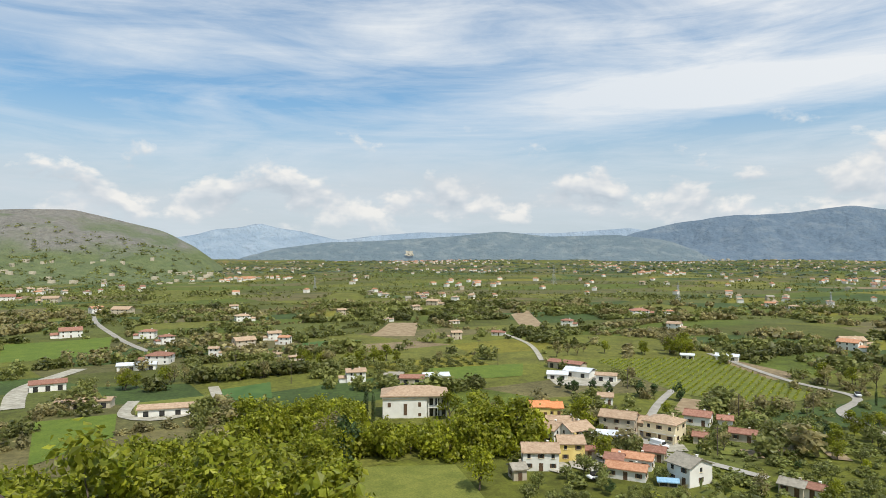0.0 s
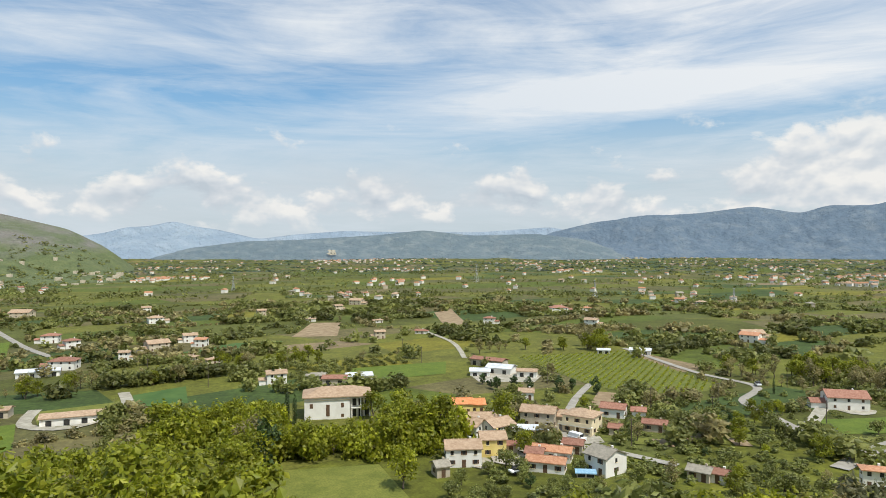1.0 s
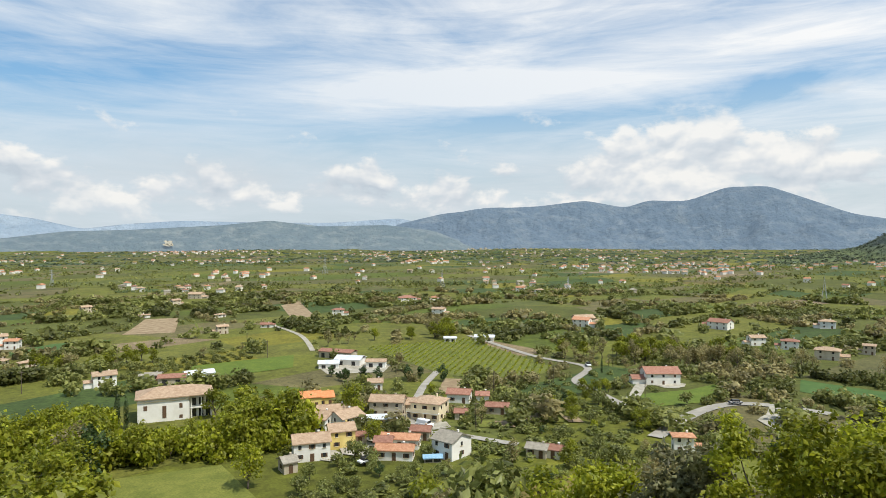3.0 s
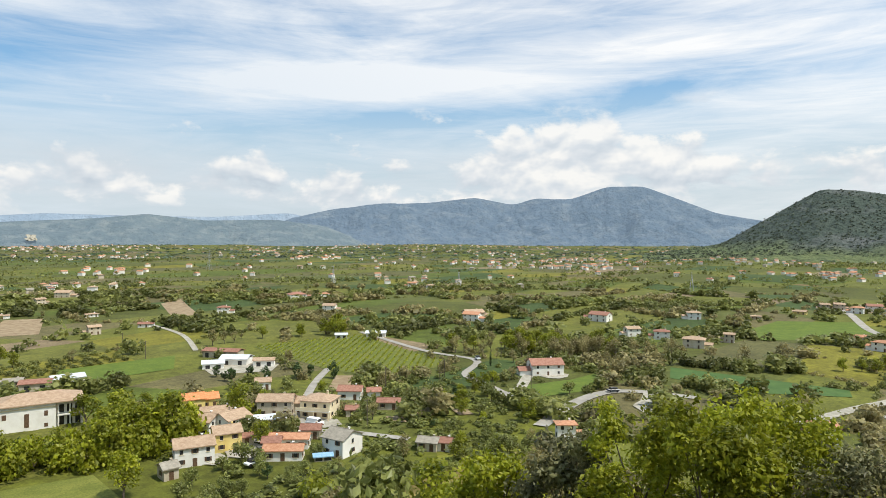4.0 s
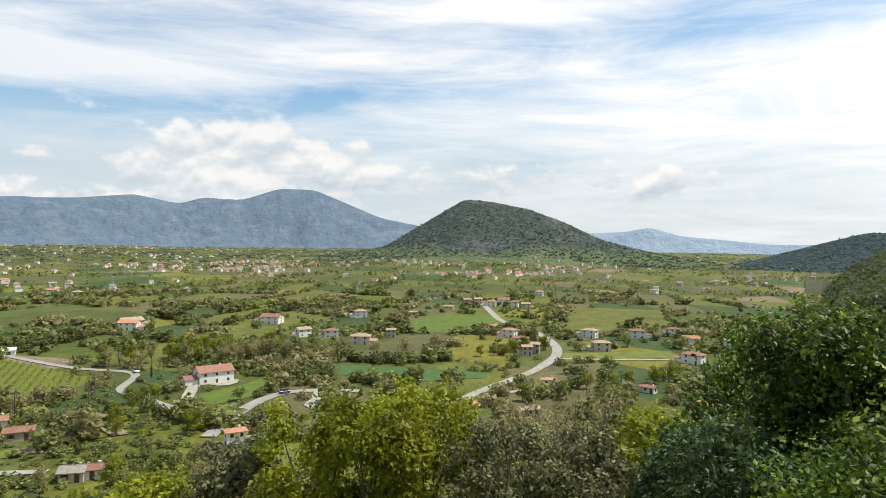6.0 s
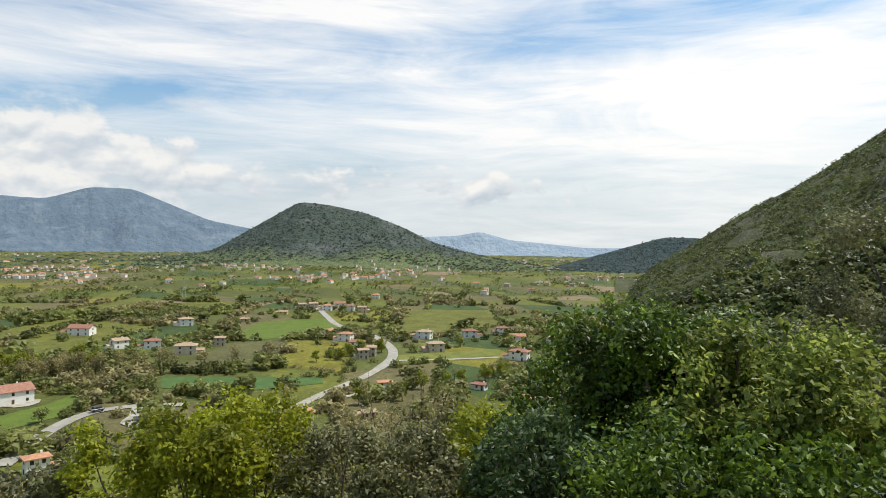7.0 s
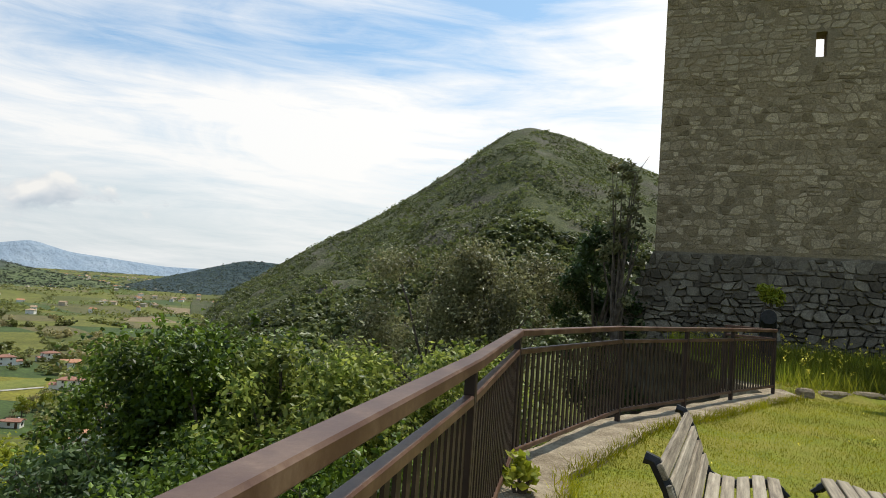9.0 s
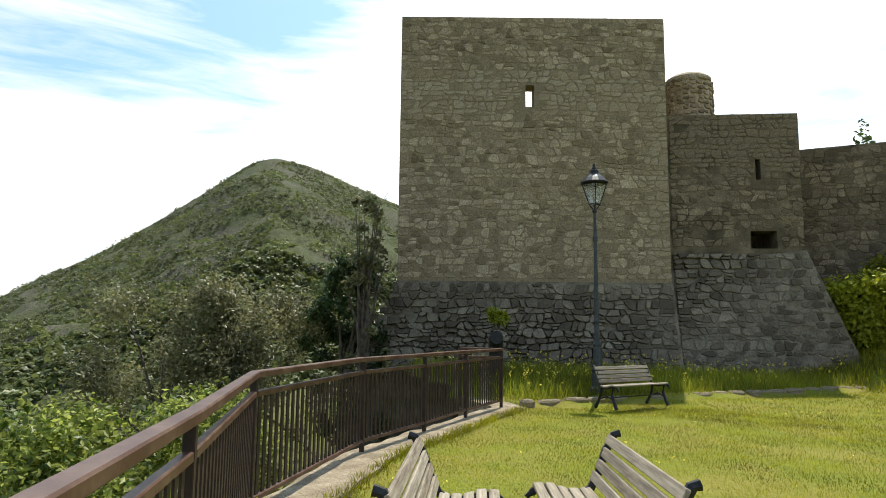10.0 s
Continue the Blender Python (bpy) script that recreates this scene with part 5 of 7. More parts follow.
def crown_blobs(rng, radius, height, z0, count=12):
    out = []
    for k in range(count):
        a, u = rng.uniform(0, 2 * np.pi), rng.uniform(0, 1)
        w_ = math.sin(math.pi * (0.18 + 0.72 * u)) * radius * rng.uniform(0.35, 0.75)
        r = radius * rng.uniform(0.32, 0.52)
        out.append((w_ * math.cos(a), w_ * math.sin(a), z0 + r * 0.7 + (height - 1.4 * r) * u, r, r * 0.8))
    return out


def limbs(rng, blobs, base, radius, thick, mat_parts, sides=5):
    """A tapered trunk from the ground with a limb to each of the larger blobs."""
    bm = bmesh.new()
    fork = Vector((rng.normal() * 0.1, rng.normal() * 0.1, base))
    tube(bm, [(0, 0, -1.5), (0.03, 0, base * 0.5), tuple(fork)], [thick * 1.25, thick, thick * 0.8], sides)
    for b in blobs[:6]:
        tip = Vector(b[:3])
        mid = fork.lerp(tip, 0.5) + Vector((rng.normal(), rng.normal(), 0.3)) * radius * 0.08
        tube(bm, [tuple(fork), tuple(mid), tuple(tip)], [thick * 0.6, thick * 0.35, thick * 0.1], 4, False)
    return bm


TREE_KINDS = {
    "spring_tree": (LEAF_LIGHT, "broadleaf tree in bright yellow-green spring leaf", 3.6, 8.5, 1.6, 950, 0.35),
    "leafy_tree": (LEAF_GREEN, "broadleaf tree in full green leaf", 3.2, 8.0, 1.5, 900, 0.35),
    "dark_tree": (LEAF_DARK, "dense dark green evergreen tree", 2.4, 7.0, 0.9, 900, 0.32),
    "olive_tree": (LEAF_GROVE, "small grey-green olive tree", 2.0, 3.8, 0.8, 550, 0.25),
    "budding_tree": (LEAF_BROWN, "half-bare tree with brownish spring buds", 2.6, 7.5, 1.6, 420, 0.30),
    "cypress_tree": (LEAF_DARK, "slim dark green columnar cypress", 0.8, 9.5, 0.3, 1300, 0.18),
}
TREES = {}


def tree(kind, x, y, height=None, turn=0.0, variant=0, z=None):
    mat, label, radius, tall, base, leaves, leaf = TREE_KINDS[kind]
    key = (kind, variant)
    if z is None:
        z = float(ground_z(x, y))
    k = (height or tall) / tall
    m = Matrix.Translation((x, y, z)) @ Matrix.Rotation(turn, 4, "Z") @ Matrix.Diagonal((k, k, k, 1))
    if key in TREES:
        return copy_thing(TREES[key], m)
    rng = np.random.default_rng(len(TREES) * 13 + 5)
    root = empty(kind, pose(0, 0, 0), label, "tree")
    if kind == "cypress_tree":
        blobs = [(0, 0, base + (tall - base) * u, radius * (0.35 + 0.65 * math.sin(math.pi * min(0.25 + 0.72 * u, 1))), tall * 0.09) for u in np.linspace(0.05, 0.95, 12)]
    else:
        blobs = crown_blobs(rng, radius, tall - base, base, 13)
    part("trunk", limbs(rng, blobs, base, radius, 0.04 * tall * 0.6, None), BARK, root)
    v, q = leaf_quads(rng, blobs, leaves, leaf)
    child("crown", big_mesh("crown", v, q, mat), root)
    root.matrix_world = m
    TREES[key] = root
    return root


def clear_of(x, y, margin=3.0):
    for hx, hy, hw in BUILT:
        if (x - hx) ** 2 + (y - hy) ** 2 < (hw * 0.5 + margin) ** 2:
            return False
        dx, dy = x / math.hypot(x, y), y / math.hypot(x, y)
        along, across = (x - hx) * dx + (y - hy) * dy, abs((x - hx) * dy - (y - hy) * dx)
        if -14 < along < 0 and across < hw * 0.42 and hw < 50:
            return False
    for outline, mat, label in FIELDS:
        if inside(outline, x, y):
            return False
    for line, width, mat, label in ROADS:
        for (ax, ay), (bx, by) in zip(line, line[1:]):
            dx, dy = bx - ax, by - ay
            t = max(0, min(1, ((x - ax) * dx + (y - ay) * dy) / (dx * dx + dy * dy)))
            if math.hypot(x - ax - t * dx, y - ay - t * dy) < width / 2 + 2:
                return False
    return True


BUILT += [(-9, 211, 22)]
rnd = random.Random(12)
WOOD = [(-110, 112), (-60, 168), (-42, 225), (-26, 236), (30, 224), (25, 172), (6, 166), (-22, 166), (-26, 128), (-60, 88)]
count = 0
while count < 235:
    x, y = rnd.uniform(-110, 30), rnd.uniform(88, 236)
    if not inside(WOOD, x, y) or not clear_of(x, y, 2):
        continue
    if -46 < x < -34 and 145 < y < 178:
        continue
    r = math.hypot(x, y)
    zg = float(ground_z(x, y))
    az = math.degrees(math.atan2(x, y))
    cap = -14.6 if az < -18 else -12.2 if az < -7.5 else -14.4 if az < 1.5 else -12.6
    tall = min(rnd.uniform(7, 12), EYE_Z + r * math.tan(radians(cap + rnd.uniform(-1.8, 0))) - zg)
    if tall < 1.1:
        continue
    kind = rnd.choices(["spring_tree", "leafy_tree", "dark_tree", "budding_tree"], [5, 5, 0.6, 1.2])[0]
    tree(kind, x, y, tall, rnd.uniform(0, 6), rnd.randrange(3))
    count += 1
count = 0
while count < 110:
    az, r = rnd.uniform(-42, -9), rnd.uniform(70, 150)
    x, y = r * math.sin(radians(az)), r * math.cos(radians(az))
    zg = float(ground_z(x, y))
    cap = -14.4 if az < -18 else -15.6
    tall = min(rnd.uniform(8, 13), EYE_Z + r * math.tan(radians(cap - rnd.uniform(0, 2.5))) - zg)
    count += 1
    if tall > 2.5 and clear_of(x, y, 2) and not (-46 < x < -34 and 138 < y < 178):
        tree(rnd.choices(["spring_tree", "leafy_tree", "budding_tree"], [6, 3, 1])[0], x, y, tall, rnd.uniform(0, 6), rnd.randrange(3))
for x, y, h in ((-21.5, 203, 9.5), (-24, 205, 10.5), (-36, 262, 8), (148, 225, 6)):
    tree("cypress_tree", x, y, h)
tree("spring_tree", 8, 145, 13, 1.0, 1)
tree("leafy_tree", 41, 192, 9.5, 0.4, 0)
tree("leafy_tree", 2, 205, 7.5, 2.0, 1)
tree("dark_tree", 36, 142, 5.5, 1.0, 0)
for k in range(110):
    x, y = rnd.uniform(12, 100), rnd.uniform(122, 152)
    if clear_of(x, y, 1.5) and math.degrees(math.atan2(x, y)) > 6:
        tree("olive_tree", x, y, rnd.uniform(2.6, 4.2), rnd.uniform(0, 6), rnd.randrange(3))
for k in range(110):
    x, y = rnd.uniform(30, 150), rnd.uniform(120, 215)
    if clear_of(x, y, 2):
        kind = rnd.choices(["budding_tree", "leafy_tree", "olive_tree", "spring_tree", "dark_tree"], [3, 3, 3, 1, 1])[0]
        tree(kind, x, y, rnd.uniform(2.5, 6.0), rnd.uniform(0, 6), rnd.randrange(3))
for line, kinds, lo, hi, n in (
    ([(148, 240), (210, 215), (262, 150)], ["budding_tree"], 5, 9, 46),
    ([(138, 262), (175, 250), (215, 228)], ["budding_tree", "leafy_tree"], 5, 9, 34),
    ([(60, 330), (110, 335), (140, 330)], ["leafy_tree", "budding_tree"], 5, 9, 18),
    ([(120, 165), (128, 205)], ["leafy_tree", "spring_tree"], 3, 6, 14),
    ([(40, 245), (70, 240), (84, 225)], ["dark_tree"], 4, 6, 12),
    ([(-60, 300), (-30, 300), (30, 330)], ["leafy_tree", "budding_tree"], 4, 7, 22),
    ([(-130, 245), (-95, 268), (-60, 275)], ["budding_tree", "budding_tree", "leafy_tree"], 4, 8, 22),
    ([(262, 150), (300, 130)], ["leafy_tree"], 4, 8, 8),
    ([(170, 130), (230, 80), (290, 50)], ["leafy_tree", "budding_tree", "olive_tree"], 3, 7, 40),
):
    for k in range(n):
        u = rnd.uniform(0, len(line) - 1.001)
        a, b = line[int(u)], line[int(u) + 1]
        x, y = a[0] + (b[0] - a[0]) * (u % 1) + rnd.gauss(0, 4), a[1] + (b[1] - a[1]) * (u % 1) + rnd.gauss(0, 4)
        if clear_of(x, y, 1):
            tree(rnd.choice(kinds), x, y, rnd.uniform(lo, hi), rnd.uniform(0, 6), rnd.randrange(3))


def clump_template(rng, quads_n):
    blobs = [(rng.normal() * 0.22, rng.normal() * 0.22, 0.5 + rng.normal() * 0.15, 0.38, 0.36) for _ in range(4)]
    v, _ = leaf_quads(rng, blobs, quads_n, min(0.34, 2.3 / math.sqrt(quads_n)), 0.35, long=1.2)
    return v


def woods(name, places, mat, label, quads_n=30, seed=1, category="woods"):
    """Many far trees as one piece of stuff: places of (x, y, z, width, height)."""
    rng = np.random.default_rng(seed)
    temps = [clump_template(rng, quads_n) for _ in range(8)]
    places = np.asarray(places, float)
    out = []
    for k, (x, y, z, wd, h) in enumerate(places):
        v = temps[k % 8]
        a = k * 2.399
        c, s = math.cos(a), math.sin(a)
        out.append(np.stack([x + (v[:, 0] * c - v[:, 1] * s) * wd, y + (v[:, 0] * s + v[:, 1] * c) * wd, z + v[:, 2] * h], -1))
    v = np.concatenate(out)
    return tagged(new(name, big_mesh(name, v, np.arange(len(v)).reshape(-1, 4), mat)), label, category, kind="stuff")


# undergrowth that closes the wood round the villa
rng = np.random.default_rng(44)
thick, pale = [], []
for k in range(2600):
    x, y = rng.uniform(-115, 32), rng.uniform(75, 236)
    az = math.degrees(math.atan2(x, y))
    if not (inside(WOOD, x, y) or (-42 < az < -10 and 70 < math.hypot(x, y) < 160)) or not clear_of(x, y, 1.0) or (-46 < x < -34 and 138 < y < 178):
        continue
    r = math.hypot(x, y)
    zg = float(ground_z(x, y))
    cap = -14.6 if az < -18 else -12.4 if az < -7.5 else -14.6 if az < 1.5 else -12.9
    if r < 160 and -20 < az < -9:
        cap = -15.8
    tall = min(rng.uniform(3, 8), EYE_Z + r * math.tan(radians(cap - rng.uniform(0.2, 1.6))) - zg)
    if tall > 0.9:
        (thick if rng.random() < 0.45 else pale).append((x, y, zg - 0.2, max(tall * 0.95, 2.4), tall * 1.2))
thick, pale = thick[:420], pale[:520]
woods("wood_understorey", thick, LEAF_GREEN, "dense green wood round the villa", 260, 33, "woods")
woods("spring_understorey", pale, LEAF_LIGHT, "dense yellow-green spring wood round the villa", 260, 34, "woods")
garden = []
for k in range(620):
    x, y = rng.uniform(14, 150), rng.uniform(124, 225)
    if clear_of(x, y, 0.5) and math.degrees(math.atan2(x, y)) > 5.5:
        t_ = rng.uniform(0.6, 2.2)
        garden.append((x, y, float(ground_z(x, y)) - 0.1, t_ * rng.uniform(1.0, 2.2), t_))
woods("garden_shrubs", garden, LEAF_GROVE, "low garden shrubs and weeds between village houses", 90, 35, "shrubs")

# hedgerows, orchards and copses of the plain
rng = np.random.default_rng(8)
pts = []
bare_at = []
for p, q, r in BORDERS:
    if rng.random() > (0.60 if r < 820 else 0.70):
        continue
    length = float(np.hypot(*(q - p)))
    size, gap = rng.uniform(1.3, 4.2), (2.6 if r < 820 else 6.0)
    keep_, bare_ = rng.uniform(0.35, 0.95), rng.random() < 0.3
    for u in np.arange(0, length, gap) / length:
        if rng.random() < keep_:
            w_ = p + (q - p) * u + rng.normal(size=2) * (0.9 if r < 820 else 2.5)
            pts.append((w_[0], w_[1], size * rng.uniform(0.5, 1.45)))
            bare_at.append(bare_)
for q, r in PLOT_QUADS:
    use = rng.random()
    if use < 0.82 or r > 1500:
        continue
    wild = use > 0.90
    nu, nv = (9, 6) if r < 820 else (13, 7)
    for u in np.linspace(0.08, 0.92, nu):
        for v in np.linspace(0.1, 0.9, nv):
            if rng.random() < 0.85:
                if wild:
                    u, v = rng.uniform(0.03, 0.97), rng.uniform(0.03, 0.97)
                w_ = q[0] * (1 - u) * (1 - v) + q[1] * u * (1 - v) + q[2] * u * v + q[3] * (1 - u) * v
                pts.append((w_[0], w_[1], rng.uniform(1.6, 4.8) if wild else rng.uniform(1.5, 2.1)))
                bare_at.append(wild and use > 0.955)
for k in range(110):
    a, r = radians(rng.uniform(-38, 96)), rng.uniform(230, 2600)
    x, y, spread = r * math.sin(a), r * math.cos(a), rng.uniform(8, 35) * (1 + r / 1500)
    for j in range(int(rng.uniform(8, 28))):
        pts.append((x + rng.normal() * spread, y + rng.normal() * spread * 0.6, rng.uniform(2.0, 5.5)))
for k in range(500):
    a, r = radians(rng.uniform(-38, 96)), 180 * (3600 / 180) ** rng.uniform(0, 1)
    pts.append((r * math.sin(a), r * math.cos(a), rng.uniform(2, 6)))
for hx, hy, hw in BUILT:
    for j in range(5):
        a = rng.uniform(0, 6.3)
        pts.append((hx + math.cos(a) * (hw * 0.7 + rng.uniform(2, 14)), hy + math.sin(a) * (hw * 0.7 + rng.uniform(2, 14)), rng.uniform(2, 4.5)))
bare_at += list(rng.random(len(pts) - len(bare_at)) < 0.22)
near_clear = [(*p, bare) for p, bare in zip(pts, bare_at) if math.hypot(p[0], p[1]) > 175 and (math.hypot(p[0], p[1]) > 620 or clear_of(p[0], p[1], 1.0)) and not inside(WOOD, p[0], p[1])]
arr = np.array([p[:3] for p in near_clear])
gz_ = ground_z(arr[:, 0], arr[:, 1])
shape_ = rng.uniform(0.8, 1.5, len(arr))
full = np.stack([arr[:, 0], arr[:, 1], gz_ - 0.3, arr[:, 2] * shape_ * 1.25, arr[:, 2] * 1.25], -1)
dist_ = np.hypot(arr[:, 0], arr[:, 1])
brown = np.array([k[3] for k in near_clear], bool)
woods("field_trees", full[(dist_ < 340) & ~brown], LEAF_FAR, "bushy field trees in spring leaf", 150, 31, "field trees")
woods("bare_field_trees", full[(dist_ < 340) & brown], LEAF_BROWN, "half-bare brownish field trees", 150, 32, "field trees")
woods("hedgerows", full[(dist_ >= 340) & (dist_ < 700) & ~brown], LEAF_FAR, "hedgerows and field trees in spring leaf", 42, 2, "hedgerow")
woods("bare_hedgerows", full[(dist_ >= 340) & (dist_ < 700) & brown], LEAF_BROWN, "half-bare brownish hedgerow trees", 45, 3, "hedgerow")
woods("far_hedgerows", full[dist_ >= 700], LEAF_FAR, "far hedgerows and copses across the plain", 8, 4, "hedgerow")

rng = np.random.default_rng(19)
a_, r_ = np.radians(rng.uniform(-40, 97, 6500)), 1500 * (4700 / 1500) ** rng.uniform(0, 1, 6500) ** 0.8
px_, py_ = r_ * np.sin(a_), r_ * np.cos(a_)
s_ = rng.uniform(3.5, 7.5, 6500)
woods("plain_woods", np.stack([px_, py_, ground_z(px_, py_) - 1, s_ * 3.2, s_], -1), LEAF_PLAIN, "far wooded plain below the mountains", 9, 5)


def on_surface(name, rng, n, lo=0.05, hi=1.0):
    g = SURFACES[name]
    i, j = rng.uniform(0, g.shape[0] - 1.01, n), rng.uniform(lo * (g.shape[1] - 1), hi * (g.shape[1] - 1) - 0.01, n)
    i0, j0 = i.astype(int), j.astype(int)
    fi, fj = (i - i0)[:, None], (j - j0)[:, None]
    return g[i0, j0] * (1 - fi) * (1 - fj) + g[i0 + 1, j0] * fi * (1 - fj) + g[i0, j0 + 1] * (1 - fi) * fj + g[i0 + 1, j0 + 1] * fi * fj


rng = np.random.default_rng(21)
p = on_surface("mountain_near", rng, 40000, 0.0, 1.0)
az_ = np.degrees(np.arctan2(p[:, 0], p[:, 1]))
r_ = np.hypot(p[:, 0], p[:, 1])
dense = np.array([noise.noise(Vector((q[0] / 45, q[1] / 45, q[2] / 30))) for q in p])
ok = (az_ < 128) & ((dense > -0.34) | (r_ < 430)) & (p[:, 2] > -50)
p, r_ = p[ok], r_[ok]
sz = rng.uniform(2.4, 5.2, len(p)) * np.where(r_ > 480, 0.75, 1.0)
near_ = (r_ < 430) & (rng.random(len(p)) < 0.42)
woods("mountain_foot_woods", np.stack([p[near_, 0], p[near_, 1], p[near_, 2] - 0.8, sz[near_] * 1.7, sz[near_] * 1.35], -1), LEAF_HILL, "spring woods at the mountain's foot", 48, 36)
p, sz = p[r_ >= 430], sz[r_ >= 430]
woods("mountain_woods", np.stack([p[:, 0], p[:, 1], p[:, 2] - 0.8, sz * 1.3, sz], -1), LEAF_HILL, "spring woods on the mountain side", 12, 6)
p = on_surface("hill_cone", rng, 4200, 0.2, 1.0)
sz = rng.uniform(3.5, 6.5, len(p))
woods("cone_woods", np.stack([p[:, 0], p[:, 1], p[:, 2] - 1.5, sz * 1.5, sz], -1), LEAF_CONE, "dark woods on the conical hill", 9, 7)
p = on_surface("hill_low", rng, 1500, 0.1, 1.0)
sz = rng.uniform(2.5, 5.0, len(p))
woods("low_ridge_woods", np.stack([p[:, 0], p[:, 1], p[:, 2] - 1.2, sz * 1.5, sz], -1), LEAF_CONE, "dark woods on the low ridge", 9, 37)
p = on_surface("hill_rocky", rng, 900, 0.0, 0.75)
sz = rng.uniform(4, 9, len(p))
woods("rocky_hill_scrub", np.stack([p[:, 0], p[:, 1], p[:, 2] - 1, sz * 1.4, sz], -1), LEAF_FAR, "scattered scrub on the rocky hill", 14, 8)

# small houses on the lower hill slopes
rng = np.random.default_rng(4)
tv, tf = [], []
for hill, n_h, hi in (("hill_rocky", 90, 0.42), ("hill_cone", 40, 0.2)):
    for x, y, z in on_surface(hill, rng, n_h, 0.0, hi):
        b0, wd = len(tv), rng.uniform(3, 5)
        tv += [(x + sx * wd, y + sy * wd * 0.7, z + h) for h in (-3, 5) for sx, sy in ((-1, -1), (1, -1), (1, 1), (-1, 1))]
        tf += [(b0, b0 + 1, b0 + 5, b0 + 4), (b0 + 1, b0 + 2, b0 + 6, b0 + 5), (b0 + 2, b0 + 3, b0 + 7, b0 + 6), (b0 + 3, b0, b0 + 4, b0 + 7), (b0 + 4, b0 + 5, b0 + 6, b0 + 7)]
tagged(new("hill_houses", mesh("hill_houses", tv, tf, PLASTER_TAN)), "small pale houses on the lower hill slopes", "houses", kind="stuff")
# quarry scar and hillside town far off
g = SURFACES["foothills"]
azs = np.degrees(np.arctan2(g[:, 0, 0], g[:, 0, 1]))
i0 = int(np.argmin(abs(azs + 2.9)))
q = g[i0 - 4:i0 + 5, 9:15] * np.array([0.992, 0.992, 1.0]) + np.array([0, 0, 2.0])
rng = np.random.default_rng(3)
q = q + rng.normal(size=q.shape) * np.array([4, 4, 1.2])
nn = np.arange(q.shape[0] * q.shape[1]).reshape(q.shape[:2])
tagged(new("quarry", big_mesh("quarry", q.reshape(-1, 3), np.stack([nn[:-1, :-1], nn[1:, :-1], nn[1:, 1:], nn[:-1, 1:]], -1).reshape(-1, 4), GRAVEL)), "pale quarry scar on the far foothills", "quarry", kind="structure")
p = on_surface("range_blue", rng, 700, 0.02, 0.14)
a_ = np.degrees(np.arctan2(p[:, 0], p[:, 1]))
p = p[((a_ > 21) & (a_ < 29)) | ((a_ > 38) & (a_ < 41))][:150]
tv, tf = [], []
for x, y, z in p:
    b0 = len(tv)
    wd = rng.uniform(3, 7)
    tv += [(x + sx * wd, y + sy * wd, z + h) for h in (-3, 7) for sx, sy in ((-1, -1), (1, -1), (1, 1), (-1, 1))]
    tf += [(b0, b0 + 1, b0 + 5, b0 + 4), (b0 + 1, b0 + 2, b0 + 6, b0 + 5), (b0 + 2, b0 + 3, b0 + 7, b0 + 6), (b0 + 3, b0, b0 + 4, b0 + 7), (b0 + 4, b0 + 5, b0 + 6, b0 + 7)]
tagged(new("hillside_town", mesh("hillside_town", tv, tf, PLASTER_TAN)), "far pale town at the foot of the range", "town", kind="stuff")

# vineyard rows
rng = np.random.default_rng(14)
rows_ = []
for off in np.arange(-120, 120, 2.9):
    line = []
    for u in np.arange(-120, 120, 1.1):
        q = Vector((105, 270)) + side * float(off) + rows_dir * float(u)
        if inside(VINEYARD, q.x, q.y):
            line.append((q.x, q.y))
    rows_ += [(x, y, float(ground_z(x, y)) + 0.25, 1.1, 1.0) for x, y in line]
woods("vines", rows_, LEAF_LIGHT, "rows of vines with young yellow-green leaves", 9, 9, "vines")


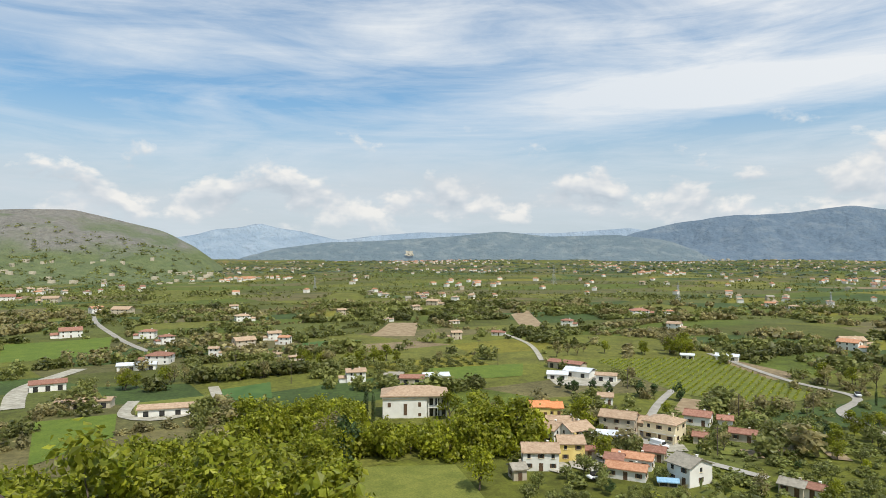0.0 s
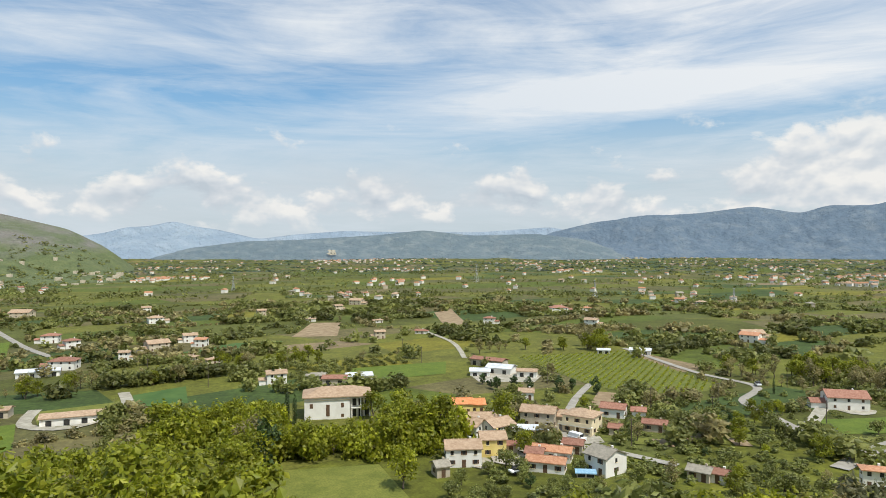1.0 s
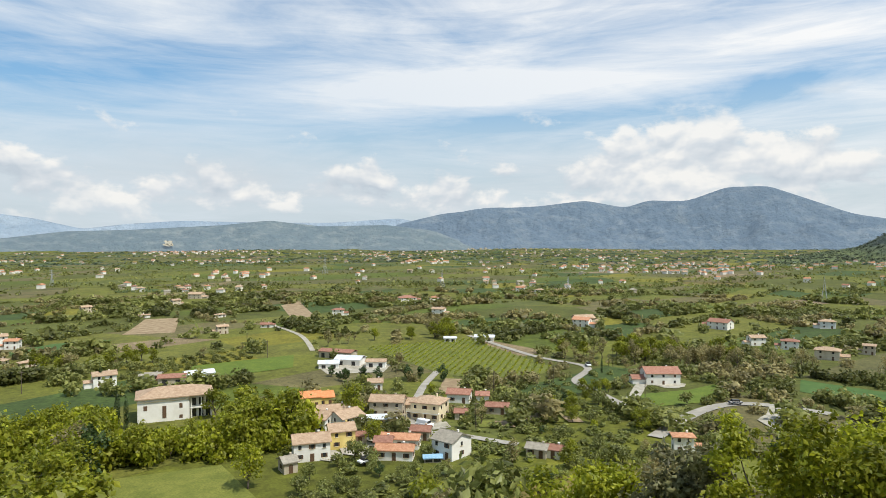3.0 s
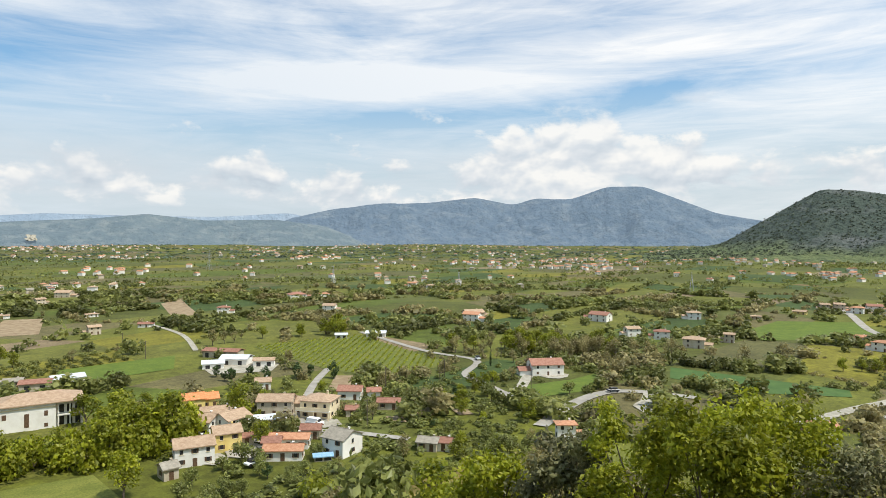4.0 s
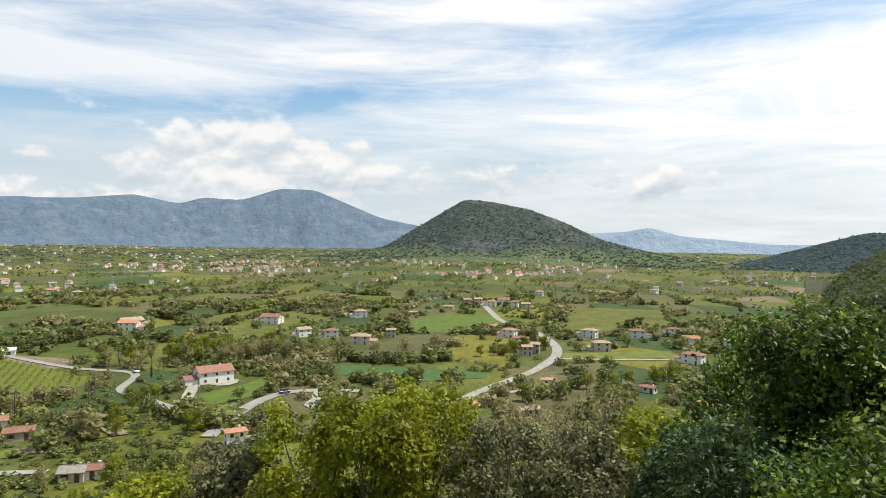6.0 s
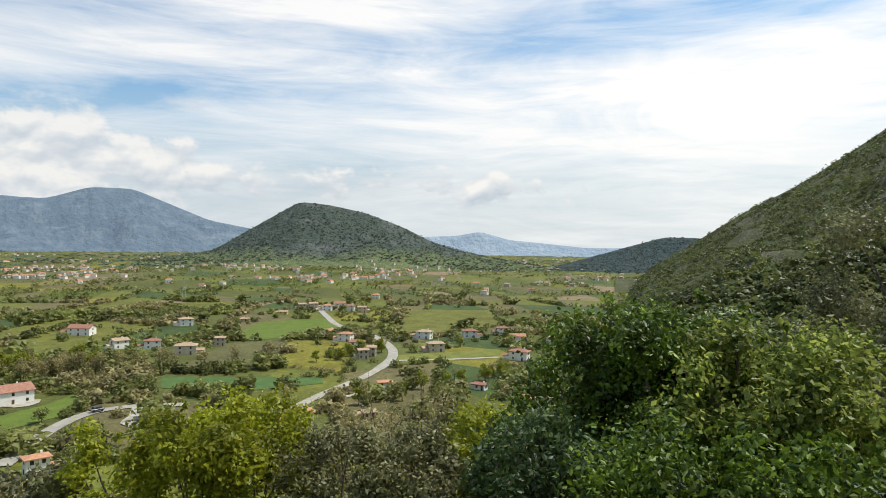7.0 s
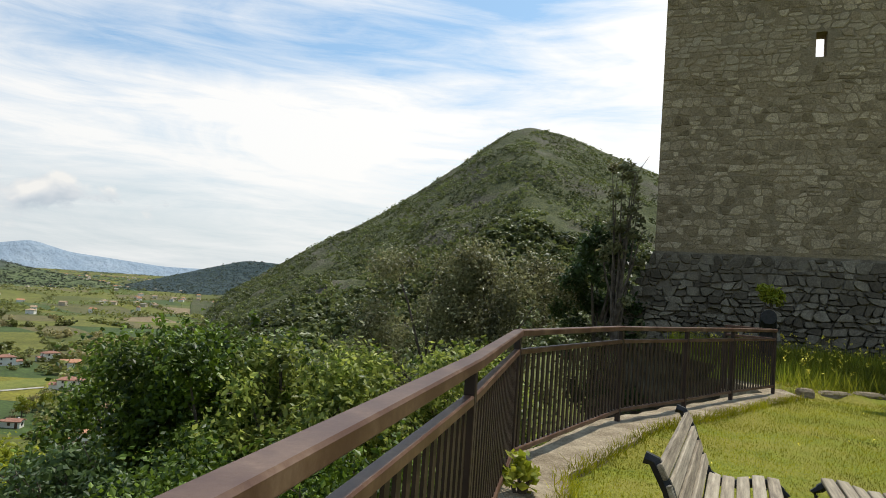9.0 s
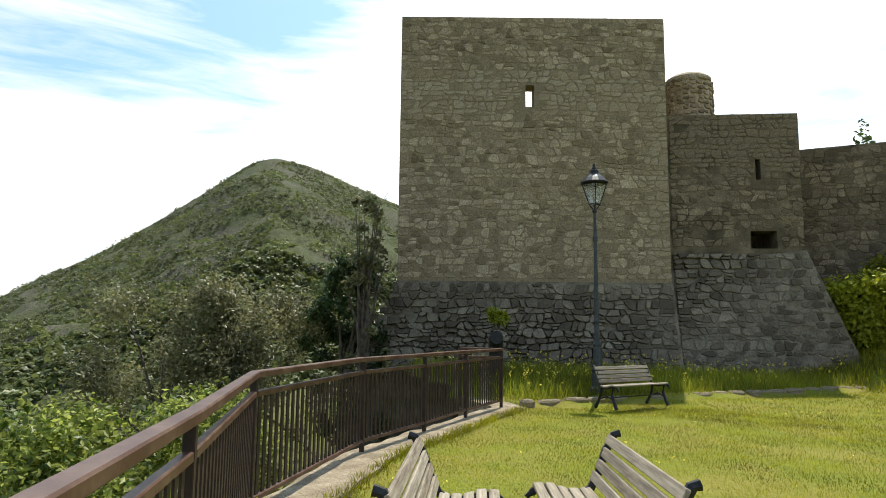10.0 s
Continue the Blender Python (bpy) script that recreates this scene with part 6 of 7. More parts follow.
# trees and bushes close below the terrace
def near_bush(name, label, az, r, top, wide, mat, leaves, leaf, seed, depth=None, low=None, blobs_n=46, twigs=16, bare=0.0):
    """A tree whose crown, r metres off, rises to the elevation top (degrees)."""
    rng = np.random.default_rng(seed)
    x, y = r * math.sin(radians(az)), r * math.cos(radians(az))
    zg = float(ground_z(x, y))
    zt = EYE_Z + r * math.tan(radians(top))
    zl = low if low is not None else zg + 0.3
    root = empty(name, pose(x, y, zg), label, "tree")
    blobs = []
    for k in range(blobs_n):
        u = rng.random() ** 0.7
        a = rng.uniform(0, 2 * np.pi)
        rad = wide * 0.5 * (0.25 + 0.75 * rng.random() ** 0.5) * (1 - 0.45 * u ** 3)
        b = wide * rng.uniform(0.06, 0.15)
        blobs.append((rad * math.cos(a), rad * math.sin(a), zl - zg + (zt - zl - b) * u, b, b * 0.8))
    for k in range(16):
        s = blobs[rng.integers(len(blobs))]
        a = rng.uniform(0, 2 * np.pi)
        blobs.append((s[0] + math.cos(a) * s[3] * 0.8, s[1] + math.sin(a) * s[3] * 0.8, min(s[2] + s[3] * rng.uniform(0.4, 1.4), zt - zg + 0.15), wide * 0.018, wide * rng.uniform(0.03, 0.055)))
    bm = bmesh.new()
    tube(bm, [(0, 0, -1.0), (0.1, 0.05, (zl - zg) * 0.5 + 0.6), (0.05, 0.1, (zt - zg) * 0.45)], [0.16, 0.13, 0.08], 7)
    for b in blobs[:twigs]:
        tip = Vector(b[:3]) * (1 + 0.08 * rng.random())
        base_p = Vector((0.05, 0.1, (zt - zg) * rng.uniform(0.2, 0.45)))
        mid = base_p.lerp(tip, 0.55) + Vector(rng.normal(size=3)) * wide * 0.03
        tube(bm, [tuple(base_p), tuple(mid), tuple(tip)], [0.05, 0.03, 0.008], 5, False)
        for j in range(3 + int(6 * bare)):
            s0 = mid.lerp(tip, rng.random())
            tube(bm, [tuple(s0), tuple(s0 + Vector(rng.normal(size=3) + np.array([0, 0, 0.8])) * wide * (0.05 + 0.05 * bare))], [0.012, 0.003], 4, False)
    part("trunk", bm, BARK, root)
    v, q = leaf_quads(rng, blobs, leaves, leaf, 0.9, 0.6, spread=0.3)
    child("crown", big_mesh("crown", v, q, mat), root)
    return root


BUSHES = [
    ("fig_bush", "large dark leafy bush rising beside the railing", 88.5, 14.0, -4.0, 5.0, LEAF_BUSH, 26000, 0.066),
    ("fig_bush", "large dark leafy bush rising beside the railing", 93.0, 12.5, -4.3, 3.8, LEAF_BUSH, 20000, 0.066),
    ("fig_bush", "leafy bush with pale young leaves at the railing", 99.0, 11.5, -4.9, 3.6, LEAF_FIG, 15000, 0.066),
    ("fig_bush", "leafy bush with pale young leaves at the railing", 106.5, 11.5, -4.6, 3.4, LEAF_FIG, 15000, 0.066),
    ("fig_bush", "leafy bush with pale young leaves at the railing", 112.0, 13.0, -4.0, 3.2, LEAF_FIG, 13000, 0.066),
    ("shrub", "dark evergreen shrub below the railing", 96.0, 9.0, -13.0, 4.0, LEAF_BUSH, 12000, 0.055),
    ("shrub", "dark evergreen shrub below the railing", 84.0, 11.0, -13.5, 3.6, LEAF_DARK, 9000, 0.06),
    ("shrub", "dark evergreen shrub below the railing", 105.0, 8.5, -12.0, 3.2, LEAF_BUSH, 9000, 0.055),
    ("wild_olive", "grey-green wild olive beside the castle tower", 107.5, 21.0, 4.2, 5.6, LEAF_OLIVE, 26000, 0.065),
    ("wild_olive", "grey-green wild olive beside the castle tower", 114.0, 21.0, 4.9, 5.4, LEAF_OLIVE, 26000, 0.065),
    ("wild_olive", "dark wild olive below the castle tower", 121.4, 20.3, 6.5, 2.6, LEAF_DARK, 12000, 0.075),
    ("leafy_tree", "leafy green tree growing on the slope", 52.0, 24.0, -12.3, 5.5, LEAF_LIGHT, 12000, 0.12),
    ("leafy_tree", "leafy green tree growing on the slope", 46.5, 27.0, -13.2, 5.0, LEAF_LIGHT, 10000, 0.12),
    ("leafy_tree", "leafy green tree growing on the slope", 57.0, 26.0, -12.0, 5.5, LEAF_LIGHT, 11000, 0.12),
    ("wild_olive", "grey olive bush on the slope", 63.5, 24.0, -15.0, 5.5, LEAF_OLIVE, 10000, 0.10),
    ("wild_olive", "grey olive bush on the slope", 69.5, 23.0, -15.2, 5.0, LEAF_OLIVE, 10000, 0.10),
    ("wild_olive", "grey olive bush on the slope", 41.0, 29.0, -15.8, 4.8, LEAF_OLIVE, 7000, 0.15),
    ("leafy_tree", "dark leafy tree on the slope", 76.0, 25.0, -13.2, 4.6, LEAF_GREEN, 9000, 0.12),
    ("leafy_tree", "dark leafy tree on the slope", 81.0, 20.0, -14.0, 4.4, LEAF_DARK, 7000, 0.15),
    ("leafy_tree", "low spring bush on the slope", 34.5, 33.0, -18.0, 5.5, LEAF_LIGHT, 6000, 0.17),
    ("budding_tree", "reddish budding bush on the slope", 38.0, 36.0, -16.8, 4.5, LEAF_BROWN, 3500, 0.15),
]
for k, (name, label, az, r, top, wide, mat, n, leaf) in enumerate(BUSHES):
    near_bush(name, label, az, r, top, wide, mat, n, leaf, 100 + k)
near_bush("bare_tree", "bare spring tree with thin grey branches", 70.5, 30.0, -11.6, 5.0, LEAF_BROWN, 900, 0.12, 140, twigs=24, bare=1.0)
near_bush("bare_tree", "bare spring tree with thin grey branches", 66.5, 33.0, -12.0, 4.5, LEAF_BROWN, 700, 0.12, 141, twigs=22, bare=1.0)
near_bush("climbing_shrub", "dark half-bare climbing shrub against the tower", 123.0, 19.3, 11.5, 1.4, LEAF_OLIVE, 1800, 0.08, 142, twigs=20, bare=1.0)
# more slope woods under the view's lower edge
rnd = random.Random(33)
for k in range(110):
    az, r = rnd.uniform(18, 84), rnd.uniform(38, 120)
    x, y = r * math.sin(radians(az)), r * math.cos(radians(az))
    zg = float(ground_z(x, y))
    cap = -17.5 if az < 36 else -15.0 if az < 44 else -13.6
    tall = min(rnd.uniform(4, 8), EYE_Z + r * math.tan(radians(cap - rnd.uniform(0, 3))) - zg)
    if tall > 1.6 and clear_of(x, y, 3):
        tree(rnd.choices(["leafy_tree", "spring_tree", "olive_tree", "budding_tree"], [3, 1, 3, 3])[0], x, y, tall, rnd.uniform(0, 6), rnd.randrange(3))

# ---- terrace things ----
def bench(m, label):
    """A park bench: two cast-iron sides and wooden slats; x along its length, it faces -y."""
    root = empty("park_bench", m, label, "bench", "park benches")
    L = 1.56
    prof = [(-0.30, 0.40), (-0.26, 0.435), (-0.18, 0.43), (-0.06, 0.40), (0.04, 0.40), (0.10, 0.44), (0.15, 0.54), (0.20, 0.68), (0.26, 0.79), (0.30, 0.80)]
    for s in (-1, 1):
        bm = bmesh.new()
        x = s * (L / 2 - 0.03)
        tube(bm, [(x, y, z) for y, z in prof], [0.028] * len(prof), 6)
        tube(bm, [(x, -0.20, 0.41), (x, -0.17, 0.28), (x, -0.22, 0.14), (x, -0.28, 0.02)], [0.032, 0.026, 0.028, 0.036], 6)
        tube(bm, [(x, 0.08, 0.41), (x, 0.10, 0.28), (x, 0.17, 0.14), (x, 0.24, 0.02)], [0.032, 0.026, 0.028, 0.036], 6)
        tube(bm, [(x, -0.19, 0.19), (x, -0.05, 0.25), (x, 0.13, 0.19)], [0.015] * 3, 6)
        tube(bm, [(x, -0.30, 0.40), (x, -0.33, 0.38), (x, -0.31, 0.35)], [0.022, 0.02, 0.014], 6)
        part("side_frame", bm, IRON, root, "black cast-iron side frame")
    bm = bmesh.new()
    tube(bm, [(-L / 2, -0.05, 0.22), (L / 2, -0.05, 0.22)], [0.012, 0.012], 6)
    part("stretcher", bm, IRON, root)
    spots = [(-0.255, 0.452, 4), (-0.175, 0.452, -6), (-0.095, 0.430, -14), (-0.015, 0.420, 0), (0.062, 0.428, 18), (0.120, 0.515, 70), (0.155, 0.595, 70), (0.188, 0.675, 68), (0.225, 0.755, 62)]
    for y, z, tilt in spots:
        bm = bmesh.new()
        box(bm, -L / 2, L / 2, -0.034, 0.034, -0.013, 0.013)
        bevelled(bm, 0.005)
        slat = part("slat", bm, SLAT, root)
        slat.matrix_basis = pose(0, y, z, tilt)
    return root


def facing(a, b):
    """The turn that lays x along a to b."""
    return math.degrees(math.atan2(b[1] - a[1], b[0] - a[0]))


bench(pose(3.03, -3.03, 0.0, 0, 0, facing((2.64, -2.34), (3.77, -3.32))), "weathered wooden park bench with black iron sides by the railing")
bench(pose(2.66, -3.81, 0.0, 0, 0, facing((3.11, -4.52), (1.88, -3.51))), "weathered grey park bench with black iron sides on the lawn")
bench(pose(8.25, -11.75, 0.02, 0, 0, facing((8.55, -10.95), (7.95, -12.55)) + 17), "sunlit wooden park bench before the castle tower")

# street lamp
lamp = empty("street_lamp", pose(9.55, -12.35, 0.15), "tall grey-green cast-iron lamp post with a glass lantern", "street lamp")
bm = bmesh.new()
turned(bm, [(0.17, -0.1), (0.17, 0.10), (0.13, 0.16), (0.12, 0.45), (0.14, 0.50), (0.10, 0.58), (0.085, 1.0), (0.10, 1.05), (0.075, 1.12)], 16)
part("base", bm, LAMP_IRON, lamp, smooth=False)
bm = bmesh.new()
turned(bm, [(0.06, 1.1), (0.055, 1.5), (0.07, 1.55), (0.05, 1.62), (0.04, 3.3), (0.055, 3.34), (0.055, 3.42), (0.036, 3.48), (0.032, 3.95), (0.06, 4.0), (0.035, 4.06)], 14)
part("column", bm, LAMP_IRON, lamp)
bm = bmesh.new()
for k in range(4):
    a = math.pi / 2 * k + math.pi / 4
    c, s = math.cos(a), math.sin(a)
    tube(bm, [(0.04 * c, 0.04 * s, 4.05), (0.12 * c, 0.12 * s, 4.16), (0.27 * c, 0.27 * s, 4.62)], [0.014, 0.012, 0.012], 5)
    a2 = a + math.pi / 2
    tube(bm, [(0.27 * c, 0.27 * s, 4.62), (0.27 * math.cos(a2), 0.27 * math.sin(a2), 4.62)], [0.016, 0.016], 5)
    tube(bm, [(0.13 * c, 0.13 * s, 4.17), (0.13 * math.cos(a2), 0.13 * math.sin(a2), 4.17)], [0.012, 0.012], 5)
lantern = part("lantern_frame", bm, IRON, lamp)
bm = bmesh.new()
turned(bm, [(0.30, 4.63), (0.31, 4.66), (0.22, 4.76), (0.11, 4.86), (0.10, 4.93), (0.06, 4.95), (0.05, 5.0), (0.03, 5.02), (0.035, 5.07), (0.006, 5.11)], 12)
part("lantern_cap", bm, IRON, lamp)
for k in range(4):
    a, a2 = math.pi / 2 * k + math.pi / 4, math.pi / 2 * k + 3 * math.pi / 4
    bm = bmesh.new()
    q = [(0.125 * math.cos(a), 0.125 * math.sin(a), 4.18), (0.125 * math.cos(a2), 0.125 * math.sin(a2), 4.18), (0.262 * math.cos(a2), 0.262 * math.sin(a2), 4.61), (0.262 * math.cos(a), 0.262 * math.sin(a), 4.61)]
    inner = [(x * 0.97, y * 0.97, z) for x, y, z in q]
    vo, vi = [bm.verts.new(v) for v in q], [bm.verts.new(v) for v in inner]
    bm.faces.new(vo)
    bm.faces.new(vi[::-1])
    for i in range(4):
        bm.faces.new((vo[i], vi[i], vi[(i + 1) % 4], vo[(i + 1) % 4]))
    pane = part("pane", bm, LAMP_GLASS, lantern)
    pane.visible_shadow = False

# low kerb of flat stones before the castle
kerb = empty("stone_kerb", pose(0, 0, 0), "low kerb of rough flat stones across the lawn", "kerb")
rnd = random.Random(51)
a, b = Vector((9.55, -10.0)), Vector((6.9, -22.5))
u, total = 0.0, (b - a).length
shapes = [stone_mesh(rnd, "stone", CONCRETE) for _ in range(5)]
ang = math.atan2(b.y - a.y, b.x - a.x)
while u < total:
    n = rnd.uniform(0.3, 0.75)
    p = a.lerp(b, (u + n / 2) / total)
    if not (2.6 < u < 3.2):
        child("stone", shapes[rnd.randrange(5)], kerb, at=Matrix.Translation((p.x, p.y, 0.05 + rnd.uniform(-0.015, 0.02))) @ Matrix.Rotation(ang + rnd.uniform(-0.06, 0.06), 4, "Z") @ Matrix.Rotation(radians(-90), 4, "X") @ Matrix.Diagonal((n * 0.96, 0.16, 0.34, 1)))
    u += n

# black bent tube added in place of the dark niche at the tower's foot
niche = empty("vent_hood", pose(11.55, -11.2, 0.2), "black bent tube standing for a dark niche at the foot of the tower", "vent")
bm = bmesh.new()
tube(bm, [(0, 0, -0.4), (0, 0, 0.75), (-0.05, 0.05, 0.98), (-0.18, 0.16, 1.12), (-0.34, 0.30, 1.13)], [0.17, 0.17, 0.17, 0.16, 0.15], 12)
part("pipe", bm, IRON, niche)

# grass blades and flowers
rng = np.random.default_rng(61)


def blades(name, x, y, z, h, wd, mat, label, lean=0.5):
    n = len(x)
    a = rng.uniform(0, 2 * np.pi, n)
    dx, dy = np.cos(a) * wd, np.sin(a) * wd
    lx, ly = rng.normal(size=n) * h * lean, rng.normal(size=n) * h * lean
    v = np.stack([np.stack([x - dx, y - dy, z - 0.01], -1), np.stack([x + dx, y + dy, z - 0.01], -1), np.stack([x + lx, y + ly, z + h], -1)], 1)
    return tagged(new(name, big_mesh(name, v.reshape(-1, 3), np.arange(3 * n).reshape(-1, 3), mat)), label, "grass", kind="stuff")


def scatter(n, x0, x1, y0, y1, near=None):
    x, y = rng.uniform(x0, x1, n), rng.uniform(y0, y1, n)
    ok = outside(x, y) < -0.5
    return x[ok], y[ok]


x, y = scatter(170000, 1.5, 10.5, -13, -2.2)
m_ = np.array([noise.noise(Vector((p * 0.9, q * 0.9, 3))) for p, q in zip(x, y)])
ok = m_ > rng.uniform(-1.0, 0.1, len(x))
x, y = x[ok], y[ok]
blades("lawn_grass", x, y, lawn_z(x, y), rng.uniform(0.008, 0.028, len(x)) * rng.choice([1, 1, 1, 1, 1.7], len(x)), 0.005, BLADE, "short uneven lawn grass")
x, y = scatter(70000, -2, 11, -25, -11)
blades("far_lawn_grass", x, y, lawn_z(x, y), rng.uniform(0.015, 0.055, len(x)), 0.008, BLADE, "lawn grass farther from the railing")
x, y = scatter(34000, 5.5, 16, -22, -9.5)
behind = (x - 9.35) * 0.978 + (y + 10.1) * -0.208
ok = (behind > 0.25)
x, y = x[ok], y[ok]
blades("tall_weeds", x, y, lawn_z(x, y), rng.uniform(0.12, 0.42, len(x)), 0.012, LEAF_GREEN, "tall weeds and grass under the castle wall", 0.35)
pick = rng.random(len(x)) < 0.022
fx, fy = x[pick], y[pick]
fz = lawn_z(fx, fy) + rng.uniform(0.25, 0.55, len(fx))
blobs = np.stack([fx, fy, fz, np.full(len(fx), 0.05), np.full(len(fx), 0.05)], -1)
v, q = leaf_quads(rng, blobs, len(fx) * 6, 0.026, 0.9)
tagged(new("yellow_flowers", big_mesh("yellow_flowers", v, q, PETAL)), "yellow wild flowers among the weeds", "flowers", kind="stuff")
x, y = scatter(300, 1.5, 10, -20, -3)
blobs = np.stack([x, y, lawn_z(x, y) + 0.04, np.full(len(x), 0.02), np.full(len(x), 0.02)], -1)
v, q = leaf_quads(rng, blobs, len(x) * 2, 0.02, 0.9)
tagged(new("lawn_flowers", big_mesh("lawn_flowers", v, q, PETAL)), "small yellow flowers dotted over the lawn", "flowers", kind="stuff")
# weeds along the kerb
n_ = 3600
seg = rng.integers(2, len(RAIL_LINE) - 1, n_)
u_ = rng.random(n_)
line_ = np.array(offset_line(RAIL_LINE, -0.44))
kx = line_[seg, 0] * (1 - u_) + line_[seg + 1, 0] * u_ + rng.normal(size=n_) * 0.05
ky = line_[seg, 1] * (1 - u_) + line_[seg + 1, 1] * u_ + rng.normal(size=n_) * 0.05
blades("kerb_weeds", kx, ky, np.full(n_, 0.03), rng.uniform(0.04, 0.13, n_), 0.006, BLADE, "grass and weeds along the kerb")
# the grassy bank
x, y = scatter(26000, -4, 11, -34, -20)
blades("bank_grass", x, y, lawn_z(x, y), rng.uniform(0.1, 0.4, len(x)), 0.016, BLADE, "long grass on the bank below the wall", 0.4)


def bush_at(name, label, x, y, z, wide, tall, mat, n, leaf, seed):
    rng2 = np.random.default_rng(seed)
    root = empty(name, pose(x, y, z), label, "bush")
    blobs = [(rng2.normal() * wide * 0.25, rng2.normal() * wide * 0.25, tall * rng2.uniform(0.15, 0.8), wide * 0.2, tall * 0.2) for _ in range(14)]
    for b in blobs[:6]:
        bm = bmesh.new()
        tube(bm, [(0, 0, -0.1), (b[0] * 0.6, b[1] * 0.6, b[2] * 0.6), b[:3]], [0.02, 0.012, 0.004], 5, False)
        part("stem", bm, BARK, root)
    v, q = leaf_quads(rng2, blobs, n, leaf, 0.8)
    child("leaves", big_mesh("leaves", v, q, mat), root)
    return root


bush_at("weed_bush", "yellow-green flowering bush on the bank", 7.9, -22.6, float(lawn_z(7.9, -22.6)), 2.4, 2.4, LEAF_LIGHT, 5000, 0.09, 71)
bush_at("weed_bush", "green bush on the bank beside the wall", 7.2, -24.3, float(lawn_z(7.2, -24.3)), 3.0, 2.6, LEAF_GREEN, 5000, 0.10, 72)
bush_at("wall_plant", "small green plant growing out of the tower base", 12.9, -12.55, 1.6, 0.6, 0.5, LEAF_GREEN, 900, 0.06, 73)
bush_at("fig_shoot", "young leafy shoot at the foot of the railing", 4.55, -2.62, 0.05, 0.36, 0.30, LEAF_GREEN, 160, 0.05, 74)
tree("cypress_tree", 10.9, -32.2, 10.6 - float(lawn_z(10.9, -32.2)), 0, 1, float(lawn_z(10.9, -32.2)))

# ---- the villa ----
villa = empty("villa", pose(0, 0, 0), "large white villa with a tiled hip roof among trees", "house")
vm = pose(-12.6, 212.5, float(ground_z(-12, 208)), 0, 0, 4)


def vbox(name, mat, *dims, label=""):
    bm = bmesh.new()
    box(bm, *dims)
    bmesh.ops.transform(bm, matrix=vm, verts=bm.verts[:])
    return part(name, bm, mat, villa, label)


vbox("wall", PLASTER_WHITE, -6.8, 7.2, -5, 6, -2, 7.0)
vbox("wall", PLASTER_WHITE, 7.2, 13.5, -3.2, 6, -2, 7.0)
vbox("cornice", PLASTER_CREAM, -7.0, 7.4, -5.2, 6.2, 5.9, 6.15)
for x0, x1, z0, z1 in ((-0.2, 0.9, 1.0, 4.6), (4.4, 5.3, 3.6, 5.0), (4.4, 5.3, 0.6, 1.6), (-5.2, -4.2, 3.6, 5.0)):
    vbox("window", SHUTTER, x0, x1, -5.06, -4.9, z0, z1)
# dark panels on the closed wall stand for shade inside the loggia
for x0 in (7.9, 9.9, 11.9):
    vbox("arch_opening", DARK_PANE, x0, x0 + 1.3, -3.26, -3.1, 3.6, 5.8)
    vbox("arch_opening", DARK_PANE, x0, x0 + 1.3, -3.26, -3.1, 0.2, 2.6)
vbox("balcony", PLASTER_WHITE, 7.4, 13.7, -4.6, -3.2, 3.0, 3.3)
for x0 in (7.6, 10.4, 13.3):
    vbox("pillar", PLASTER_WHITE, x0, x0 + 0.35, -4.55, -4.2, 0, 6.9)
bm = bmesh.new()
hip_roof(bm, 20.6, 11.2, 7.0, 2.3, 0.6, 0.3)
bmesh.ops.transform(bm, matrix=vm @ Matrix.Translation((3.4, 0.5, 0)), verts=bm.verts[:])
part("roof", bm, TILE_TAN, villa, "faded pinkish clay tile roof")


# ---- barns, poles, pylons, vehicles ----
def barn(x, y, wide, deep, h, turn, roof_mat, wall_mat, label):
    root = empty("barn", pose(0, 0, 0), label, "barn")
    bm = bmesh.new()
    box(bm, -wide / 2, wide / 2, -deep / 2, deep / 2, -2, h)
    part("wall", bm, wall_mat, root)
    bm = bmesh.new()
    gable_roof(bm, wide, deep, h, deep * 0.14)
    part("roof", bm, roof_mat, root)
    for k in range(max(2, int(wide / 4))):
        px = -wide / 2 + (k + 0.5) * wide / max(2, int(wide / 4))
        bm = bmesh.new()
        box(bm, px - 0.8, px + 0.8, -deep / 2 - 0.05, -deep / 2 + 0.05, 0.2, h * 0.75)
        part("door", bm, DARK_PANE, root)
    root.matrix_world = pose(x, y, float(ground_z(x, y)), 0, 0, turn)


barn(57, 275, 11, 8, 2.6, -32, SHEET, PLASTER_WHITE, "farm shed with a bright white sheet roof")
barn(47, 270, 8, 6, 2.2, -12, SHEET, PLASTER_WHITE, "small farm shed with a white sheet roof")
barn(55, 292, 16, 6, 3.0, -40, TILE_RED, PLASTER_TAN, "long farm shed with a reddish tile roof")
barn(66, 266, 8, 5, 2.6, -20, TILE_TAN, PLASTER_WHITE, "low farm building with a pale roof")
barn(-88, 213, 19, 6, 2.6, 16, TILE_TAN, PLASTER_WHITE, "long low barn with a faded tile roof")
barn(-120, 221, 17, 5, 2.6, 10, TILE_TAN, PLASTER_TAN, "long low barn beside a green field")
barn(-150, 250, 12, 7, 3.0, 30, TILE_RED, PLASTER_WHITE, "half-built barn with a red roof")
barn(-138, 297, 16, 6, 2.6, 18, SHEET, PLASTER_WHITE, "greenhouse shed with a pale sheet roof")
barn(-3, 262, 10, 6, 2.8, 10, SHEET, PLASTER_WHITE, "white shed with a bright roof behind the villa")
barn(-12, 258, 9, 6, 2.8, -6, TILE_RED, PLASTER_TAN, "shed with a red tile roof behind the villa")
barn(136, 315, 10, 6, 2.2, -28, SHEET, PLASTER_WHITE, "white workshop with a flat pale roof")
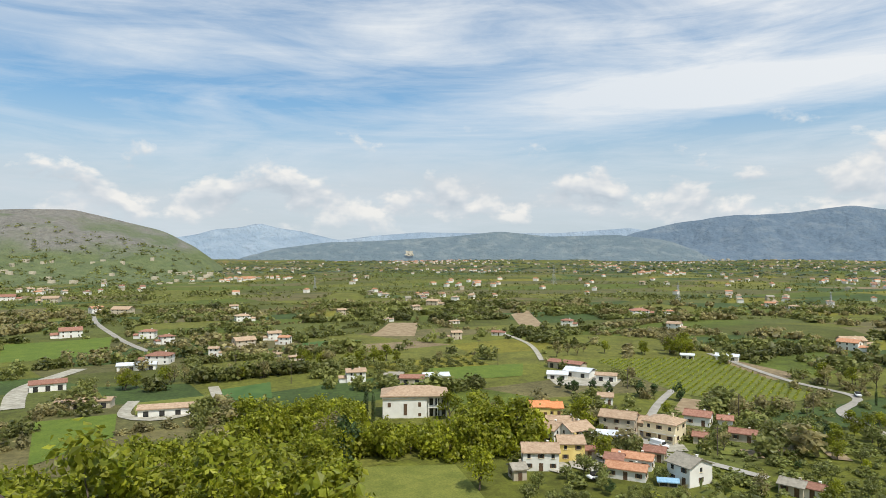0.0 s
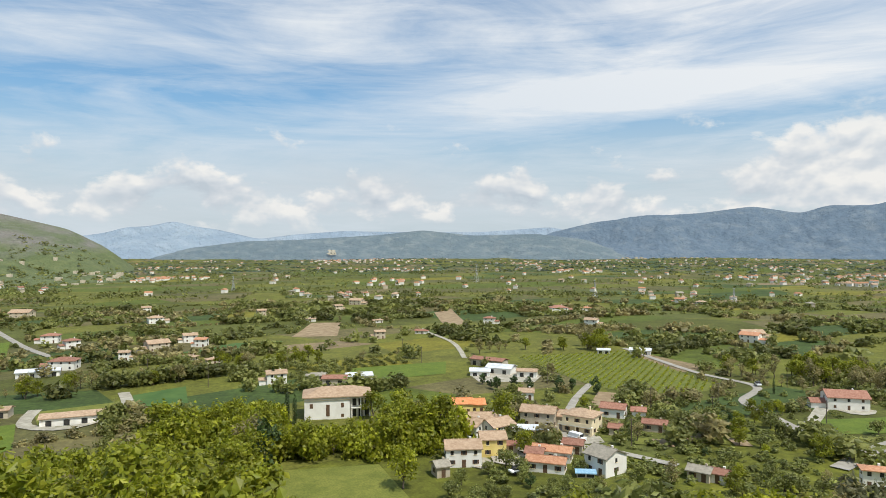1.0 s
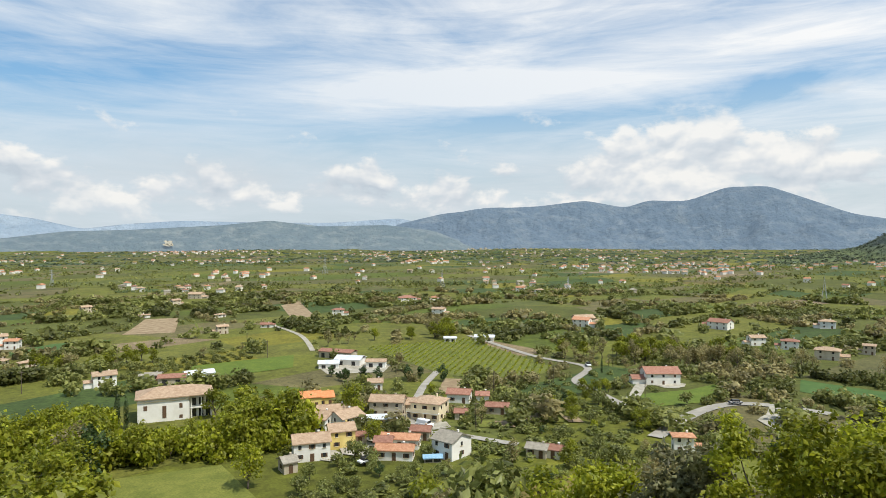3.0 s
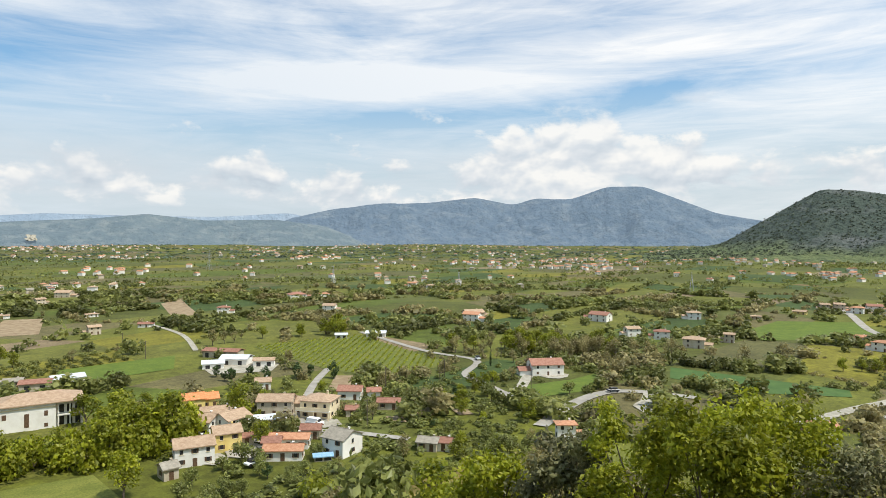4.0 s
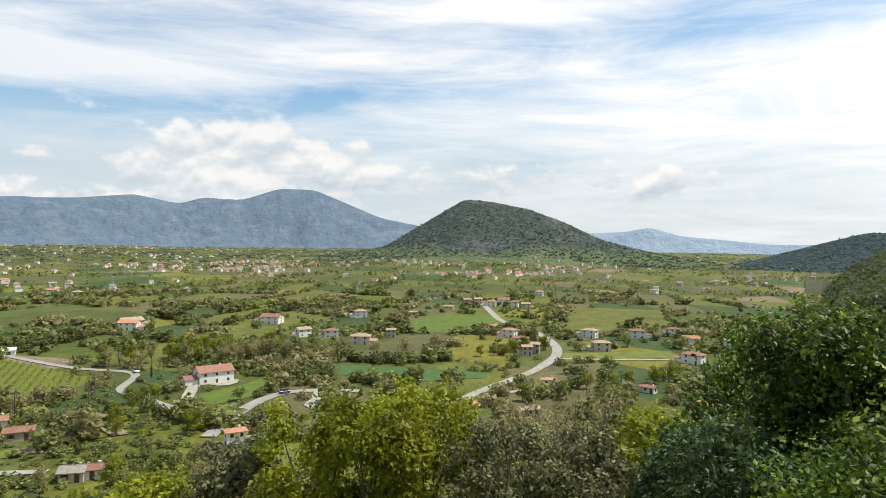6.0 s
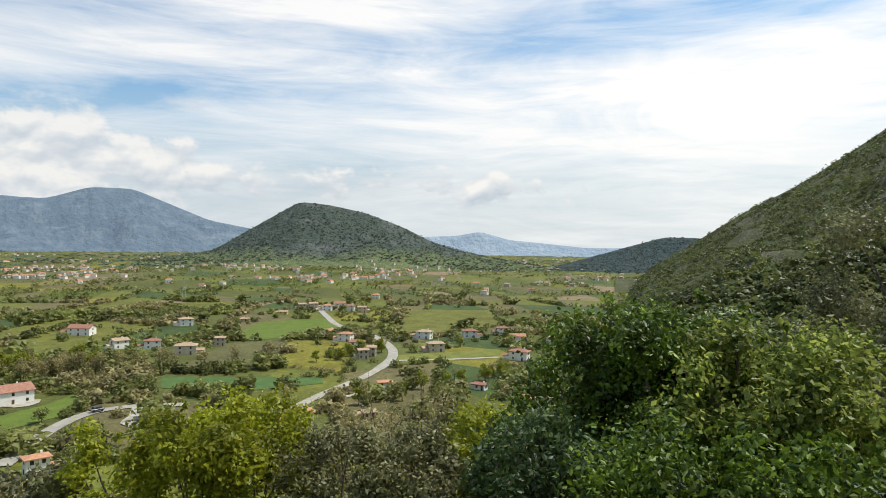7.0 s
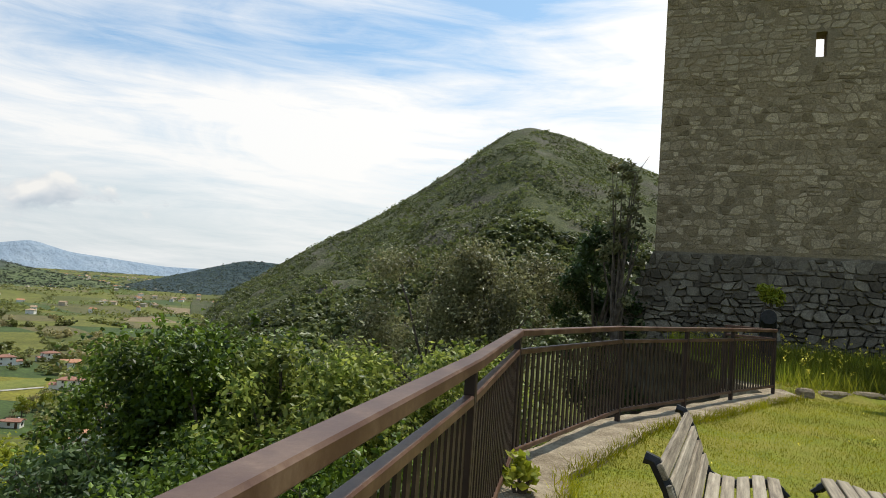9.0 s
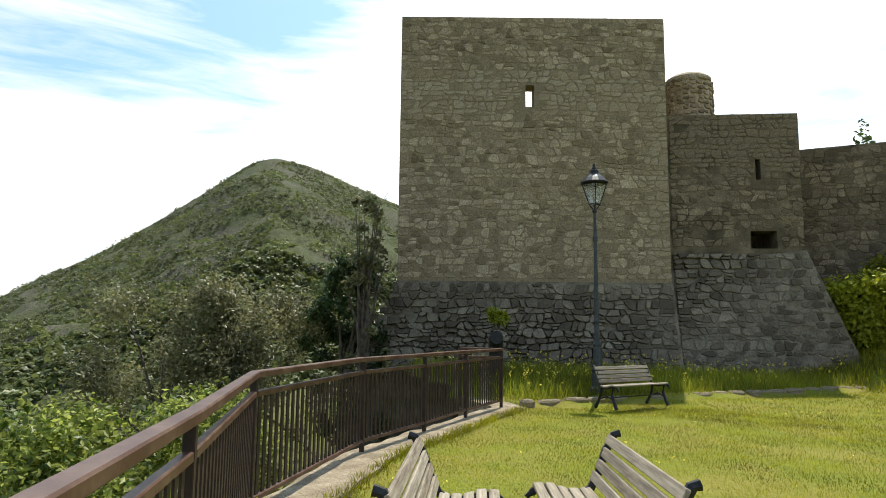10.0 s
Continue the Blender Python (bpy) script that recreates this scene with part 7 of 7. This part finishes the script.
barn(118, 318, 6, 4, 2.0, -20, SHEET, PLASTER_WHITE, "white shed at the head of the vineyard")
barn(46.6, 181.5, 8, 5, 2.6, -14, SHEET, PLASTER_TAN, "open shed with a pale sheet roof in the village")
barn(50.5, 148, 4, 2.4, 1.2, -14, POOL, PLASTER_TAN, "garden shed with a blue roof in the village")


def pylon(x, y, h):
    root = empty("pylon", pose(0, 0, 0), "tall steel lattice power pylon in the fields", "pylon")
    bm = bmesh.new()
    for sx, sy in ((-1, -1), (1, -1), (1, 1), (-1, 1)):
        tube(bm, [(sx * h * 0.1, sy * h * 0.1, 0), (sx * h * 0.03, sy * h * 0.03, h * 0.6), (0, 0, h)], [0.16, 0.13, 0.08], 4)
    for k in range(7):
        z0, z1 = h * k / 9, h * (k + 1) / 9
        w0, w1 = h * (0.1 - 0.012 * k), h * (0.1 - 0.012 * (k + 1))
        for s in (-1, 1):
            tube(bm, [(-w0, s * w0, z0), (w1, s * w1, z1)], [0.09, 0.09], 4, False)
            tube(bm, [(w0, s * w0, z0), (-w1, s * w1, z1)], [0.09, 0.09], 4, False)
    part("lattice", bm, STEEL, root)
    for z in (0.68, 0.80, 0.92):
        bm = bmesh.new()
        tube(bm, [(-h * 0.13, 0, h * z), (0, 0, h * z + h * 0.02), (h * 0.13, 0, h * z)], [0.1, 0.16, 0.1], 4)
        part("arm", bm, STEEL, root)
    root.matrix_world = pose(x, y, float(ground_z(x, y)), 0, 0, 30)


for x, y, h in ((169, 1004, 30), (-169, 868, 20), (523, 441, 20), (250, 700, 20), (330, 560, 18)):
    pylon(x, y, h)


def pole(x, y, h):
    root = empty("utility_pole", pose(0, 0, 0), "plain wooden utility pole", "pole", "utility poles")
    bm = bmesh.new()
    tube(bm, [(0, 0, -0.5), (0, 0, h)], [0.14, 0.10], 6)
    part("post", bm, BARK, root)
    bm = bmesh.new()
    box(bm, -0.8, 0.8, -0.06, 0.06, h - 0.6, h - 0.45)
    part("crossarm", bm, BARK, root)
    root.matrix_world = pose(x, y, float(ground_z(x, y)))


for x, y in ((18, 330), (25, 300), (92, 205), (105, 190), (118, 210), (70, 250), (160, 235), (135, 180), (70, 168), (20, 180), (-60, 260), (-90, 285), (180, 240)):
    pole(x, y, 8)


def vehicle(name, x, y, turn, length, width, height, paint, label):
    root = empty(name, pose(0, 0, 0), label, "car")
    bm = bmesh.new()
    box(bm, -length / 2, length / 2, -width / 2, width / 2, 0.3, height * 0.58)
    bevelled(bm, 0.12)
    body = part("body", bm, paint, root)
    bm = bmesh.new()
    long_cab = name == "van"
    r = box(bm, -length * 0.48 if long_cab else -length * 0.3, length * 0.3, -width * 0.46, width * 0.46, height * 0.55, height)
    for v in r:
        if v.co.z > height * 0.9:
            v.co.x = v.co.x * 0.85
            v.co.y *= 0.88
    bevelled(bm, 0.06)
    part("cabin", bm, paint if long_cab else DARK_PANE, root)
    bm = bmesh.new()
    box(bm, length * 0.29, length * 0.315, -width * 0.38, width * 0.38, height * 0.6, height * 0.9)
    part("windscreen", bm, DARK_PANE, root)
    for sx in (-0.3, 0.3):
        for sy in (-0.5, 0.5):
            bm = bmesh.new()
            tube(bm, [(length * sx, width * sy - 0.1, 0.32), (length * sx, width * sy + 0.1, 0.32)], [0.32, 0.32], 12)
            part("wheel", bm, RUBBER, root)
    root.matrix_world = pose(x, y, float(ground_z(x, y)) + 0.55, 0, 0, turn)


vehicle("van", 57, 174, -55, 5.2, 2.0, 2.3, WHITE_PAINT, "white delivery van parked on the village street")
vehicle("car", 35, 151, 20, 4.1, 1.7, 1.45, WHITE_PAINT, "pale parked car beside a village house")
vehicle("car", 62, 158, 20, 4.1, 1.7, 1.45, WHITE_PAINT, "white parked car below the village")
vehicle("car", 158, 165, -20, 4.2, 1.75, 1.45, DARK_PAINT, "dark car on the curving road")
vehicle("car", 150, 238, 70, 4.2, 1.75, 1.6, WHITE_PAINT, "white car on the road beside the vineyard")
